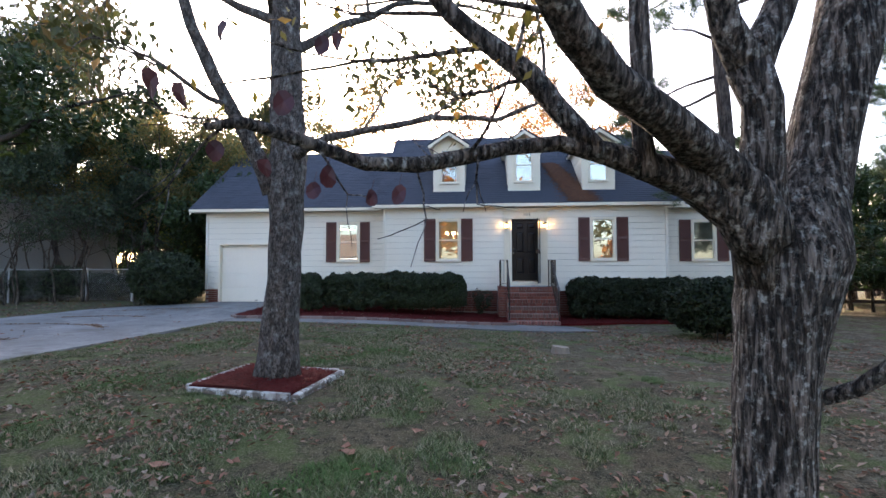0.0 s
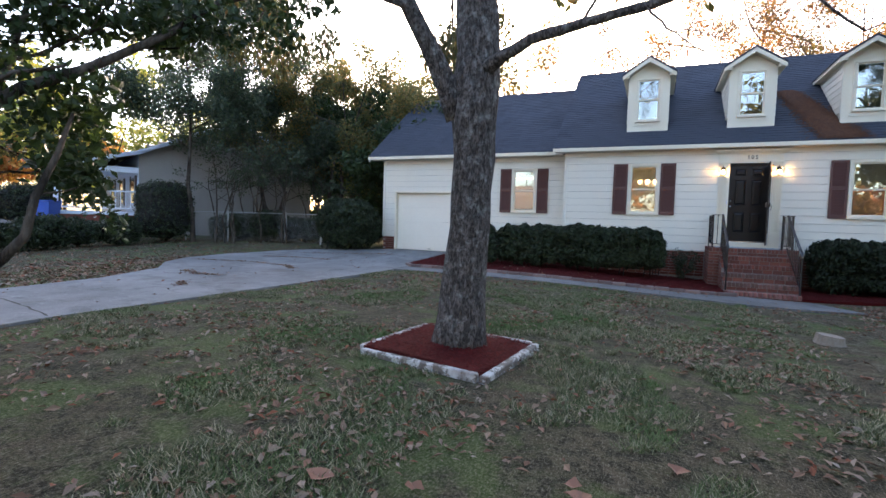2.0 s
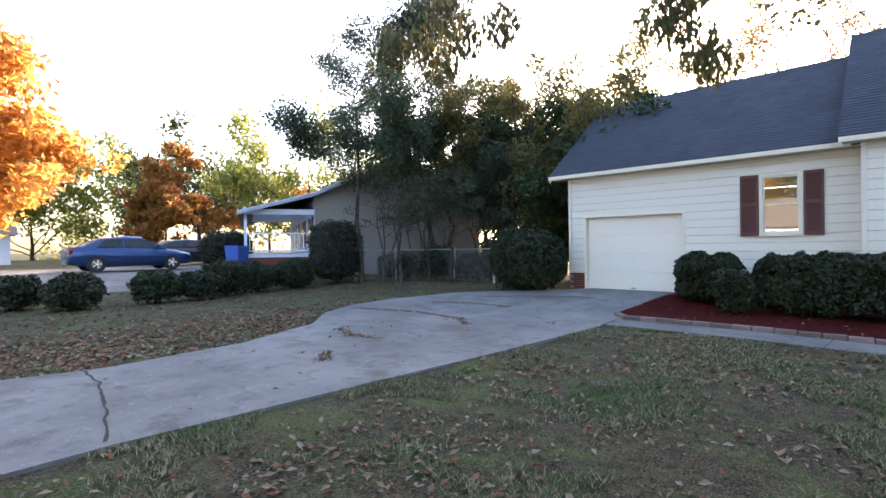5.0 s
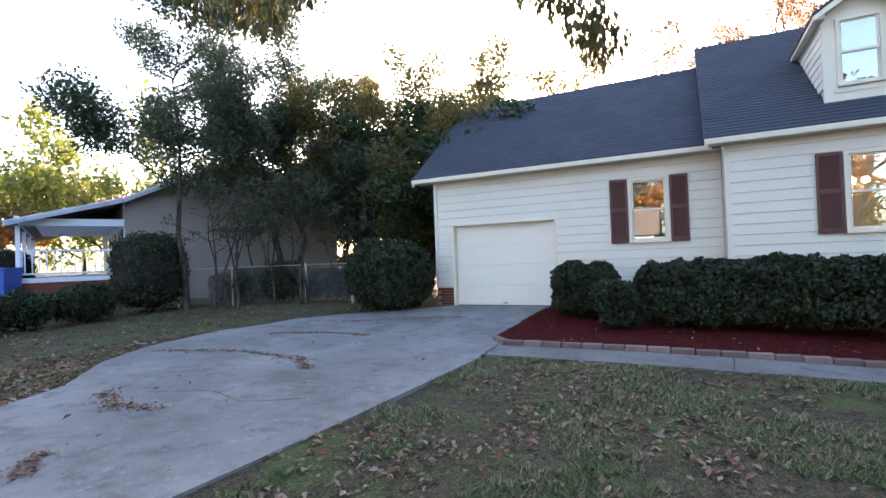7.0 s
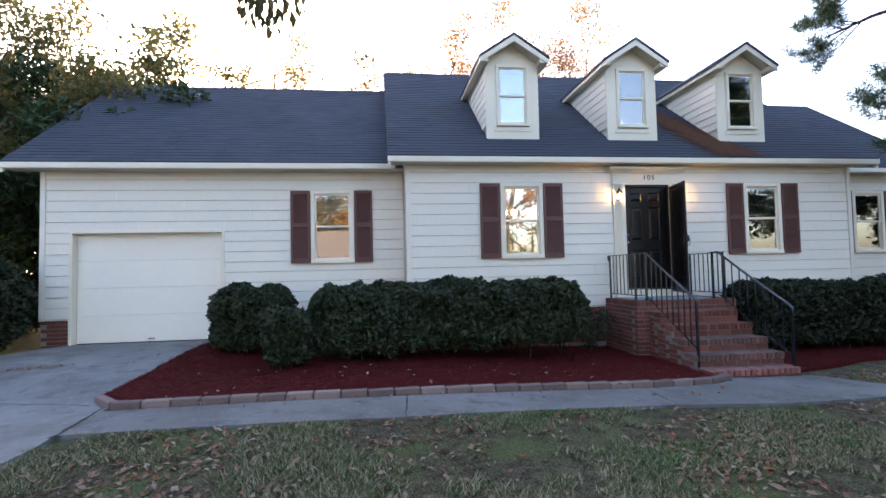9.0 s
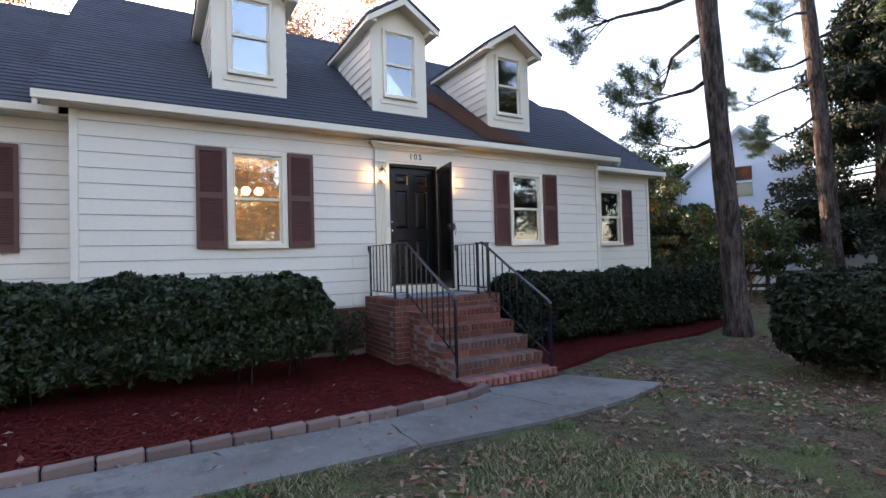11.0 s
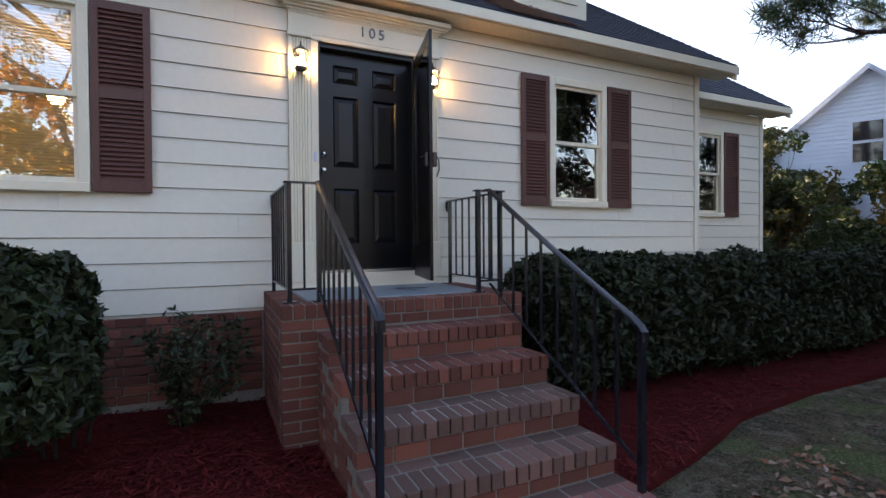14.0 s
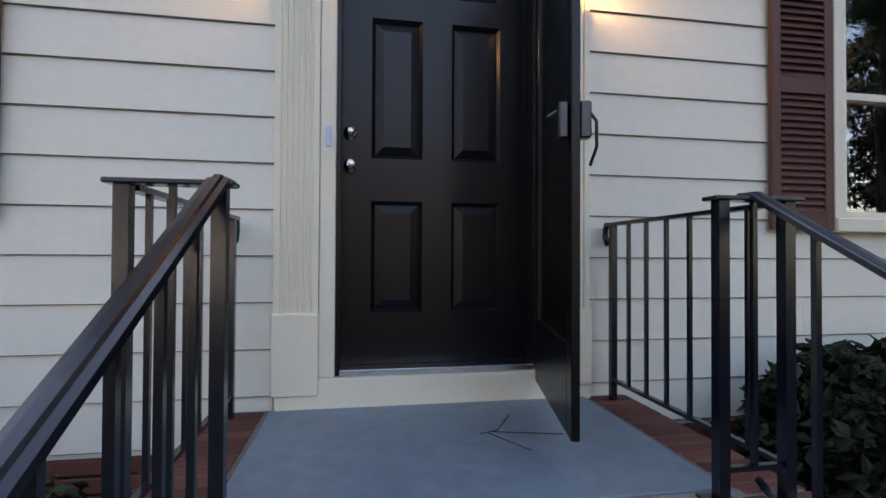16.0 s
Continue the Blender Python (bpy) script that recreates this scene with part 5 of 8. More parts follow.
hedge("hedge", "broad uneven clipped dark green holly hedge in the mulch bed", -5.90, -1.52, -1.72, -0.62, 1.44, 82000, 11, skirt=0.26, size=0.044, round_r=0.24)
hedge("hedge", "short clipped dark green hedge by the garage end of the bed", -7.62, -6.35, -0.95, 0.0, 1.43, 24000, 12, skirt=0.2, size=0.044, round_r=0.22)
hedge("shrub", "small upright clipped shrub in front of the hedge", -6.50, -5.90, -2.10, -1.55, 1.16, 11000, 13, skirt=0.10, size=0.04, group="")
# this hedge and the shrub by the pine carry shade in their leaf colour
hedge("hedge", "long dark shaded hedge beside the front steps", 1.75, 8.3, -1.30, -0.20, 1.28, 70000, 14, skirt=0.14, size=0.045, round_r=0.26, mat=SHADEDHEDGE)
hedge("shrub", "broad shaded evergreen shrub on the bare ground near the pine", 3.25, 5.0, -5.7, -4.1, 1.38, 30000, 15, skirt=0.15, group="", size=0.05, round_r=0.8, twigs=False, mat=SHADEDHEDGE)
hedge("shrub", "large rounded dark evergreen shrub at the corner of the garage", -13.05, -10.98, -1.15, 1.0, 2.2, 38000, 16, skirt=0.05, group="", size=0.05, round_r=0.8, twigs=False)


def wispy_shrub(x, y, hgt, seed):
    zg = ground(x, y)
    h = thing("shrub", "small loose sprawling shrub against the brick foundation", "shrub", (x, y, zg))
    g = random.Random(seed)
    bm, tips, mids = bmesh.new(), [], []
    for i in range(11):
        grow(bm, (x + g.uniform(-.06, .06), y + g.uniform(-.05, .05), zg - 0.02), (g.uniform(-.6, .6), g.uniform(-.6, .4), 1), 0.009, hgt * 0.62, 1, tips, g, 0.3, 4, (2, 3), mids=mids)
    part("stems", bm, MYRTLE_BARK, h)
    leaf_cloud("foliage", tips + mids, [0.07] * len(tips + mids), 1300, 0.034, HEDGE, h, up=0.5, seed=seed)


wispy_shrub(-1.05, -0.42, 0.82, 4)


def clipped_ball(x, y, w, hgt, seed, label="rounded clipped dark green boxwood along the lawn's edge", group="clipped bushes along the neighbour's lawn"):
    zg = ground(x, y)
    h = thing("shrub", label, "shrub", (x, y, zg), group=group)
    g = random.Random(seed)
    box_shape(h, (x - w / 2, y - w / 2, zg + 0.06), (x + w / 2, y + w / 2, zg + hgt), min(w, hgt) * 0.46, 5000, 0.055, HEDGE, seed)
    st = bmesh.new()
    for i in range(4):
        tube(st, [(x + g.uniform(-.08, .08), y + g.uniform(-.08, .08), zg - 0.02), (x + g.uniform(-.15, .15), y, zg + hgt * 0.4)], [0.03, 0.02], 5)
    part("stems", st, MYRTLE_BARK, h, kind="stuff")
    return h


for i, (x, y, w, hg) in enumerate(((-19.9, -11.0, 1.25, 1.0), (-18.7, -10.0, 1.3, 1.1), (-18.8, -8.15, 1.25, 1.1), (-18.7, -7.1, 1.15, 1.05), (-19.3, -6.05, 1.4, 1.35), (-19.9, -4.75, 1.3, 1.2), (-20.0, -3.35, 1.45, 1.3))):
    clipped_ball(x, y, w * 0.9, hg * 0.78, 30 + i)
clipped_ball(-19.9, -1.5, 2.0, 2.45, 44, "tall clipped dark evergreen bush at the neighbour's corner", "")
clipped_ball(-27.2, -2.6, 2.2, 1.7, 45, "dark clipped hedge bush in front of the neighbour's porch", "")

for i, (x, y, w, hg) in enumerate(((-18.5, 0.9, 1.8, 1.1), (-17.2, 1.3, 1.7, 1.3), (-16.0, 2.2, 1.8, 1.0), (-14.7, 2.5, 1.7, 1.2), (-13.4, 2.9, 1.6, 1.0))):
    clipped_ball(x, y, w, hg, 60 + i, "low dark undergrowth behind the chain-link fence", "undergrowth behind the fence")


def tree(name, label, category, trunk, radii, limbs, bark_mat, seed, crown=None, seg=16, wob=0.22, group="", flare=True):
    """trunk: points; limbs: (start point, direction, radius, length, depth) or lists of (point, radius)."""
    x, y, z = trunk[0]
    t = thing(name, label, category, (x, y, z), group=group)
    g = random.Random(seed)
    bm = bmesh.new()
    pts, rad = [Vector(p) for p in trunk], list(radii)
    fine, fr = [], []
    for i in range(len(pts) - 1):
        n = max(1, int((pts[i + 1] - pts[i]).length / 0.16))
        for k in range(n):
            fine.append(pts[i].lerp(pts[i + 1], k / n))
            fr.append(rad[i] + (rad[i + 1] - rad[i]) * k / n)
    fine.append(pts[-1])
    fr.append(rad[-1])
    tube(bm, fine, fr, seg, wob=wob, seed=seed)
    part("trunk", bm, bark_mat, t, smooth=True)
    tips, mids = [], []
    for lb in limbs:
        bl = bmesh.new()
        if isinstance(lb, dict):
            ps, rs = [Vector(p) for p, _ in lb["path"]], [r for _, r in lb["path"]]
            fp, fr = [], []
            for i in range(len(ps) - 1):
                n = max(1, int((ps[i + 1] - ps[i]).length / 0.12))
                for k in range(n):
                    s = k / n
                    fp.append(ps[i].lerp(ps[i + 1], s) + noise.noise_vector(ps[i].lerp(ps[i + 1], s) * 3) * 0.02)
                    fr.append(rs[i] + (rs[i + 1] - rs[i]) * s)
            fp.append(ps[-1])
            fr.append(rs[-1])
            tube(bl, fp, fr, max(6, seg - 4), wob=wob, seed=seed + 2)
            for (at, d, r, ln, dp) in lb.get("twigs", ()):
                grow(bl, at, d, r, ln, dp, tips, g, 0.45, 5, (2, 3), lift=lb.get("lift", 0.1), mids=mids)
        else:
            p, d, r, ln, dp = lb
            grow(bl, p, d, r, ln, dp, tips, g, 0.4, 7, (2, 3), mids=mids)
        part("limb", bl, bark_mat, t, smooth=True)
    return t, tips, mids

P1 = [((-3.54, -10.45, 0.22), 0.31), ((-3.53, -10.44, 0.45), 0.265), ((-3.51, -10.43, 0.95), 0.225), ((-3.47, -10.44, 1.5), 0.205), ((-3.45, -10.45, 2.2), 0.21), ((-3.45, -10.43, 2.75), 0.245), ((-3.44, -10.40, 3.25), 0.215), ((-3.48, -10.38, 4.0), 0.20), ((-3.52, -10.34, 4.9), 0.185), ((-3.6, -10.3, 7.0), 0.14), ((-3.7, -10.1, 9.0), 0.08)]
left_limb = {"path": [((-3.60, -10.50, 2.60), 0.13), ((-3.75, -10.62, 3.02), 0.10), ((-3.92, -10.80, 3.44), 0.082), ((-4.12, -10.98, 3.9), 0.074), ((-4.32, -11.12, 4.45), 0.066), ((-4.6, -11.3, 5.5), 0.05)],
             "twigs": [((-3.98, -10.9, 3.58), (-0.6, -0.6, 0.0), 0.035, 0.9, 2), ((-4.5, -11.2, 5.2), (-0.8, 0.3, 0.4), 0.04, 1.4, 3), ((-4.6, -11.3, 5.4), (0.2, -0.5, 0.9), 0.04, 1.4, 3)]}
right_limb = {"path": [((-3.35, -10.50, 3.02), 0.085), ((-3.12, -10.60, 3.14), 0.058), ((-2.87, -10.66, 3.22), 0.050), ((-2.24, -10.70, 3.30), 0.042), ((-1.56, -10.72, 3.42), 0.036), ((-0.84, -10.71, 3.38), 0.028), ((-0.35, -10.66, 3.56), 0.022), ((-0.17, -10.59, 3.86), 0.014)],
              "twigs": [((-1.56, -10.72, 3.42), (0.5, 0.2, 0.5), 0.018, 0.9, 2), ((-1.9, -10.7, 3.36), (0.2, -0.3, -0.5), 0.014, 0.6, 1), ((-0.84, -10.71, 3.38), (0.4, 0.1, -0.5), 0.014, 0.6, 2), ((-2.4, -10.7, 3.3), (0.3, 0.3, 0.6), 0.016, 0.8, 2)]}
high = {"path": [((-3.55, -10.3, 6.0), 0.10), ((-4.6, -8.5, 6.6), 0.06), ((-5.8, -5.6, 6.4), 0.035), ((-6.3, -4.4, 5.9), 0.02)], "twigs": [((-6.0, -5.2, 6.2), (-0.3, 0.4, -0.4), 0.018, 0.8, 2), ((-5.6, -6.0, 6.4), (0.2, 0.4, -0.5), 0.018, 0.9, 2)]}
high2 = {"path": [((-3.55, -10.3, 6.2), 0.10), ((-6.2, -9.2, 7.0), 0.06), ((-8.8, -7.3, 6.7), 0.035), ((-9.9, -6.5, 6.1), 0.02)], "twigs": [((-9.2, -7.0, 6.6), (-0.3, 0.4, -0.5), 0.018, 0.8, 2), ((-9.7, -6.6, 6.2), (-0.5, -0.1, -0.4), 0.018, 0.9, 2)]}
crown_limbs = [((-3.5, -10.37, 4.4), (0.8, 0.5, 0.6), 0.07, 2.0, 3), ((-3.5, -10.36, 4.8), (-0.9, 0.5, 0.5), 0.07, 2.1, 3), ((-3.55, -10.3, 5.6), (0.5, -0.7, 0.7), 0.06, 1.9, 3), ((-3.6, -10.3, 6.6), (-0.2, 0.9, 0.5), 0.06, 1.9, 3), ((-3.6, -10.3, 6.8), (0.7, 0.6, 0.8), 0.05, 1.8, 3)]
shade_tree, tips, mids = tree("shade_tree", "grey-barked shade tree with pale lichen patches in a red mulch square", "tree", [p for p, _ in P1], [r for _, r in P1], [left_limb, right_limb, high, high2] + crown_limbs, LICHEN_BARK, 5, seg=20, wob=0.13)
up_tips = [p for p in tips + mids if p[2] > 3.9 or p[0] < -4.2]
leaf_cloud("foliage", up_tips, [0.36] * len(up_tips), 11000, 0.062, HANGING, shade_tree, "sparse turning green and orange leaves", droop=0.5, seed=51)
hang = [(-6.44, -4.3, 5.25), (-6.17, -4.13, 4.9), (-5.95, -3.96, 4.6), (-6.71, -4.46, 5.4), (-10.1, -6.57, 5.28), (-9.8, -6.32, 4.98), (-10.62, -6.78, 5.4), (-9.44, -6.08, 5.4), (-8.87, -5.75, 5.55), (-6.2, -4.5, 5.7), (-9.7, -6.4, 5.8)]
leaf_cloud("hanging_leaves", hang, [(0.36, 0.36, 0.38)] * len(hang), 1700, 0.082, HANGING, shade_tree, "drooping green and yellow leaves", droop=0.75, seed=52)

# the near tree with the great forked trunk
TR = [((0.45, -13.78, 0.0), 0.235), ((0.45, -13.77, 0.42), 0.185), ((0.50, -13.75, 1.06), 0.188), ((0.55, -13.74, 1.40), 0.215), ((0.60, -13.75, 1.70), 0.24), ((0.70, -13.70, 1.95), 0.19), ((0.79, -13.65, 2.15), 0.168), ((0.87, -13.67, 2.51), 0.156), ((0.96, -13.68, 2.87), 0.158), ((1.06, -13.64, 3.32), 0.15), ((1.3, -13.5, 4.4), 0.12), ((1.6, -13.2, 6.5), 0.07)]
mid = {"path": [((0.46, -13.78, 1.55), 0.14), ((0.40, -13.83, 1.90), 0.125), ((0.39, -13.87, 2.17), 0.098), ((0.38, -13.90, 2.44), 0.09), ((0.32, -13.92, 2.62), 0.095)]}
midl = {"path": [((0.34, -13.91, 2.58), 0.085), ((0.18, -13.99, 2.81), 0.073), ((0.11, -14.05, 3.05), 0.064), ((0.05, -14.08, 3.55), 0.053), ((-0.2, -14.0, 4.6), 0.04)]}
midr = {"path": [((0.33, -13.92, 2.58), 0.085), ((0.48, -13.87, 2.88), 0.076), ((0.62, -13.82, 3.17), 0.069), ((0.75, -13.83, 3.72), 0.058), ((0.9, -13.6, 4.8), 0.04)]}
limb1 = {"path": [((0.44, -13.84, 1.75), 0.135), ((0.30, -13.90, 1.98), 0.125), ((0.10, -14.01, 2.14), 0.106), ((-0.27, -14.35, 2.27), 0.086), ((-0.50, -14.52, 2.34), 0.077), ((-0.67, -14.69, 2.45), 0.067), ((-0.77, -14.81, 2.56), 0.059), ((-0.95, -14.92, 2.72), 0.049), ((-1.4, -15.0, 3.3), 0.035)],
         "twigs": [((-0.35, -14.4, 2.36), (-0.5, 0.5, 0.6), 0.012, 0.5, 2), ((-0.7, -14.7, 2.5), (-0.7, 0.4, 0.5), 0.012, 0.5, 2)]}
limb2 = {"path": [((0.40, -13.84, 1.72), 0.125), ((0.24, -13.91, 1.90), 0.112), ((0.04, -13.96, 2.02), 0.090), ((-0.21, -14.09, 2.09), 0.071), ((-0.43, -14.16, 2.14), 0.056), ((-0.64, -14.18, 2.18), 0.038), ((-0.87, -14.24, 2.155), 0.034), ((-1.06, -14.31, 2.10), 0.034), ((-1.25, -14.42, 2.04), 0.031), ((-1.45, -14.54, 2.04), 0.029), ((-1.59, -14.65, 2.07), 0.025), ((-1.70, -14.81, 2.08), 0.022), ((-1.73, -14.96, 2.07), 0.018), ((-1.80, -15.03, 2.04), 0.010)],
         "twigs": [((-1.06, -14.31, 2.10), (0.4, -0.3, 0.5), 0.010, 0.32, 2), ((-1.0, -14.3, 2.1), (-0.2, -0.3, -0.6), 0.007, 0.25, 1), ((-1.25, -14.42, 2.02), (0.1, -0.3, -0.5), 0.006, 0.28, 1), ((-1.59, -14.65, 2.07), (0.3, -0.2, -0.5), 0.006, 0.25, 1), ((-1.70, -14.85, 2.08), (-0.6, 0.2, 0.3), 0.007, 0.35, 1), ((-1.76, -14.98, 2.06), (-0.4, -0.1, -0.3), 0.006, 0.25, 1), ((-0.5, -14.16, 2.17), (-0.3, 0.2, 0.6), 0.008, 0.35, 1)]}
up = {"path": [((-0.48, -14.16, 2.16), 0.055), ((-0.65, -14.18, 2.34), 0.050), ((-0.77, -14.20, 2.48), 0.050), ((-0.94, -14.22, 2.62), 0.046), ((-1.12, -14.24, 2.78), 0.041), ((-1.3, -14.28, 3.0), 0.037), ((-1.7, -14.2, 3.6), 0.028)],
      "twigs": [((-0.77, -14.20, 2.48), (-0.7, 0.2, -0.15), 0.012, 0.4, 2), ((-0.94, -14.22, 2.62), (-0.9, 0.1, 0.05), 0.014, 0.6, 2), ((-0.70, -14.19, 2.4), (0.1, 0.3, 0.7), 0.010, 0.5, 2), ((-0.85, -14.2, 2.55), (0.2, 0.3, 0.7), 0.010, 0.5, 2), ((-1.1, -14.24, 2.76), (-0.9, 0.2, 0.1), 0.012, 0.6, 2), ((-0.6, -14.18, 2.3), (-0.2, 0.5, 0.3), 0.008, 0.4, 2)]}
stub = {"path": [((0.60, -13.80, 0.90), 0.045), ((0.68, -13.80, 0.97), 0.036), ((0.78, -13.92, 1.06), 0.038), ((0.86, -14.04, 1.20), 0.040), ((0.98, -14.2, 1.40), 0.03)]}
upright = {"path": [((-0.24, -14.12, 2.04), 0.055), ((-0.26, -14.15, 2.2), 0.048), ((-0.27, -14.13, 2.8), 0.044), ((-0.25, -14.1, 3.5), 0.040), ((-0.35, -14.0, 4.6), 0.03)]}
oak, tips2, mids2 = tree("oak_tree", "fork-trunked tree with furrowed grey bark and lichen on its limbs", "tree", [p for p, _ in TR], [r for _, r in TR], [mid, midl, midr, limb1, limb2, upright, up, stub, ((1.3, -13.5, 4.4), (0.5, 0.8, 0.5), 0.06, 2.0, 3), ((-0.2, -14.0, 4.6), (-0.3, 0.9, 0.5), 0.04, 2.0, 3), ((0.9, -13.6, 4.8), (0.2, 0.9, 0.6), 0.04, 2.0, 3)], ROUGH_BARK, 9, seg=24, wob=0.16)
tp = [p for p in tips2 + mids2 if p[2] > 2.25 or p[0] > 0.3]
leaf_cloud("foliage", tp, [0.12] * len(tp), 420, 0.035, YELLOWGREEN, oak, "few small remaining leaves", droop=0.4, seed=61)
knot = bmesh.new()
bmesh.ops.create_icosphere(knot, subdivisions=2, radius=1, matrix=Matrix.Translation((0.49, -13.925, 1.04)) @ Matrix.Diagonal((0.04, 0.022, 0.085, 1)))
part("knot", knot, simple("dark_hollow", (0.008, 0.007, 0.006), (0.02, 0.016, 0.013), 20, 1.0, bumps=0.6), oak, "dark knot hollow")


def big_leaf(p, r, seed):
    g = random.Random(seed)
    bm = bmesh.new()
    n = 9
    c = bm.verts.new((0, 0, 0))
    ring = [bm.verts.new((r * math.sin(2 * math.pi * k / n) * (0.8 + g.uniform(-.08, .08)), r * 0.22 * math.sin(4 * math.pi * k / n), r * math.cos(2 * math.pi * k / n) * (1.05 + g.uniform(-.1, .1)) - r * 0.2)) for k in range(n)]
    for k in range(n):
        bm.faces.new((c, ring[k], ring[(k + 1) % n]))
    bmesh.ops.transform(bm, matrix=Matrix.Translation(p) @ Euler((g.uniform(-.5, .5), g.uniform(-.3, .3), g.uniform(-.8, .8))).to_matrix().to_4x4(), verts=bm.verts)
    tube(bm, [Vector(p) + Vector((0, 0, r * 0.8)), Vector(p) + Vector((0.01, 0, r * 1.9))], 0.0015, 3)
    part("leaf", bm, MAROON, oak, "hanging dull maroon leaf")


for i, (p, r) in enumerate((((-2.00, -14.99, 2.20), 0.035), ((-1.91, -14.98, 2.16), 0.035), ((-1.83, -14.89, 2.40), 0.033), ((-1.71, -14.67, 2.24), 0.038), ((-1.74, -14.76, 1.98), 0.028), ((-1.57, -14.74, 1.90), 0.026), ((-1.52, -14.74, 1.95), 0.03), ((-1.39, -14.63, 1.89), 0.026), ((-1.29, -14.62, 1.90), 0.03), ((-1.60, -14.57, 2.50), 0.031), ((-1.80, -14.97, 1.99), 0.026), ((-1.55, -14.55, 2.52), 0.028))):
    big_leaf(p, r * 1.25, i)

# the many-stemmed small tree by the drive
CM = dict(
    A=[((-5.03, -14.04, 0.08), 0.052), ((-5.13, -14.09, 0.44), 0.047), ((-5.19, -14.10, 0.69), 0.045), ((-5.23, -14.10, 0.95), 0.043), ((-5.24, -14.08, 1.23), 0.040), ((-5.27, -14.09, 1.45), 0.037), ((-5.36, -14.10, 1.79), 0.032), ((-5.5, -14.3, 2.9), 0.02)],
    B=[((-4.99, -13.86, 0.90), 0.034), ((-5.02, -13.79, 1.02), 0.031), ((-5.04, -13.71, 1.18), 0.029), ((-4.89, -13.56, 1.41), 0.026), ((-4.86, -13.52, 1.63), 0.022), ((-4.84, -13.42, 1.87), 0.017), ((-4.83, -13.33, 2.13), 0.010)],
    C=[((-5.00, -13.86, 0.90), 0.032), ((-5.12, -13.78, 1.20), 0.029), ((-5.18, -13.67, 1.73), 0.026), ((-5.11, -13.59, 2.11), 0.022), ((-5.15, -13.47, 2.45), 0.018), ((-5.20, -13.35, 2.86), 0.012)],
    D=[((-4.98, -13.87, 0.88), 0.036), ((-5.05, -13.89, 1.16), 0.035), ((-5.14, -13.93, 1.39), 0.036), ((-5.21, -13.90, 1.62), 0.038), ((-5.24, -13.85, 1.87), 0.040), ((-5.08, -13.70, 2.04), 0.034), ((-4.96, -13.51, 2.23), 0.031), ((-4.81, -13.30, 2.37), 0.028), ((-4.70, -13.06, 2.57), 0.025), ((-4.62, -12.91, 2.68), 0.022), ((-4.52, -12.59, 3.0), 0.016), ((-4.3, -12.1, 3.3), 0.010)],
    E=[((-5.15, -13.98, 0.07), 0.048), ((-5.17, -13.92, 0.43), 0.044), ((-5.21, -13.92, 0.79), 0.043), ((-5.30, -13.94, 1.21), 0.042), ((-5.37, -13.96, 1.51), 0.040), ((-5.36, -13.97, 1.69), 0.038), ((-5.32, -13.91, 2.00), 0.035), ((-5.28, -13.86, 2.40), 0.030), ((-5.39, -13.78, 3.01), 0.022), ((-5.3, -13.6, 4.0), 0.012)],
    F=[((-5.24, -13.85, 1.87), 0.024), ((-5.00, -13.75, 2.13), 0.018), ((-4.85, -13.61, 2.28), 0.014), ((-4.68, -13.45, 2.34), 0.008)])
trunk_d = [((-5.05, -13.99, 0.05), 0.056), ((-4.99, -13.93, 0.34), 0.046), ((-4.97, -13.88, 0.59), 0.044), ((-4.98, -13.87, 0.82), 0.041), ((-4.99, -13.86, 0.95), 0.028)]
tw = {"B": [((-4.86, -13.52, 1.63), (-0.3, 0.5, 0.2), 0.008, 0.3, 2)], "D": [((-4.96, -13.51, 2.23), (-0.2, 0.5, -0.1), 0.010, 0.35, 2), ((-4.70, -13.06, 2.57), (-0.1, 0.6, 0.1), 0.010, 0.35, 2), ((-5.1, -13.7, 2.0), (-0.2, 0.6, -0.2), 0.010, 0.4, 2), ((-4.6, -12.9, 2.7), (-0.4, 0.7, 0.2), 0.010, 0.6, 2)],
      "E": [((-5.3, -13.88, 2.3), (0.2, 0.8, 0.4), 0.014, 0.8, 2)], "C": [((-5.15, -13.5, 2.4), (0.4, 0.6, 0.3), 0.012, 0.6, 2), ((-5.18, -13.67, 1.73), (-0.3, 0.8, 0.1), 0.010, 0.6, 2)], "A": [((-5.36, -14.1, 1.8), (-0.5, 0.5, 0.2), 0.012, 0.6, 2)], "F": []}
myrtle, tips3, mids3 = tree("multi_stem_tree", "many-stemmed small tree with dark round leaves beside the driveway", "tree", [p for p, _ in trunk_d], [r for _, r in trunk_d], [{"path": v, "twigs": tw.get(k, ())} for k, v in CM.items()], MYRTLE_BARK, 21, seg=12, wob=0.10)
canopy = [(-5.39, -13.8, 2.68), (-5.2, -13.65, 2.48), (-5.11, -13.42, 2.65), (-5.04, -13.22, 2.74), (-4.84, -13.03, 2.82), (-4.71, -12.78, 2.76), (-4.61, -12.55, 2.9), (-4.92, -13.27, 2.25), (-4.98, -13.46, 2.24), (-5.27, -13.72, 2.2), (-5.12, -13.22, 1.98), (-5.19, -13.91, 2.4), (-4.45, -12.19, 3.0), (-5.39, -13.78, 3.07),
          (-5.22, -13.49, 3.11), (-4.98, -13.13, 3.18), (-4.8, -12.7, 3.25), (-5.7, -13.4, 2.6), (-5.7, -13.2, 3.2), (-5.6, -12.9, 2.9), (-5.3, -12.7, 3.3), (-5.0, -12.3, 3.4), (-4.3, -11.9, 3.3), (-6.0, -13.6, 2.4), (-6.0, -13.7, 3.3), (-5.4, -12.4, 3.0), (-5.8, -12.7, 3.6), (-5.2, -13.0, 3.8), (-5.6, -14.2, 3.0), (-5.45, -14.1, 2.3)]
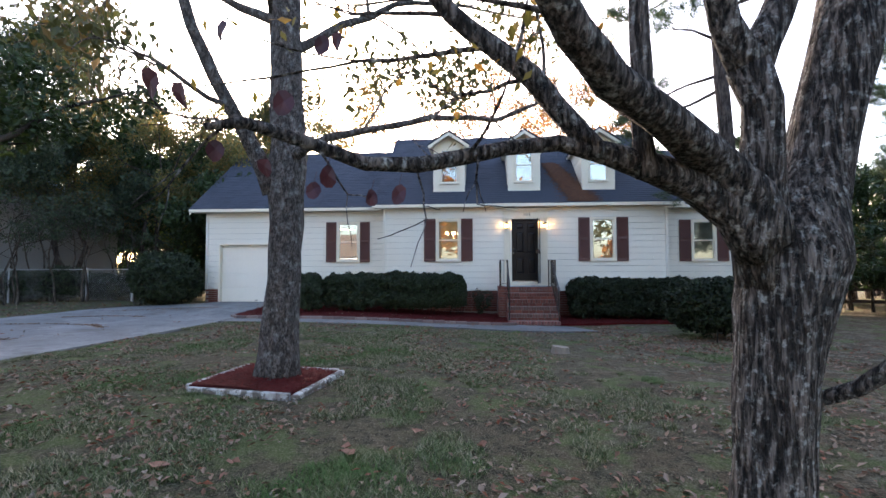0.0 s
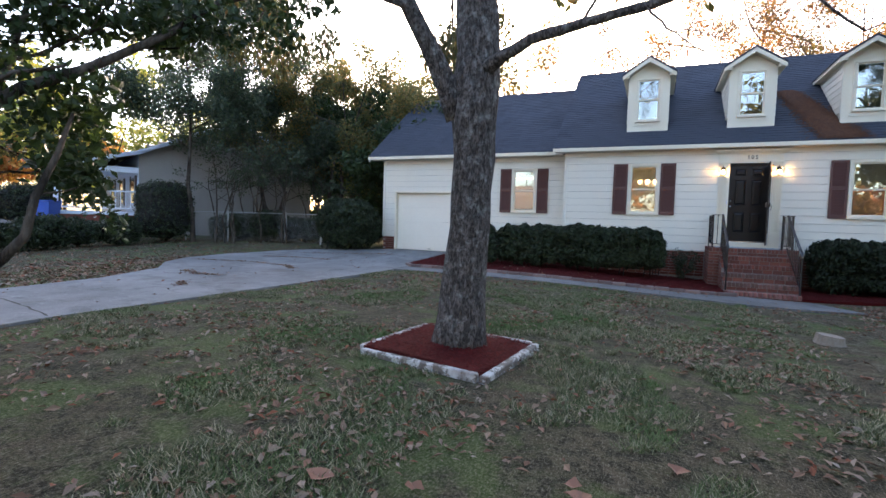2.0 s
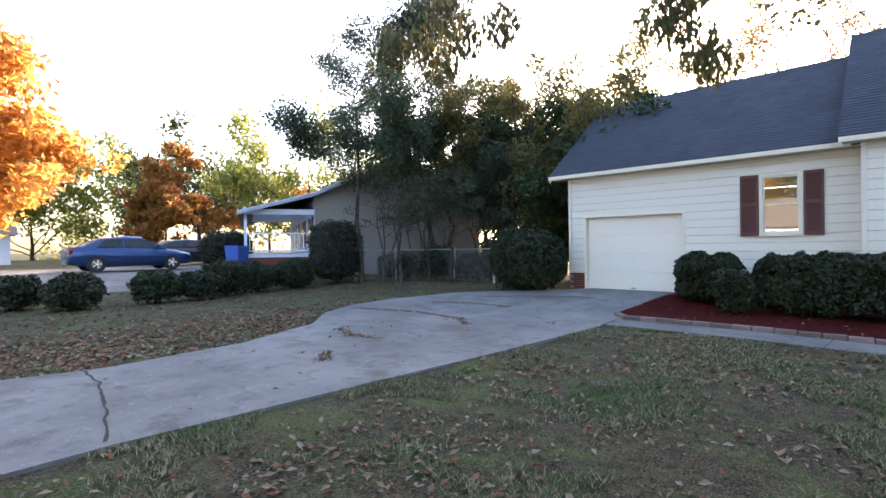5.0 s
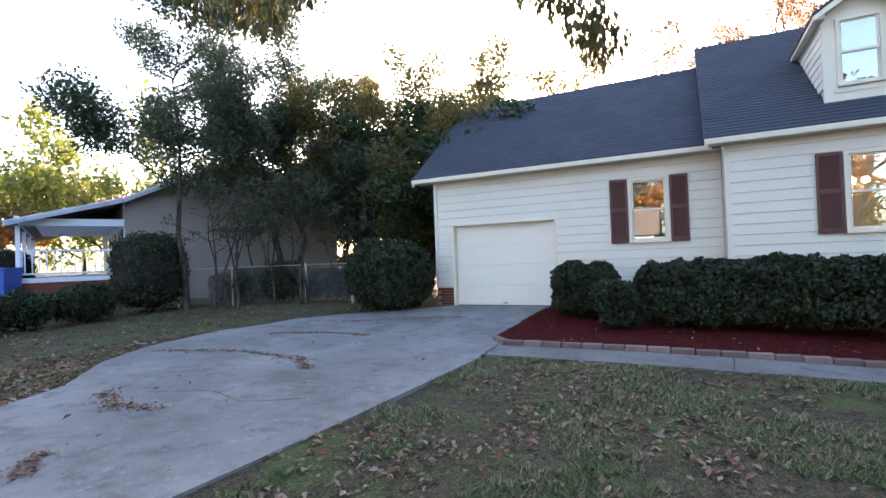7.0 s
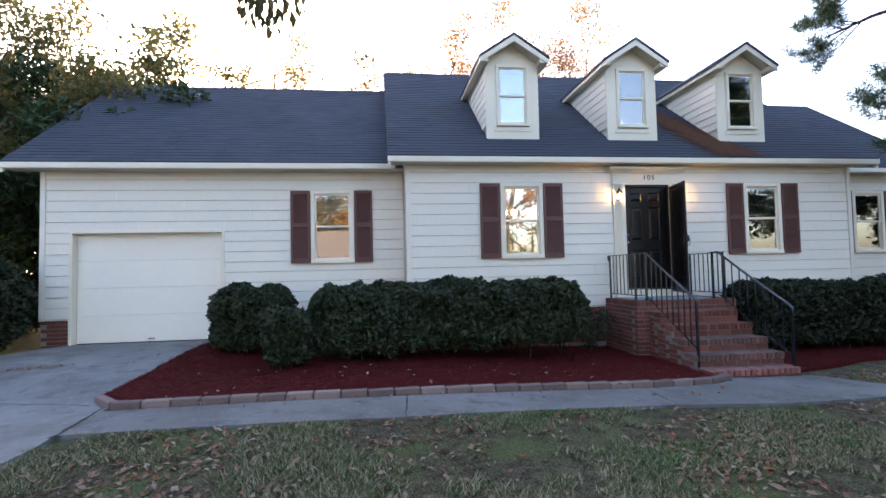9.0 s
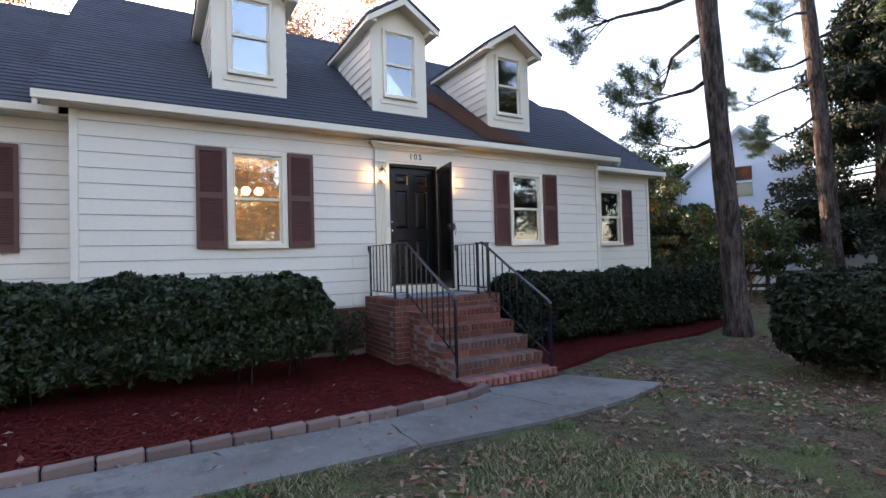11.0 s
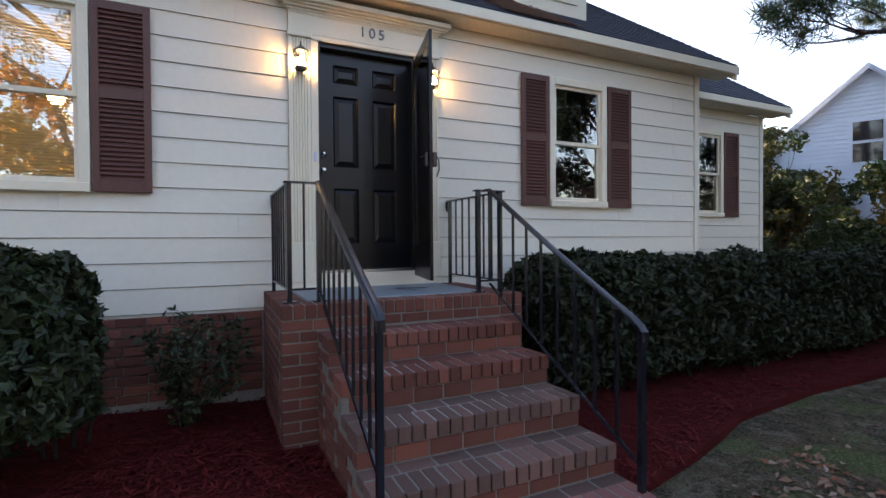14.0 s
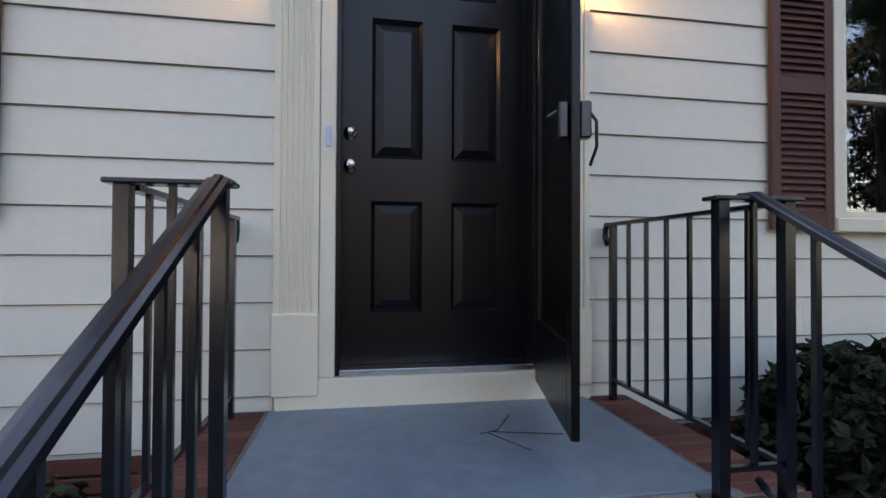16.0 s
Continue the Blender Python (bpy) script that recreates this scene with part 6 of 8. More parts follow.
leaf_cloud("foliage", canopy, [(0.27, 0.27, 0.20)] * len(canopy), 6800, 0.047, GREEN, myrtle, "dark round leaves against the sky", stretch=1.35, up=0.3, seed=71)
leaf_cloud("twig_leaves", tips3 + mids3, [0.11] * len(tips3 + mids3), 2600, 0.045, GREEN, myrtle, stretch=1.35, up=0.3, seed=72)


def far_tree(name, label, x, y, h, r_trunk, spread, mat, count, size, seed, bark_mat=PINE_BARK, start=0.35, group="", clumps=26, droop=0.0, stems=1):
    """A tree farther off: a divided trunk and a loose crown of many leaves in uneven clumps."""
    g = random.Random(seed)
    z = ground(x, y)
    t = thing(name, label, "tree", (x, y, z), group=group)
    bm, tips, mids = bmesh.new(), [], []
    for s in range(stems):
        ox, oy = (g.uniform(-.5, .5), g.uniform(-.5, .5)) if stems > 1 else (0, 0)
        lx, ly = g.uniform(-.12, .12) * h * (0.4 if stems == 1 else 1.0), g.uniform(-.05, .05) * h
        ks = (0, 0.12, 0.3, 0.5, 0.72, 1.0)
        wv = 0.055 * h if stems > 1 else 0.018 * h
        pts = [Vector((x + ox + lx * k * k + g.uniform(-wv, wv) * min(1, k * 3), y + oy + ly * k + g.uniform(-wv, wv) * min(1, k * 3), z - 0.1 + h * 0.92 * k)) for k in ks]
        tube(bm, pts, [r_trunk * 1.25, r_trunk, r_trunk * 0.85, r_trunk * 0.65, r_trunk * 0.4, r_trunk * 0.12], 9, wob=0.12)
        for k in range(max(3, 9 // stems)):
            u = g.uniform(start, 0.95)
            i = max(q for q in range(5) if ks[q] <= u)
            p = pts[i].lerp(pts[i + 1], (u - ks[i]) / (ks[i + 1] - ks[i]))
            a = g.uniform(0, 6.28)
            grow(bm, p, (math.cos(a), math.sin(a), 0.55), r_trunk * 0.35, spread * g.uniform(0.45, 0.75), 2, tips, g, 0.4, 5, (2, 3), mids=mids)
    part("trunk", bm, bark_mat, t)
    pts = tips + mids
    g.shuffle(pts)
    cs = pts[:clumps * 3]
    leaf_cloud("crown", cs, [(spread * g.uniform(0.10, 0.24),) * 2 + (spread * g.uniform(0.08, 0.18),) for _ in cs], count, size, mat, t, seed=seed, droop=droop)
    return t


far_tree("evergreen_tree", "slender bluish-green broadleaf tree by the chain-link fence", -19.0, -0.95, 8.8, 0.085, 3.3, BLUEGREEN, 34000, 0.066, 101, MYRTLE_BARK, 0.42, clumps=60)
far_tree("broadleaf_tree", "airy green tree with few orange leaves by the neighbour's gable", -18.2, 2.6, 8.3, 0.11, 4.0, BLUEGREEN, 62000, 0.075, 102, start=0.36, clumps=100, stems=3)
far_tree("broadleaf_tree", "dark green tree with reddish turning leaves behind the fence", -15.6, 5.0, 8.2, 0.11, 3.8, TURNING, 56000, 0.078, 103, start=0.22, clumps=95, stems=3)
far_tree("broadleaf_tree", "tall green and yellow tree behind the garage", -16.2, 9.2, 8.6, 0.14, 4.0, TURNING, 18000, 0.11, 104, start=0.15, clumps=50)
far_tree("broadleaf_tree", "yellow-green tree behind the house", -20.5, 14.5, 9.5, 0.16, 4.6, OLIVE, 15000, 0.13, 105, start=0.2, clumps=50)
far_tree("broadleaf_tree", "sunlit yellow-green understorey tree behind the fence", -13.3, 7.5, 5.0, 0.09, 3.0, GOLDGREEN, 12000, 0.10, 106, start=0.1, clumps=40, stems=3)
for i, (x, y, h) in enumerate(((-17.5, -0.4, 3.6), (-16.3, 0.9, 3.8), (-15.2, 2.2, 3.4), (-19.2, 1.2, 3.6), (-17.5, 1.0, 4.2))):
    far_tree("leggy_shrub", "leggy evergreen shrub with bare crooked stems by the gable", x, y, h, 0.04, 1.7, BLUEGREEN, 1300, 0.06, 120 + i, MYRTLE_BARK, 0.5, group="leggy shrubs by the neighbour's gable", clumps=14, stems=4)
for i, (x, y, h, m, n) in enumerate(((-14.5, 22, 16.5, YELLOWGREEN, 5680), (-11.0, 21.5, 15.5, FADED, 3480), (-6.5, 23, 16.0, FADED, 3040), (-1.0, 20, 15.5, FADED, 4140), (3.5, 19.5, 16.0, AUTUMN, 7220), (5.8, 20, 15.0, FADED, 3480), (9.5, 22, 15.0, YELLOWGREEN, 6340), (-3.8, 26, 17.5, FADED, 3920), (-9.0, 28, 18.0, AUTUMN, 3480), (1.4, 25, 17.0, AUTUMN, 4800))):
    far_tree("bare_tree", "tall nearly bare autumn tree behind the house", x, y, h, 0.13, 5.5, m, int(n * 2.2), 0.085, 140 + i, start=0.4, group="autumn trees behind the house", clumps=40)
for i, (x, y, h) in enumerate(((-12.3, 5.2, 3.6), (-14.3, 6.8, 5.2), (-16.6, 6.0, 5.0), (-18.9, 8.0, 5.4), (-13.4, 12.5, 7.0), (-21.5, 11.0, 6.0), (-24.5, 17.0, 8.0))):
    far_tree("understorey_tree", "dense dark evergreen understorey tree behind the chain-link fence", x, y, h, 0.07, 3.3, GREEN, 13000, 0.11, 600 + i, start=0.03, group="understorey trees behind the fence", clumps=45, stems=3)
far_tree("maple_tree", "large orange autumn maple beyond the parked car", -34.5, -14.6, 12.5, 0.25, 6.5, GOLD, 26000, 0.22, 160, start=0.12, clumps=80)
far_tree("maple_tree", "orange autumn tree beyond the neighbour's porch", -44.0, 2.5, 5.6, 0.2, 4.0, AUTUMN, 14000, 0.24, 161, start=0.15, clumps=50)
for i, (x, y, h, m) in enumerate(((-70, 4, 6.2, GOLDGREEN), (-66, 12, 6.8, OLIVE), (-72, -4, 5.6, GOLDGREEN), (-64, 19, 5.6, AUTUMN), (-60, -14, 5.6, AUTUMN), (-62, -24, 6.2, OLIVE), (-75, 10, 7.4, OLIVE), (-58, 26, 6.8, GOLDGREEN), (-50, 34, 7.4, OLIVE), (-40, 38, 8.1, GOLDGREEN), (-30, 34, 8.1, OLIVE), (-48, 14, 5.6, GOLDGREEN))):
    far_tree("distant_tree", "distant green and yellow tree at the end of the lawns", x, y, h, 0.2, 8.0, m, 5200, 0.30, 170 + i, start=0.1, group="distant trees", clumps=50)
for i, (x, y, h, m) in enumerate(((-30, -46, 9, AUTUMN), (-18, -48, 10, YELLOWGREEN), (-9, -46, 10, AUTUMN), (-1, -47, 9, AUTUMN), (8, -45, 10, OLIVE), (13, -47, 9, AUTUMN), (-42, -40, 9, AUTUMN))):
    far_tree("street_tree", "autumn tree across the street", x, y, h, 0.22, 8.5, m, 6500, 0.36, 190 + i, start=0.1, group="trees across the street", clumps=60)


# pines
def pine(label, pts, radii, limbs, seed, count, length=0.16):
    x, y, z = pts[0]
    t = thing("pine_tree", label, "tree", pts[0], group="pines beside the house")
    bm = bmesh.new()
    fp, fr = [], []
    for (a, ra), (b, rb) in zip(zip(pts, radii), zip(pts[1:], radii[1:])):
        n = max(1, int((Vector(b) - Vector(a)).length / 0.25))
        for k in range(n):
            fp.append(Vector(a).lerp(Vector(b), k / n))
            fr.append(ra + (rb - ra) * k / n)
    fp.append(Vector(pts[-1]))
    fr.append(radii[-1])
    tube(bm, fp, fr, 16, wob=0.10, seed=seed)
    part("trunk", bm, PINE_BARK, t, smooth=True)
    g = random.Random(seed)
    tips, mids = [], []
    lb = bmesh.new()
    for path in limbs:
        path = [Vector(p) for p in path]
        tube(lb, path, [0.055 * (1 - 0.7 * i / (len(path) - 1)) for i in range(len(path))], 6)
        for k in range(5):
            a = path[-2].lerp(path[-1], g.uniform(0, 1))
            grow(lb, a, (path[-1] - path[-2]).normalized() + Vector((g.uniform(-.6, .6), g.uniform(-.6, .6), g.uniform(-.3, .5))), 0.014, 0.55, 2, tips, g, 0.4, 4, (2, 3), lift=0.25, mids=mids)
    part("limb", lb, PINE_BARK, t)
    needles("needles", tips + mids, count, length, NEEDLE, t, seed=seed)
    return t


pine("tall leaning pine with a scaly trunk by the house", [(6.21, -2.32, -0.05), (6.19, -2.3, 0.6), (6.15, -2.28, 1.5), (6.0, -2.22, 3.65), (5.83, -2.12, 7.0), (5.75, -2.05, 9.6), (5.5, -1.9, 15)], [0.29, 0.22, 0.20, 0.19, 0.185, 0.17, 0.10],
     [[(6.10, -1.93, 5.1), (5.70, -1.88, 4.85), (5.34, -1.71, 4.75), (4.57, -1.53, 4.5)], [(6.05, -1.88, 6.9), (5.20, -1.59, 6.5), (4.40, -1.23, 6.3), (3.70, -0.93, 6.0)], [(6.05, -1.88, 7.3), (5.10, -1.53, 7.1), (4.10, -1.13, 6.7)], [(6.15, -1.93, 3.9), (5.80, -1.83, 3.75), (5.40, -1.63, 3.72)], [(6.00, -1.83, 6.0), (6.50, -0.93, 6.0), (7.30, -0.13, 5.7)], [(5.90, -1.83, 8.3), (4.90, -2.53, 8.3), (4.10, -3.23, 8.0)], [(5.90, -1.83, 9.2), (6.90, -2.73, 9.2), (7.70, -3.33, 8.9)], [(5.80, -1.73, 10), (5.10, -0.93, 10.2), (4.10, 0.07, 10)], [(5.80, -1.73, 11), (6.70, -0.73, 11.2), (7.50, 0.27, 11)]], 301, 28000, 0.19)
pine("tall pine standing in the shade farther along the side yard", [(13.9, -0.95, -0.05), (13.7, -0.95, 2.0), (13.5, -0.9, 5.3), (13.1, -0.8, 9.5), (12.8, -0.8, 15)], [0.34, 0.24, 0.21, 0.18, 0.1],
     [[(13.10, -0.82, 8.6), (12.60, -0.72, 8.5), (12.00, -0.62, 8.2)], [(13.20, -0.82, 7.3), (12.60, -0.62, 7.0), (11.80, -0.42, 6.8)], [(13.40, -0.82, 5.6), (12.70, -0.52, 5.1), (11.90, -0.22, 4.8)], [(13.30, -0.82, 7.8), (14.10, -1.42, 8.2), (14.90, -2.02, 8.5)], [(13.20, -0.82, 6.6), (13.50, 0.18, 6.6), (13.60, 1.38, 6.4)], [(13.00, -0.82, 9.6), (11.80, -1.32, 9.8), (11.00, -1.62, 9.7)], [(12.90, -0.82, 10.8), (14.00, -0.12, 11), (15.10, 0.58, 11)]], 302, 22000, 0.19)

# dark cedar mass
def cedar(x, y, h, w, seed):
    z = ground(x, y)
    t = thing("cedar_tree", "dark shaded cedar with drooping boughs beside the neighbour's house", "tree", (x, y, z), group="cedars")
    g = random.Random(seed)
    part("trunk", tube(bmesh.new(), [(x, y, z - 0.1), (x, y, z + h * 0.5), (x + 0.1, y, z + h)], [0.28, 0.2, 0.03], 9, wob=0.1), PINE_BARK, t)
    bm, cs, rs = bmesh.new(), [], []
    for k in range(110):
        u = g.uniform(0.2, 1)
        a = g.uniform(0, 6.28)
        ln = w * (1 - u) ** 0.6 * g.uniform(0.6, 1.1) + 0.2
        p = Vector((x, y, z + h * u))
        q = p + Vector((math.cos(a) * ln, math.sin(a) * ln, -0.18 * ln))
        tube(bm, [p, p.lerp(q, 0.5) + Vector((0, 0, 0.1)), q], [0.04, 0.025, 0.008], 4)
        for s in (0.45, 0.7, 0.95):
            c = p.lerp(q, s)
            cs.append(tuple(c))
            rs.append((0.55, 0.55, 0.36))
    tagged(part("boughs", bm, PINE_BARK, t), kind="stuff")
    leaf_cloud("foliage", cs, rs, 60000, 0.085, CEDARGREEN, t, stretch=2.4, droop=0.35, seed=seed)


cedar(16.6, -1.3, 9.8, 3.9, 501)
cedar(18.8, -4.5, 11.0, 4.0, 502)
for i, (x, y, h, m) in enumerate(((11.5, 4.6, 2.6, GREEN), (13.3, 3.0, 2.6, OLIVE), (15.6, 3.4, 1.7, YELLOWGREEN), (10.5, 2.0, 1.6, GREEN), (14.2, 5.8, 2.4, YELLOWGREEN), (12.4, 0.9, 1.7, GREEN), (9.8, 5.5, 2.4, GREEN))):
    far_tree("side_yard_shrub", "loose leafy shrub in the shaded side yard", x, y, h, 0.05, 1.9, m, 5000, 0.085, 520 + i, MYRTLE_BARK, 0.1, group="side yard shrubs", clumps=16, stems=3)
for i, (x, y, h) in enumerate(((14.8, 7.4, 2.9), (16.3, 8.2, 3.0), (13.2, 9.6, 3.2), (22.0, 14.0, 7.0), (20.0, 11.5, 5.6), (24.5, 16.5, 8.0), (18.2, 10.5, 4.6))):
    far_tree("broadleaf_tree", "dark green tree in the side yard", x, y, h, 0.12, 3.0, GREEN, 16000, 0.12, 540 + i, start=0.12, clumps=50, stems=2)


for i, (x, y, h) in enumerate(((15.5, -12.5, 10), (20.0, -16.5, 11), (12.5, -17.5, 10), (24.0, -10.0, 11))):
    far_tree("pine_tree", "tall dark pine with a broken crown across the side yard", x, y, h, 0.2, 4.6, CEDARGREEN, 15000, 0.13, 560 + i, start=0.16, group="pines across the side yard", clumps=34)


# ---- neighbour's house on the left ----
WHITE = simple("white_siding", (0.66, 0.75, 0.88), (0.72, 0.82, 0.94), 3.0, 0.55, bumps=0.1)
# Pale siding darkened: the gable's shadow is put into its colour
SHADEDGABLE = simple("shaded_gable_siding", (0.24, 0.23, 0.215), (0.30, 0.29, 0.27), 2.0, 0.7, bumps=0.2)
NAVY = simple("dark_shutter", (0.015, 0.018, 0.03), (0.03, 0.033, 0.05), 6, 0.5)
ROOF2 = simple("grey_brown_shingle", (0.12, 0.10, 0.085), (0.2, 0.17, 0.15), 6.0, 0.9, bumps=0.5)


def oriented(bm, x, y, deg):
    bmesh.ops.transform(bm, matrix=Matrix.Translation((x, y, 0)) @ Matrix.Rotation(radians(deg), 4, "Z"), verts=bm.verts)
    return bm


def lap(par, bm_place, y0, y1, z0, z1, step, x, mat, top=None, sgn=1):
    """Lapped boards on a gable wall that faces +x of its own frame."""
    z = z0
    while z < z1:
        a, b = (y0, y1) if top is None else top(z)
        if b - a < 0.1:
            break
        bm = bmesh.new()
        zt = min(z + step, z1 + 0.02)
        vs = [bm.verts.new(v) for v in ((x + sgn * 0.022, a, z), (x + sgn * 0.022, b, z), (x + sgn * 0.004, b, zt), (x + sgn * 0.004, a, zt), (x, a, z), (x, b, z))]
        bm.faces.new((vs[0], vs[1], vs[2], vs[3]))
        bm.faces.new((vs[4], vs[5], vs[1], vs[0]))
        part("siding_board", bm_place(bm), mat, par)
        z += step


def left_house():
    # own frame: gable wall on x = 0 facing +x, the front at y = -3.4
    ox, oy, deg = -21.27, 3.3, -25.5
    place = lambda bm: oriented(bm, ox, oy, deg)
    h = thing("neighbour_house", "single-storey white house with pale gable and railed front porch", "house", (ox, oy, 0.3))
    zf, ze, zr, half, L = 1.6, 4.25, 6.2, 4.1, 13.0
    w = bmesh.new()
    prof = [(-half, 0.2), (half, 0.2), (half, ze), (0, zr - 0.15), (-half, ze)]
    a = [w.verts.new((0, p, q)) for p, q in prof]
    b = [w.verts.new((-L, p, q)) for p, q in prof]
    w.faces.new(a)
    w.faces.new(b[::-1])
    for i in range(5):
        w.faces.new((a[i], b[i], b[(i + 1) % 5], a[(i + 1) % 5]))
    bmesh.ops.recalc_face_normals(w, faces=w.faces)
    part("wall", place(w), SHADEDGABLE, h, "pale weathered gable siding, darkened for shade")
    lap(h, place, -half, half, 1.4, zr - 0.2, 0.2, 0.0, SHADEDGABLE, top=lambda z: (-half, half) if z < ze else (-half * (zr - z) / (zr - ze), half * (zr - z) / (zr - ze)))
    part("foundation", place(bx(-L, 0.03, -half - 0.03, -half + 0.05, 0.1, 1.35)), BRICK, h, "red brick foundation")
    part("front_wall", place(bx(-L, -0.1, -half - 0.02, -half - 0.002, 1.4, ze)), WHITE, h, "white front wall")
    for s, e in ((-1, 3.25), (1, 0.4)):
        r = bmesh.new()
        sl = (zr - ze) / half
        y1, z1 = s * (half + e), ze - sl * e * (0.55 if s < 0 else 1)
        q = [(0.35, 0, zr), (0.35, s * half, ze + 0.02), (0.35, y1, z1), (-L, y1, z1), (-L, s * half, ze + 0.02), (-L, 0, zr)]
        v = [r.verts.new(p) for p in q]
        r.faces.new((v[0], v[1], v[4], v[5]))
        r.faces.new((v[1], v[2], v[3], v[4]))
        bmesh.ops.recalc_face_normals(r, faces=r.faces)
        bmesh.ops.solidify(r, geom=r.faces[:], thickness=0.12)
        part("roof", place(r), ROOF2, h, "grey-brown shingle roof")
        fb = bmesh.new()
        v = [fb.verts.new(p) for p in ((0.37, 0, zr + 0.02), (0.37, s * half, ze + 0.04), (0.37, y1, z1), (0.37, y1, z1 - 0.18), (0.37, s * half, ze - 0.14), (0.37, 0, zr - 0.18))]
        fb.faces.new((v[0], v[1], v[4], v[5]))
        fb.faces.new((v[1], v[2], v[3], v[4]))
        bmesh.ops.solidify(fb, geom=fb.faces[:], thickness=0.04)
        part("rake_board", place(fb), WHITE, h, "white rake board")
    yf = -half - 3.0
    part("porch_floor", place(bx(-9.5, 0.0, yf, -half - 0.03, 1.40, 1.55)), WHITE, h, "white porch floor edge")
    part("porch_base", place(bx(-9.45, -0.05, yf + 0.06, -half - 0.04, 0.1, 1.40)), BRICK, h, "red brick porch base")
    part("porch_beam", place(bx(-9.5, 0.05, yf, yf + 0.12, 3.36, 3.58)), WHITE, h, "white porch beam")
    part("porch_ceiling", place(bx(-9.4, 0.0, yf + 0.12, -half - 0.03, 3.46, 3.52)), WHITE, h)
    part("gable_infill", place(bx(-0.06, 0.0, yf + 0.12, -half - 0.03, 3.28, 3.46)), WHITE, h)
    for x in (-0.08, -3.2, -6.4, -9.4):
        part("porch_post", place(bx(x - 0.07, x + 0.07, yf + 0.02, yf + 0.14, 1.55, 3.28)), WHITE, h)
    for (xa, xb, ya, yb) in ((-9.3, -0.15, yf + 0.05, yf + 0.09), (-0.10, -0.06, yf + 0.15, -half - 0.05)):
        for z in (1.66, 2.42):
            part("rail", place(bx(xa, xb, ya, yb, z, z + 0.06)), WHITE, h)
        n = 46 if xb - xa > 1 else 15
        for i in range(n):
            u = (i + 0.5) / n
            if xb - xa > 1:
                bb = bx(xa + (xb - xa) * u - 0.018, xa + (xb - xa) * u + 0.018, ya, yb, 1.72, 2.42)
            else:
                bb = bx(xa, xb, ya + (yb - ya) * u - 0.018, ya + (yb - ya) * u + 0.018, 1.72, 2.42)
            part("baluster", place(bb), WHITE, h)
    for x in (-1.3, -4.5, -7.6):
        part("window", place(bx(x - 0.45, x + 0.45, -half - 0.06, -half - 0.021, 1.9, 3.2)), WHITE, h, "white-framed window")
        part("pane", place(bx(x - 0.38, x + 0.38, -half - 0.075, -half - 0.061, 1.97, 3.13)), DARKGLASS, h, "dark reflecting pane")
        for s in (-1, 1):
            part("shutter", place(bx(x + s * 0.66 - 0.18, x + s * 0.66 + 0.18, -half - 0.06, -half - 0.021, 1.85, 3.22)), NAVY, h, "dark shutter")


def dark_glass():
    m, n, l, p = shader("dark_window_glass", 0.05, spec=1.0)
    p.inputs["Base Color"].default_value = (0.02, 0.025, 0.03, 1)
    return m


DARKGLASS = dark_glass()
left_house()


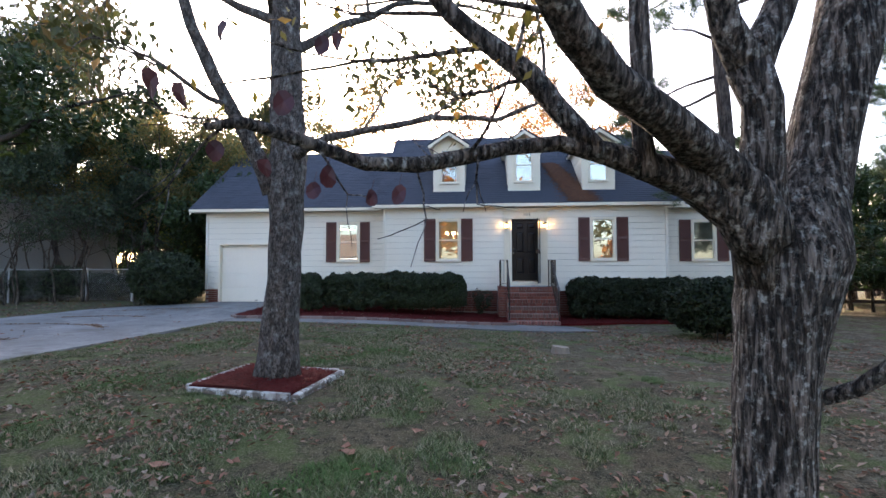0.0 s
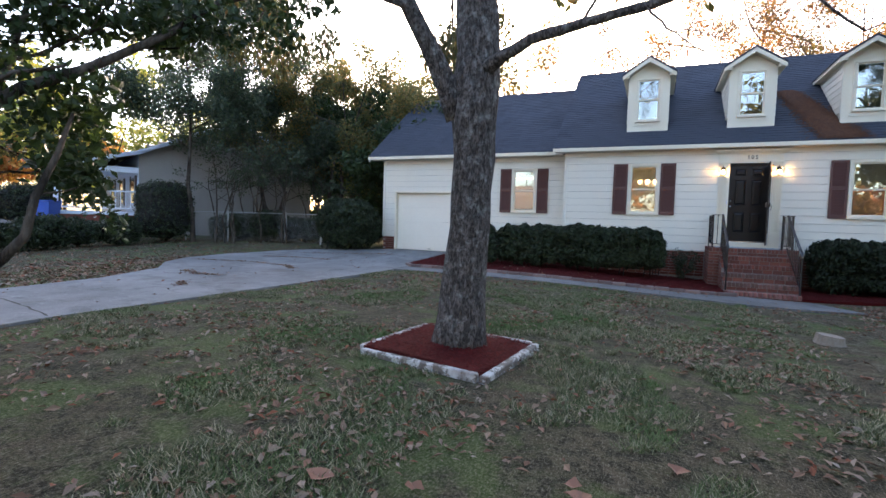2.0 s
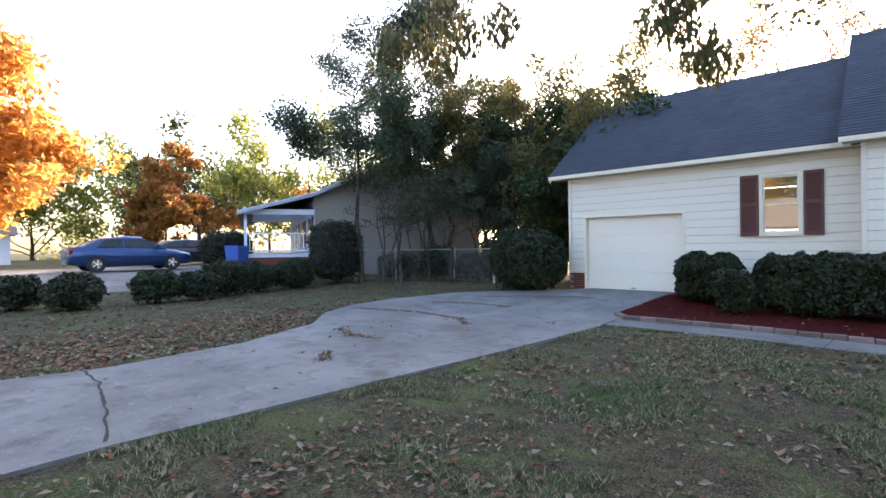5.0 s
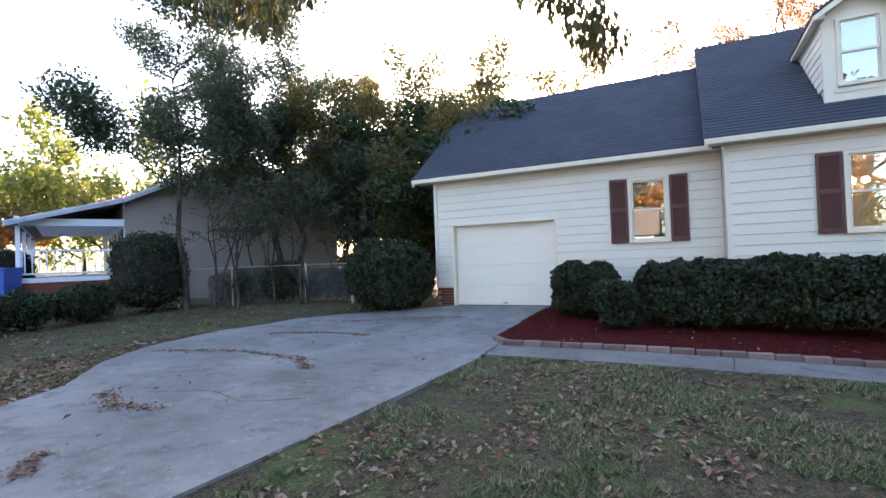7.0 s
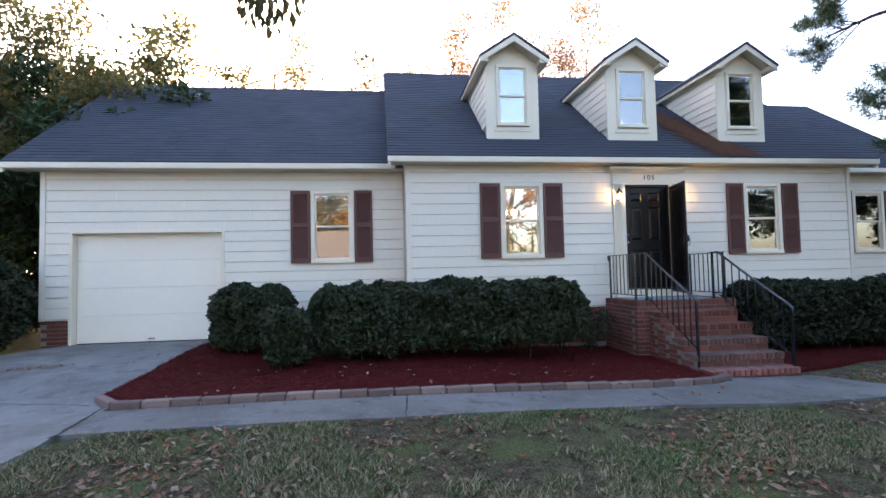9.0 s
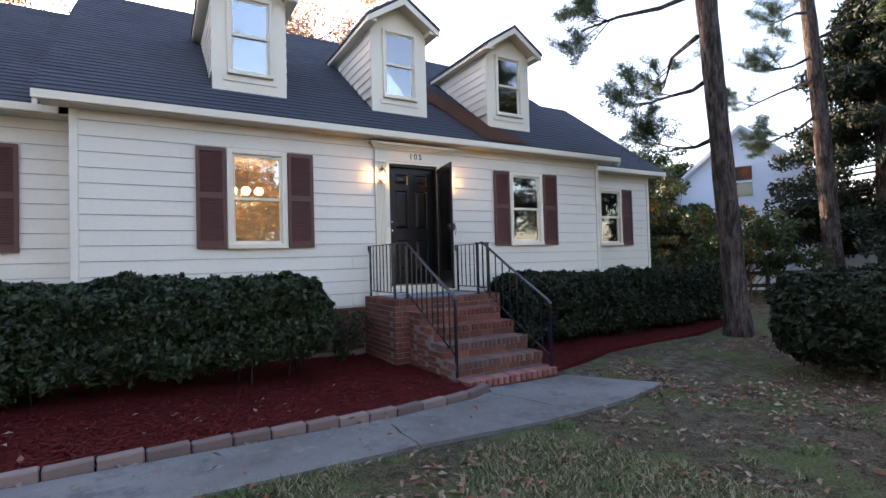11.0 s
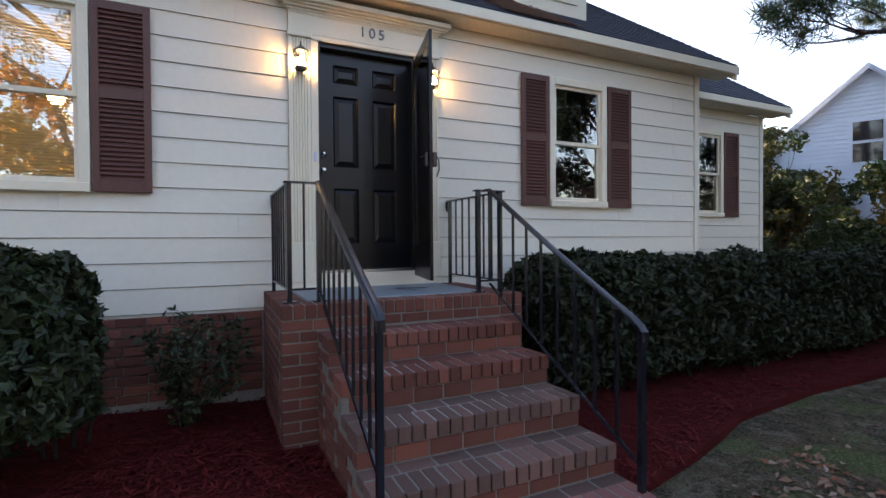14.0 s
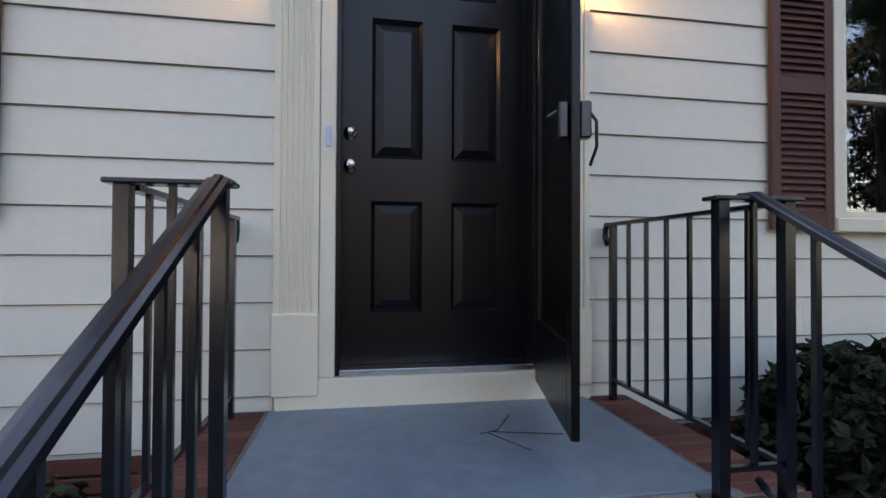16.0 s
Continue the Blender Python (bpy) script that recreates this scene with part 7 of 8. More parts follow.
def right_house():
    ox, oy, deg = 17.6, 3.6, 205
    place = lambda bm: oriented(bm, ox, oy, deg)
    h = thing("neighbour_house", "two-storey white-sided house with a steep gable behind the pines", "house", (ox, oy, 0.1))
    ze, zr, half, L = 4.5, 6.9, 2.7, 9.0
    w = bmesh.new()
    prof = [(-half, 0.0), (half, 0.0), (half, ze), (0, zr - 0.12), (-half, ze)]
    a = [w.verts.new((0, p, q)) for p, q in prof]
    b = [w.verts.new((-L, p, q)) for p, q in prof]
    w.faces.new(a)
    w.faces.new(b[::-1])
    for i in range(5):
        w.faces.new((a[i], b[i], b[(i + 1) % 5], a[(i + 1) % 5]))
    bmesh.ops.recalc_face_normals(w, faces=w.faces)
    part("wall", place(w), WHITE, h, "white lapped siding")
    lap(h, place, -half, half, 0.5, zr - 0.2, 0.14, 0.0, WHITE, top=lambda z: (-half, half) if z < ze else (-half * (zr - z) / (zr - ze), half * (zr - z) / (zr - ze)))
    wing = bx(-L + 1, -0.5, half + 0.002, half + 5.0, 0.0, 2.75)
    part("wing_wall", place(wing), WHITE, h, "white lapped wing")
    zz = 0.4
    while zz < 2.7:
        bm = bmesh.new()
        vs = [bm.verts.new(v) for v in ((-0.478, half + 0.01, zz), (-0.478, half + 5.0, zz), (-0.496, half + 5.0, zz + 0.14), (-0.496, half + 0.01, zz + 0.14))]
        bm.faces.new(vs)
        part("siding_board", place(bm), WHITE, h)
        zz += 0.14
    for y in (half + 0.08, half + 2.4, half + 4.95):
        part("corner_board", place(bx(-0.49, -0.46, y - 0.08, y + 0.08, 0.0, 2.75)), WHITE, h)
    part("wing_roof", place(bx(-L + 1, -0.3, half + 0.01, half + 5.2, 2.76, 2.9)), ROOF2, h, "grey shingle wing roof")
    for s in (-1, 1):
        r = bmesh.new()
        q = [(0.3, 0, zr), (0.3, s * (half + 0.35), ze - 0.31), (-L, s * (half + 0.35), ze - 0.31), (-L, 0, zr)]
        r.faces.new([r.verts.new(p) for p in q])
        bmesh.ops.solidify(r, geom=r.faces[:], thickness=0.12)
        part("roof", place(r), ROOF2, h, "grey shingle roof")
        fb = bmesh.new()
        v = [fb.verts.new(p) for p in ((0.33, 0, zr + 0.02), (0.33, s * (half + 0.35), ze - 0.29), (0.33, s * (half + 0.35), ze - 0.47), (0.33, 0, zr - 0.17))]
        fb.faces.new(v)
        bmesh.ops.solidify(fb, geom=fb.faces[:], thickness=0.04)
        part("rake_board", place(fb), WHITE, h, "white rake board")
    part("window", place(bx(0.0, 0.05, -0.45, 0.45, 3.85, 5.25)), WHITE, h, "white window frame")
    for z in (3.93, 4.60):
        part("pane", place(bx(0.051, 0.06, -0.36, 0.36, z, z + 0.58)), DARKGLASS, h, "dark pane")
    for z in (0.9, 1.6):
        part("window", place(bx(0.0, 0.04, -2.0, -1.2, z, z + 0.6)), DARKGLASS, h, "dark lower window")


right_house()

# dark board fence in the side yard
rf = thing("rail_fence", "dark weathered board fence at the edge of the side yard", "fence", (12.5, 3.6, 0.0))
FW = simple("dark_fence_wood", (0.02, 0.016, 0.014), (0.05, 0.04, 0.033), 8, 0.9)
for i in range(7):
    t = i / 6
    x, y = 9.2 + 7.5 * t, 6.2 - 5.4 * t
    part("post", bx(x - 0.05, x + 0.05, y - 0.05, y + 0.05, -0.1, 1.35), FW, rf)
    if i < 6:
        for z in (0.35, 0.8, 1.2):
            bm = bx(-0.72, 0.72, -0.015, 0.015, z, z + 0.13)
            bmesh.ops.transform(bm, matrix=Matrix.Translation((x + 0.625, y - 0.45, 0)) @ Matrix.Rotation(math.atan2(-5.4, 7.5), 4, "Z"), verts=bm.verts)
            part("rail", bm, FW, rf)

# chain-link fence
GALV = simple("galvanised_steel", (0.35, 0.36, 0.36), (0.45, 0.46, 0.46), 12, 0.45, metal=0.6, bumps=0.1)
cf = thing("chain_link_fence", "grey galvanised chain-link fence with pipe posts between the yards", "fence", (-16.5, 0.6, 0.4))
FP = [(-13.0, 1.2), (-14.3, 1.25), (-16.1, 1.2), (-18.2, 0.1), (-19.6, -0.8)]
for i, (x, y) in enumerate(FP):
    z = ground(x, y)
    part("post", tube(bmesh.new(), [(x, y, z - 0.1), (x, y, z + 1.28)], 0.045 if i in (1, 2) else 0.03, 8), GALV, cf)
for (xa, ya), (xb, yb) in zip(FP, FP[1:]):
    za, zb = ground(xa, ya), ground(xb, yb)
    part("top_rail", tube(bmesh.new(), [(xa, ya, za + 1.22), (xb, yb, zb + 1.22)], 0.02, 6), GALV, cf)
    L = math.hypot(xb - xa, yb - ya)
    wires = bmesh.new()
    n = int(L / 0.09)
    for s in (-1, 1):
        for k in range(-13, n + 1):
            u0, u1 = max(0, k) / n, min(n, k + 13) / n
            if u1 <= u0:
                continue
            f = lambda u, kk=k: (0.04 + (u * n - kk) / 13 * 1.16) if s > 0 else (1.20 - (u * n - kk) / 13 * 1.16)
            A = Vector((xa + (xb - xa) * u0, ya + (yb - ya) * u0, za + f(u0)))
            B = Vector((xa + (xb - xa) * u1, ya + (yb - ya) * u1, za + f(u1)))
            tube(wires, [A, B], 0.003, 3, cap=False)
    tagged(part("mesh", wires, GALV, cf), kind="stuff")

# blue refuse bin
bn = thing("refuse_bin", "blue plastic wheeled refuse bin by the porch", "bin", (-24.1, -3.5, 0.85))
BLUEP = simple("blue_plastic", (0.02, 0.08, 0.38), (0.03, 0.11, 0.46), 5, 0.4)
b = bmesh.new()
vs = [b.verts.new((v[0], v[1], v[2] + 0.5)) for v in ((-.26, -.3, .45), (.26, -.3, .45), (.26, .3, .45), (-.26, .3, .45), (-.32, -.37, 1.35), (.32, -.37, 1.35), (.32, .37, 1.35), (-.32, .37, 1.35))]
for f in ((0, 3, 2, 1), (4, 5, 6, 7), (0, 1, 5, 4), (1, 2, 6, 5), (2, 3, 7, 6), (3, 0, 4, 7)):
    b.faces.new([vs[i] for i in f])
part("body", oriented(b, -24.1, -3.5, 30), BLUEP, bn)
part("lid", oriented(bx(-.35, .35, -.41, .40, 1.852, 1.92, 0.03), -24.1, -3.5, 30), BLUEP, bn)
for s in (-1, 1):
    part("wheel", oriented(tube(bmesh.new(), [(s * .25, .34, .94), (s * .31, .34, .94)], 0.12, 12), -24.1, -3.5, 30), IRON, bn)


# parked cars
def car(x, y, deg, paint, label, group="", z0=0.33):
    c = thing("car", label, "car", (x, y, z0), group=group)
    M = Matrix.Translation((x, y, z0)) @ Matrix.Rotation(radians(deg), 4, "Z")

    def put(bm):
        bmesh.ops.transform(bm, matrix=M, verts=bm.verts)
        return bm

    # length along x, front at +x; sections across
    body = bmesh.new()
    secs = [(-2.28, 0.42, 0.80, 0.66), (-2.2, 0.30, 0.98, 0.78), (-1.75, 0.24, 1.03, 0.86), (-1.0, 0.20, 1.0, 0.89), (0, 0.20, 0.97, 0.90), (0.9, 0.20, 0.94, 0.89), (1.5, 0.22, 0.86, 0.87), (2.05, 0.26, 0.74, 0.80), (2.25, 0.34, 0.60, 0.66)]
    rings = []
    for px, lo, hi, w in secs:
        ring = [(px, -w * 0.93, lo), (px, -w, (lo + hi) * 0.5), (px, -w * 0.97, hi - 0.08), (px, -w * 0.82, hi), (px, w * 0.82, hi), (px, w * 0.97, hi - 0.08), (px, w, (lo + hi) * 0.5), (px, w * 0.93, lo)]
        rings.append([body.verts.new(p) for p in ring])
    for u, v in zip(rings, rings[1:]):
        for k in range(8):
            body.faces.new((u[k], u[(k + 1) % 8], v[(k + 1) % 8], v[k]))
    body.faces.new(rings[0])
    body.faces.new(rings[-1][::-1])
    bmesh.ops.recalc_face_normals(body, faces=body.faces)
    part("body", put(body), paint, c, smooth=True)
    cab = bmesh.new()
    secs = [(-1.85, 1.00, 0.78), (-1.15, 1.36, 0.66), (-0.3, 1.45, 0.64), (0.25, 1.42, 0.64), (1.15, 0.95, 0.78)]
    rings = []
    for px, hi, w in secs:
        rings.append([cab.verts.new(p) for p in ((px, -0.80, 0.93), (px, -w, hi - 0.05), (px, -w * 0.8, hi), (px, w * 0.8, hi), (px, w, hi - 0.05), (px, 0.80, 0.93))])
    for u, v in zip(rings, rings[1:]):
        for k in range(6):
            cab.faces.new((u[k], u[(k + 1) % 6], v[(k + 1) % 6], v[k]))
    cab.faces.new(rings[0])
    cab.faces.new(rings[-1][::-1])
    bmesh.ops.recalc_face_normals(cab, faces=cab.faces)
    part("cabin", put(cab), paint, c, smooth=False)
    for s in (-1, 1):
        for xa, xb, xc, xd in ((-1.35, -0.45, -1.05, -0.45), (-0.38, 0.95, -0.38, 0.32)):
            g = bmesh.new()
            y0, y1 = s * 0.812, s * 0.69
            vs = [g.verts.new(p) for p in ((xa, y0, 0.99), (xb, y0, 0.99), (xd, y1, 1.33), (xc, y1, 1.33))]
            g.faces.new(vs)
            bmesh.ops.solidify(g, geom=g.faces[:], thickness=0.01)
            part("side_window", put(g), DARKGLASS, c, "dark side window")
        part("mirror", put(bx(0.72, 0.88, s * 0.93 - 0.07, s * 0.93 + 0.07, 0.96, 1.08, 0.02)), paint, c)
        part("headlight", put(bx(1.86, 2.13, s * 0.66 - 0.10, s * 0.66 + 0.10, 0.60, 0.72, 0.02)), LAMPGLASS, c, "clear headlight")
        part("tail_light", put(bx(-2.26, -2.05, s * 0.70 - 0.08, s * 0.70 + 0.08, 0.72, 0.88, 0.02)), REDGLASS, c, "red tail light")
        for px in (-1.38, 1.36):
            wh = tube(bmesh.new(), [(px, s * 0.70, 0.32), (px, s * 0.90, 0.32)], 0.32, 20)
            wo = part("wheel", put(wh), TYRE, c, "black tyre")
            rm = bmesh.new()
            tube(rm, [(px, s * 0.87, 0.32), (px, s * 0.905, 0.32)], 0.19, 16)
            part("rim", put(rm), STEEL, wo, "silver spoked rim")
            for k in range(5):
                a = k * 2 * math.pi / 5
                sp = tube(bmesh.new(), [(px, s * 0.91, 0.32), (px + 0.17 * math.cos(a), s * 0.91, 0.32 + 0.17 * math.sin(a))], 0.02, 5)
                part("spoke", put(sp), TRIM, wo)
    for xa, xb, za, zb in ((1.12, 0.30, 0.975, 1.40), (-1.80, -1.18, 1.03, 1.345)):
        g = bmesh.new()
        vs = [g.verts.new(p) for p in ((xa + 0.02, -0.68, za), (xa + 0.02, 0.68, za), (xb + 0.02, 0.55, zb), (xb + 0.02, -0.55, zb))]
        g.faces.new(vs)
        bmesh.ops.solidify(g, geom=g.faces[:], thickness=0.012)
        part("windscreen", put(g), DARKGLASS, c, "dark windscreen")
    return c


def plain(name, col, rough, metal=0.0, spec=0.5):
    m, n, l, p = shader(name, rough, metal, spec)
    p.inputs["Base Color"].default_value = (*col, 1)
    p.inputs["Coat Weight"].default_value = 0.5
    return m


BLUECAR, DARKCAR, PALECAR = plain("blue_car_paint", (0.02, 0.055, 0.16), 0.3, 0.5), plain("dark_car_paint", (0.02, 0.018, 0.02), 0.3, 0.3), plain("silver_car_paint", (0.5, 0.52, 0.55), 0.3, 0.5)
LAMPGLASS, REDGLASS, TYRE = plain("lamp_glass", (0.7, 0.72, 0.75), 0.1), plain("red_lamp", (0.25, 0.01, 0.01), 0.15), plain("tyre_rubber", (0.02, 0.02, 0.02), 0.85)
car(-27.9, -6.4, 90, BLUECAR, "dark blue four-door saloon parked on the neighbour's concrete drive", z0=0.93)
car(-32.5, -2.4, 90, DARKCAR, "dark car parked beyond the hedge", z0=0.93)
car(-47.0, -14.0, 100, PALECAR, "silver car parked far down the street", z0=0.93)
lay("neighbour_drive", [(-22.6, -16.0), (-22.4, -10.0), (-22.6, -4.6), (-33.0, -1.0), (-34.0, -8.0), (-40.0, -30.0), (-26.0, -30.0)], 0.015, CONCRETE, 1.5, 0.1, "pale concrete drive of the neighbour", "driveway")

dh = thing("distant_house", "low pale house far down the street", "house", (-52, -14, 0.3))
part("wall", bx(-56, -50, -20, -8, 0.2, 3.0), WHITE, dh)
rfm = bmesh.new()
v = [rfm.verts.new(p) for p in ((-56.4, -20.4, 3.0), (-49.6, -20.4, 3.0), (-53, -20.4, 4.8), (-56.4, -7.6, 3.0), (-49.6, -7.6, 3.0), (-53, -7.6, 4.8))]
for f in ((0, 1, 2), (5, 4, 3), (0, 2, 5, 3), (1, 4, 5, 2), (0, 3, 4, 1)):
    rfm.faces.new([v[i] for i in f])
part("roof", rfm, ROOF2, dh)
for y in (-18, -14, -10):
    part("window", bx(-49.98, -49.9, y - 0.6, y + 0.6, 1.2, 2.3), DARKGLASS, dh)
# across the street, seen in the panes
ah = thing("street_house", "white gabled house across the street", "house", (-14, -42, 0.3))
part("wall", bx(-20, -8, -44, -38, 0.2, 3.2), WHITE, ah)
rfm = bmesh.new()
v = [rfm.verts.new(p) for p in ((-20.5, -44.5, 3.2), (-20.5, -37.5, 3.2), (-20.5, -41, 6.0), (-7.5, -44.5, 3.2), (-7.5, -37.5, 3.2), (-7.5, -41, 6.0))]
for f in ((0, 2, 1), (3, 4, 5), (0, 3, 5, 2), (1, 2, 5, 4), (0, 1, 4, 3)):
    rfm.faces.new([v[i] for i in f])
part("roof", rfm, ROOF2, ah)
for x in (-18, -14.5, -11):
    part("window", bx(x - 0.5, x + 0.5, -37.98, -37.9, 1.2, 2.4), DARKGLASS, ah)
ASPHALT = simple("asphalt", (0.045, 0.045, 0.047), (0.07, 0.07, 0.072), 4, 0.9, bumps=0.4)
part("street", bx(-90, 90, -34.0, -27.0, 0.0, 0.335), ASPHALT, None, "worn asphalt street", "road", kind="structure")


# ---- lawn detail: tufts, fallen leaves, cracks, chips ----
AVOID = (DRIVE, WALK, BED_LEFT, BED_RIGHT)


def free_spot(x, y):
    return not any(inside(q, x, y) for q in AVOID) and not inside(BOX, x, y) and not (x > -0.5 and x < 1.4 and y > -2.8)


def strip_lines(name, pts, w, lift, mat, label, cat="crack"):
    bm = bmesh.new()
    pl = []
    g = random.Random(len(name) + int(pts[0][0] * 10))
    for (xa, ya), (xb, yb) in zip(pts, pts[1:]):
        n = max(1, int(math.hypot(xb - xa, yb - ya) / 0.12))
        for k in range(n):
            t = k / n
            pl.append((xa + (xb - xa) * t + g.uniform(-.02, .02), ya + (yb - ya) * t + g.uniform(-.02, .02)))
    pl.append(pts[-1])
    prev = None
    for i, (x, y) in enumerate(pl):
        a, b = pl[max(0, i - 1)], pl[min(len(pl) - 1, i + 1)]
        d = Vector((b[0] - a[0], b[1] - a[1], 0)).normalized()
        s = Vector((-d.y, d.x, 0)) * w * g.uniform(0.3, 1.0)
        z = ground(x, y) + lift
        cur = (bm.verts.new((x + s.x, y + s.y, z)), bm.verts.new((x - s.x, y - s.y, z)))
        if prev:
            bm.faces.new((prev[0], prev[1], cur[1], cur[0]))
        prev = cur
    return part(name, bm, mat, None, label, cat, kind="structure")


strip_lines("crack", [(-11.25, -11.35), (-10.2, -11.35), (-9.3, -11.5), (-8.2, -11.75)], 0.018, 0.024, CRACK, "dark crack across the driveway", "crack")
strip_lines("crack", [(-13.2, -5.6), (-11.6, -5.2), (-10.2, -5.4), (-9.6, -5.9)], 0.03, 0.024, CRACK, "dirt-filled crack in the driveway", "crack")
strip_lines("crack", [(-12.7, -3.6), (-11.6, -3.2), (-10.5, -3.3)], 0.03, 0.024, CRACK, "dirt-filled crack in the driveway", "crack")
strip_lines("crack", [(-10.6, -7.4), (-9.9, -7.1), (-9.2, -7.3), (-8.7, -7.0)], 0.012, 0.024, CRACK, "thin crack in the driveway", "crack")
strip_lines("crack", [(-8.0, -3.3), (-9.5, -2.9), (-12.0, -2.6)], 0.012, 0.024, CRACK, "joint across the driveway", "crack")
strip_lines("crack", [(-7.72, -4.4), (-7.80, -3.45)], 0.03, 0.024, CRACK, "dirt-filled joint between walk and driveway", "crack")
for x in (-4.6, -1.6):
    strip_lines("crack", [(x, -4.30 + (0.2 if x > -2 else 0)), (x + 0.03, -3.42)], 0.012, 0.024, CRACK, "joint in the walk", "crack")
strip_lines("crack", [(-0.1, -2.9), (0.3, -3.95)], 0.008, 0.024, CRACK, "joint in the walk", "crack")


def grass_tufts():
    g = np.random.default_rng(77)
    P = []
    while len(P) < 110000:
        x, y = g.uniform(-13.5, 5.5, 4000), g.uniform(-16.4, -4.0, 4000)
        keep = g.random(4000) < np.clip(1.25 - (np.abs(x + 3.5) / 11) ** 1.5, 0.1, 1)
        for a, b in zip(x[keep], y[keep]):
            n = noise.noise(Vector((a * 0.9, b * 0.9, 3.3)))
            if n + 0.5 * noise.noise(Vector((a * 3.1, b * 3.1, 8.3))) > 0.06 + (0.4 if a > 0 else 0) and free_spot(a, b):
                P.append((a, b))
    P = np.array(P[:110000])
    k = 3
    n = len(P) * k
    base = np.repeat(P, k, 0) + g.normal(size=(n, 2)) * 0.02
    z = np.array([ground(a, b) for a, b in P]).repeat(k)
    h = g.uniform(0.015, 0.055, n)
    a = g.uniform(0, 6.283, n)
    lean = g.uniform(0.6, 1.9, n) * h
    b0 = np.stack([base[:, 0], base[:, 1], z - 0.004], 1)
    side = np.stack([-np.sin(a), np.cos(a), 0 * a], 1) * 0.0036
    tip = b0 + np.stack([np.cos(a) * lean, np.sin(a) * lean, h], 1)
    q = np.stack([b0 - side, b0 + side, tip], 1).reshape(-1, 3)
    raw("grass", q, np.arange(n * 3).reshape(-1, 3), GRASS, None, "short sparse dormant grass blades, straw and green", "grass", kind="stuff")


def grass_material():
    m, n, l, p = shader("grass_blade", 0.7, spec=0.2)
    c = ramp(n, l, n.new("ShaderNodeNewGeometry").outputs["Random Per Island"], [(0.1, (0.035, 0.06, 0.014)), (0.45, (0.085, 0.10, 0.034)), (0.7, (0.18, 0.155, 0.085)), (0.95, (0.36, 0.31, 0.20))])
    gcol = mix(n, l, ramp(n, l, tex_noise(n, l, 0.8, 4), [(0.5, (0, 0, 0)), (0.65, (0.8,) * 3)]), c, (0.055, 0.115, 0.022))
    l.new(gcol, p.inputs["Base Color"])
    return m


GRASS = grass_material()
grass_tufts()
DRYLEAF = leafy("dry_leaf_litter", [(0.10, 0.055, 0.03), (0.20, 0.13, 0.08), (0.30, 0.24, 0.17), (0.16, 0.09, 0.05), (0.36, 0.31, 0.24), (0.22, 0.07, 0.03)], 0.8, 0.05)


def litter(name, spots, size, mat, label, seed, lift=0.012):
    g = np.random.default_rng(seed)
    n = len(spots)
    P = np.array([(x, y, ground(x, y) + lift + g.uniform(0, 0.012)) for x, y in spots])
    nn = np.stack([g.normal(0, 0.35, n), g.normal(0, 0.35, n), np.ones(n)], 1)
    nn /= np.linalg.norm(nn, axis=1)[:, None]
    t = np.cross(nn, g.normal(size=(n, 3)))
    t /= np.linalg.norm(t, axis=1)[:, None]
    b = np.cross(nn, t)
    s = size * g.uniform(0.5, 1.5, n)[:, None]
    q = np.stack([P - t * s, P - t * s * 0.2 + b * s * 0.5 + nn * s * 0.25, P + t * s, P - t * s * 0.1 - b * s * 0.5 + nn * s * 0.25], 1).reshape(-1, 3)
    raw(name, q, np.arange(n * 4).reshape(-1, 4), mat, None, label, "leaf litter", kind="stuff")


g_ = random.Random(5)
spots = []
while len(spots) < 20000:
    x, y = g_.uniform(-13, 7), g_.uniform(-16.4, -2.5)
    if free_spot(x, y) and noise.noise(Vector((x * 0.7, y * 0.7, 9))) + 0.6 * noise.noise(Vector((x * 2.6, y * 2.6, 4))) > g_.uniform(-0.25, 0.4):
        spots.append((x, y))
litter("fallen_leaves", spots, 0.031, DRYLEAF, "dry brown and tan leaves fallen on the lawn", 1)
spots = [(g_.gauss(-12.3, 1.2), g_.uniform(-13, -4)) for _ in range(5200)]
spots = [s for s in spots if free_spot(*s)]
litter("leaf_drift", spots, 0.045, DRYLEAF, "drift of dry leaves along the driveway's far edge", 2)
spots = [(g_.uniform(-22, -12), g_.uniform(-14, 0)) for _ in range(3500)]
litter("fallen_leaves", [s for s in spots if free_spot(*s)], 0.04, DRYLEAF, "dry leaves fallen on the neighbour's lawn", 3)
spots = [(g_.uniform(-11, -8), g_.uniform(-12, 0)) for _ in range(60)] + [(g_.uniform(-7.5, -0.5), g_.uniform(-3.9, -1.9)) for _ in range(110)] + [(g_.uniform(-7.6, 1.5), g_.uniform(-4.2, -3.5)) for _ in range(30)]
debris = []
for pts in (((-13.2, -5.6), (-11.6, -5.2), (-10.2, -5.4), (-9.6, -5.9)), ((-12.7, -3.6), (-11.6, -3.2), (-10.5, -3.3)), ((-11.1, -7.6), (-10.4, -7.9), (-9.8, -7.8)), ((-9.6, -8.9), (-9.2, -9.2)), ((-12.4, -2.2), (-10.8, -1.6), (-9.4, -1.2))):
    for (xa, ya), (xb, yb) in zip(pts, pts[1:]):
        for k in range(150):
            u = g_.random()
            debris.append((xa + (xb - xa) * u + g_.gauss(0, 0.05), ya + (yb - ya) * u + g_.gauss(0, 0.07)))
litter("driveway_debris", debris, 0.022, DRYLEAF, "dry leaf crumbs and needles gathered along the driveway cracks", 6, 0.026)
litter("stray_leaves", spots, 0.03, DRYLEAF, "stray dry leaves on concrete and mulch", 4, 0.075)
lit = []
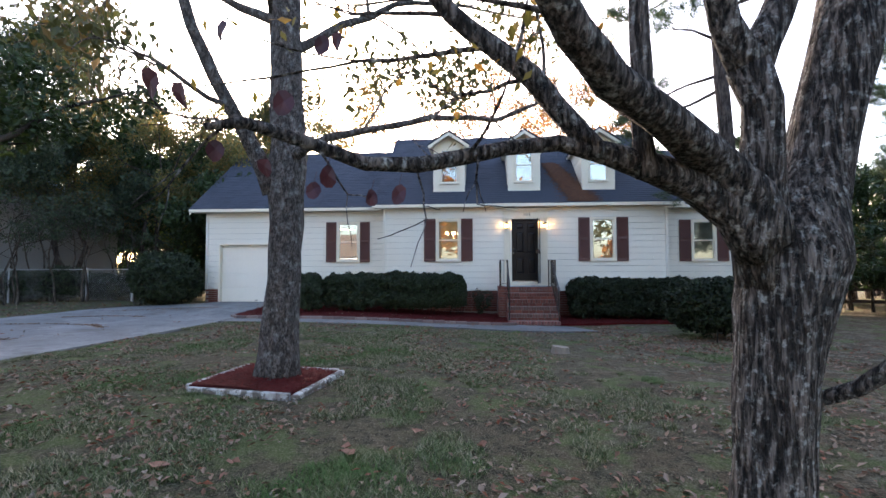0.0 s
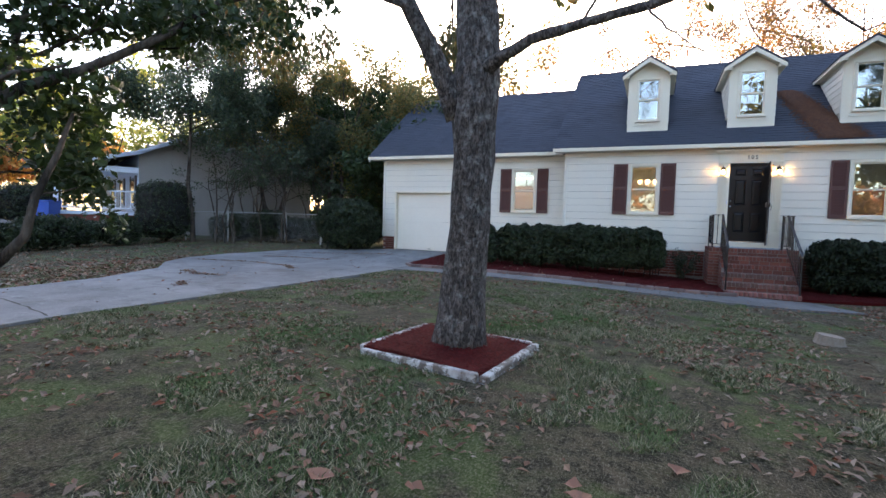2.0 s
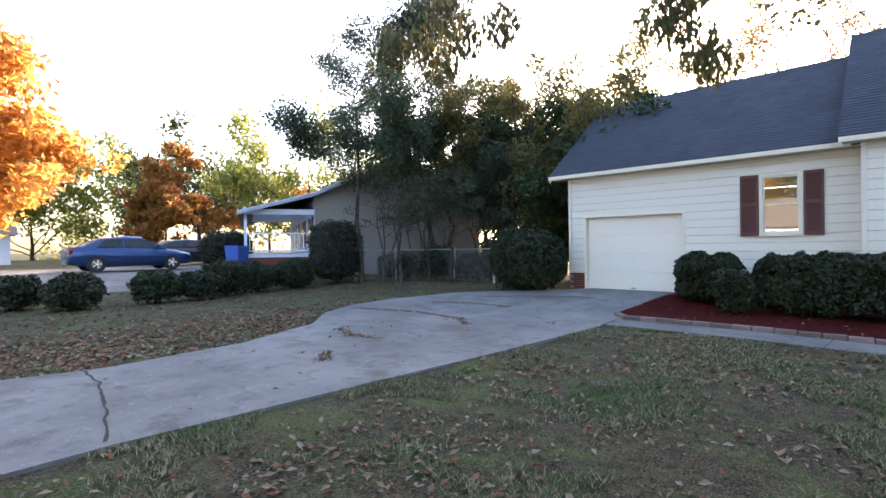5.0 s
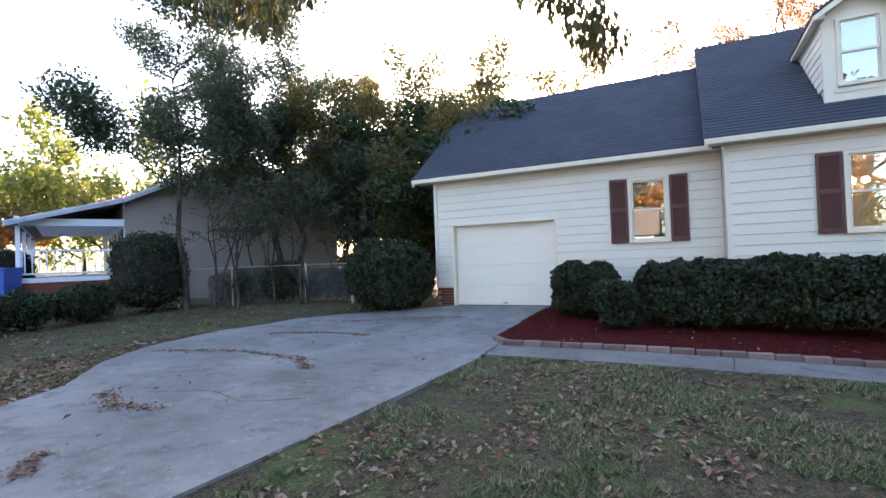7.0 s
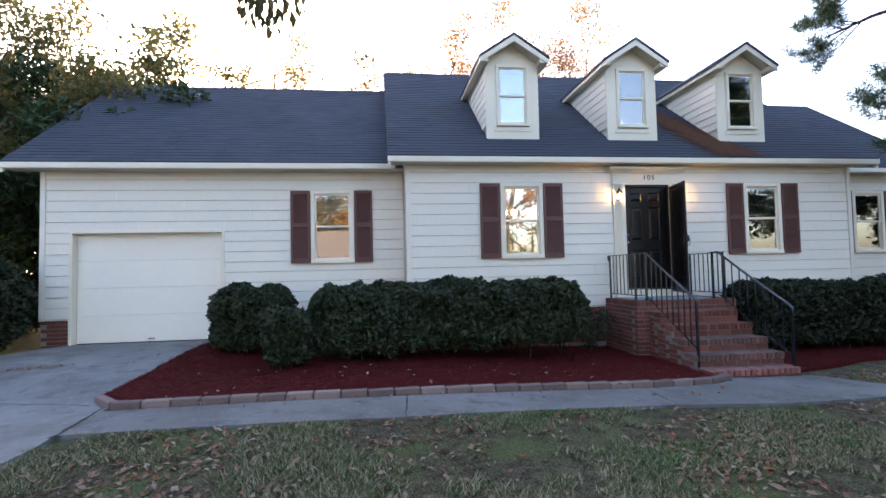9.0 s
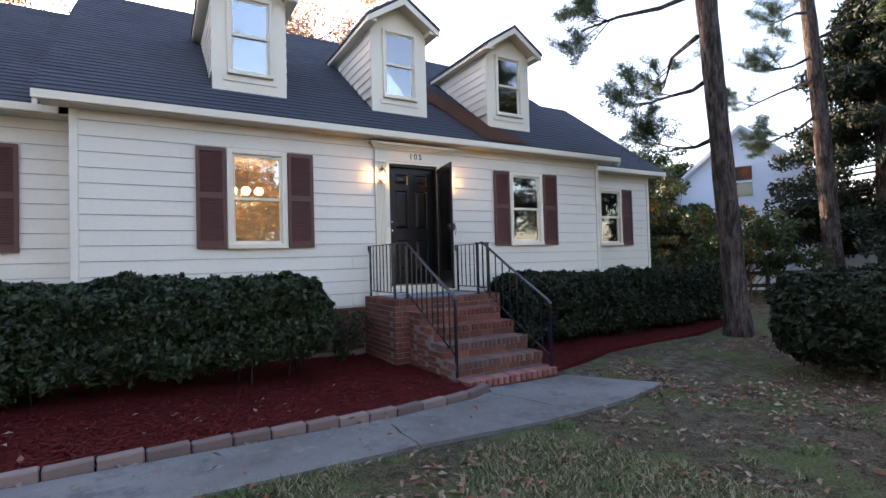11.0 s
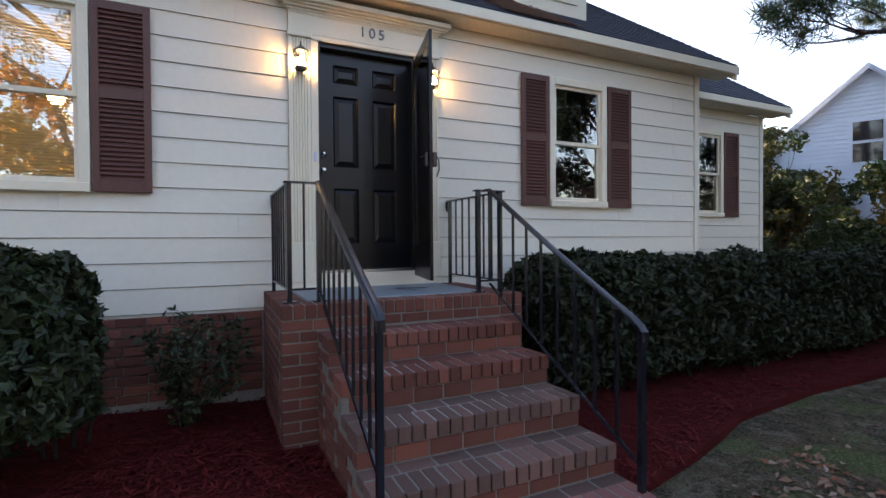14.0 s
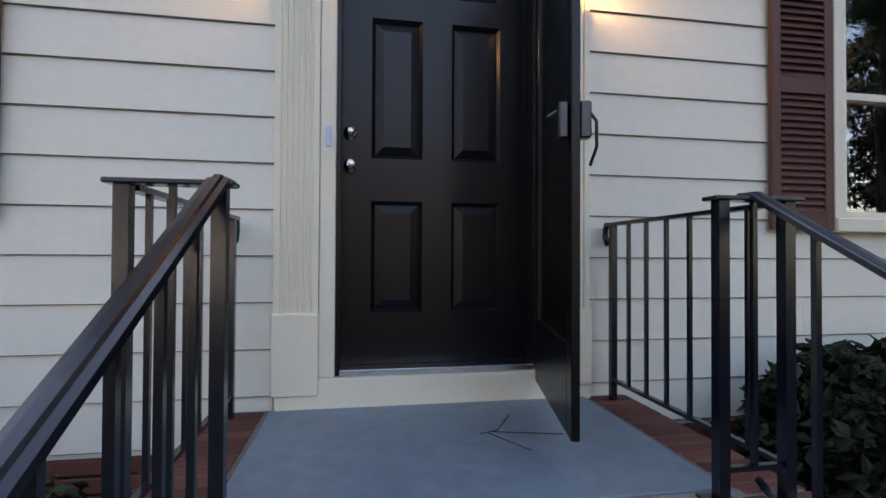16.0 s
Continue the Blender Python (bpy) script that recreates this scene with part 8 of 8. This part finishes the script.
for i, (x, y, r) in enumerate(((-1.56, -12.15, 0.07), (-2.0, -12.7, 0.09), (-2.75, -13.0, 0.05), (-3.2, -13.15, 0.09), (-2.05, -12.6, 0.07), (-1.0, -12.4, 0.05), (0.2, -9.2, 0.06), (-5.9, -10.9, 0.07))):
    bm = bmesh.new()
    z = ground(x, y) + 0.02
    c = bm.verts.new((x, y, z))
    gg = random.Random(i)
    ring = [bm.verts.new((x + r * math.cos(k * 0.785) * gg.uniform(0.5, 1.1), y + r * math.sin(k * 0.785) * gg.uniform(0.4, 0.9), z + gg.uniform(0.0, 0.04))) for k in range(8)]
    for k in range(8):
        bm.faces.new((c, ring[k], ring[(k + 1) % 8]))
    part("fallen_leaf", bm, DRYLEAF, None, "large curled pale dry leaf on the lawn", "leaf", "large fallen leaves")


def mulch_chips(poly, count, seed, lift):
    g = random.Random(seed)
    xs, ys = [p[0] for p in poly], [p[1] for p in poly]
    vs, n = [], 0
    while n < count:
        x, y = g.uniform(min(xs), max(xs)), g.uniform(min(ys), max(ys))
        if not inside(poly, x, y):
            continue
        z = ground(x, y) + lift + g.uniform(0.0, 0.022)
        a, L, w = g.uniform(0, 6.28), g.uniform(0.012, 0.05), g.uniform(0.003, 0.008)
        dx, dy, dz = math.cos(a) * L, math.sin(a) * L, g.uniform(-0.3, 0.3) * L
        vs += [(x - dx - dy / L * w, y - dy + dx / L * w, z - dz), (x - dx + dy / L * w, y - dy - dx / L * w, z - dz), (x + dx + dy / L * w, y + dy - dx / L * w, z + dz), (x + dx - dy / L * w, y + dy + dx / L * w, z + dz)]
        n += 1
    fs = [[i * 4, i * 4 + 1, i * 4 + 2, i * 4 + 3] for i in range(count)]
    raw("mulch_chips", vs, fs, CHIPS, None, "loose red-dyed wood chips", "mulch", kind="stuff")


CHIPS = leafy("red_wood_chips", [(0.06, 0.005, 0.005), (0.11, 0.010, 0.009), (0.16, 0.020, 0.016), (0.09, 0.012, 0.010)], 0.9, 0.0, 0.15)
mulch_chips(BED_LEFT, 26000, 1, 0.065)
mulch_chips(BED_RIGHT, 9000, 2, 0.055)
mulch_chips([(x + (-3.5 - x) * 0.06, y + (-10.5 - y) * 0.06) for x, y in BOX], 5000, 3, 0.06)
# twigs on the landing
for pts in ([(0.72, -0.25, 1.106), (0.62, -0.42, 1.108), (0.55, -0.44, 1.106)], [(0.60, -0.43, 1.107), (0.85, -0.50, 1.109)], [(0.58, -0.44, 1.107), (0.68, -0.62, 1.107)]):
    part("twig", tube(bmesh.new(), pts, 0.0022, 4), MYRTLE_BARK, None, "thin dry twig lying on the painted landing", "twig", "twigs on the landing")

# rust-brown litter of pine straw on the roof beside the dormer
STRAW = leafy("pine_straw", [(0.10, 0.045, 0.025), (0.16, 0.075, 0.04), (0.075, 0.04, 0.028)], 0.9, 0.0, 0.1)


def roof_straw():
    g = random.Random(8)
    vs, n = [], 0
    while n < 9000:
        u = g.random() ** 0.8
        s = g.uniform(0.02, 3.0)
        x = 2.38 - s * 0.28 + g.gauss(0, 0.22) * (1.1 - s / 5)
        x = min(x, 2.36 if s > 0.75 else 9)
        if x < 1.04 and s > 0.75:
            continue
        y = MAIN[2] + s / math.sqrt(1 + SLOPE ** 2)
        z = MAIN[3] + SLOPE * (y - MAIN[2]) + 0.022 + g.uniform(0, 0.02)
        a, L, w = g.uniform(0, 6.28), g.uniform(0.03, 0.08), 0.006
        dx, dy = math.cos(a) * L, math.sin(a) * L
        px, py = -math.sin(a) * w, math.cos(a) * w
        vs += [(x - dx - px, y - dy - py, z + SLOPE * (-dy - py)), (x - dx + px, y - dy + py, z + SLOPE * (-dy + py)), (x + dx + px, y + dy + py, z + SLOPE * (dy + py)), (x + dx - px, y + dy - py, z + SLOPE * (dy - py))]
        n += 1
    raw("pine_straw", vs, [[i * 4, i * 4 + 1, i * 4 + 2, i * 4 + 3] for i in range(n)], STRAW, None, "rust-brown pine straw caught on the roof beside the dormer", "pine straw", kind="stuff")


roof_straw()

# ---- pieces of walls, steps and roofs ----
siding(wall_main, 0.012, -4.34, 4.965, 3.70, HOLES_MAIN + [(-0.262, 1.187, 0.93, 3.664)])
siding(wall_left, 0.812, -11.03, -4.37, 3.72, [(-10.62, -7.85, 0.4, 2.61), hole(-6.20)])
siding(wall_right, 1.062, 5.07, 8.065, 3.73, [hole(6.20)])
build_steps()
foundation_bricks("foundation_main", -2.95, -0.50, 0.004, 0.1, 0.93, 0.22)
foundation_bricks("foundation_garage_wing", -7.84, -6.6, 0.805, 0.1, 0.93, 0.40)
far = bmesh.new()
for (xa, xb, y) in ((-4.33, -2.97, 0.008), (1.42, 5.03, 0.008), (-6.58, -4.38, 0.81), (-11.1, -10.64, 0.81), (5.08, 8.13, 1.058)):
    z, k = 0.93 - 0.068, 0
    while z > 0.05:
        for a, b in row(xa + (0.1 if k % 2 else 0), xb, 0.198):
            box(far, a, b, y, y + 0.05, z, z + 0.064)
        z -= 0.076
        k += 1
part("foundation_bricks", far, BRICK, None, "red brick foundation courses behind the shrubs", "brick", kind="stuff")


def shingles(roof_ob, x0, x1, ye, ze, parts_from=None, parts_to=None):
    """Courses of tabs up the front slope, each tab a thin wedge."""
    L = (RIDGE_Y - ye) * math.sqrt(1 + SLOPE ** 2)
    cs, sn = 1 / math.sqrt(1 + SLOPE ** 2), SLOPE / math.sqrt(1 + SLOPE ** 2)
    vs, fs = [], []
    g = random.Random(3)
    expo = 0.142
    k = 0
    made = 0
    tab = None
    while k * expo < L - 0.02:
        s0 = k * expo
        x = x0 - (0.15 if k % 2 else 0) - 0.003
        while x < x1:
            w = 0.305
            a, b = max(x0, x), min(x1, x + w - 0.006)
            x += w
            if b - a < 0.03:
                continue
            t0, t1 = 0.010 + g.uniform(0, 0.003), 0.002
            e = min(s0 + expo + 0.01, L)
            P = [(a, s0, 0.001), (b, s0, 0.001), (b, s0, t0), (a, s0, t0), (b, e, t1), (a, e, t1)]
            W = [(px, ye + ps * cs - pn * sn, ze + ps * sn + pn * cs) for px, ps, pn in P]
            if parts_from and made < 290 and k < 9 and a >= parts_from and b <= parts_to and b - a > 0.295:
                if tab is None:
                    me = bpy.data.meshes.new("shingle")
                    me.from_pydata([tuple(Vector(q) - Vector(W[0])) for q in W], [], [(0, 1, 2, 3), (3, 2, 4, 5), (0, 3, 5), (1, 4, 2)])
                    me.materials.append(SHINGLE)
                    tab = me
                o = new("shingle", tab)
                o.parent, o.location = roof_ob, Vector(W[0]) - ORIGIN[roof_ob]
                made += 1
                continue
            n = len(vs)
            vs += W
            fs += [[n, n + 1, n + 2, n + 3], [n + 3, n + 2, n + 4, n + 5], [n, n + 3, n + 5], [n + 1, n + 4, n + 2]]
        k += 1
    raw("shingles", vs, fs, SHINGLE, None, "courses of blue-grey asphalt shingles", "shingles", kind="stuff")


shingles(roof_main, *MAIN, -4.4, 5.4)
shingles(roof_west, WEST[0], -4.68, WEST[2], WEST[3])
shingles(roof_east, 5.505, EAST[1], EAST[2], EAST[3])
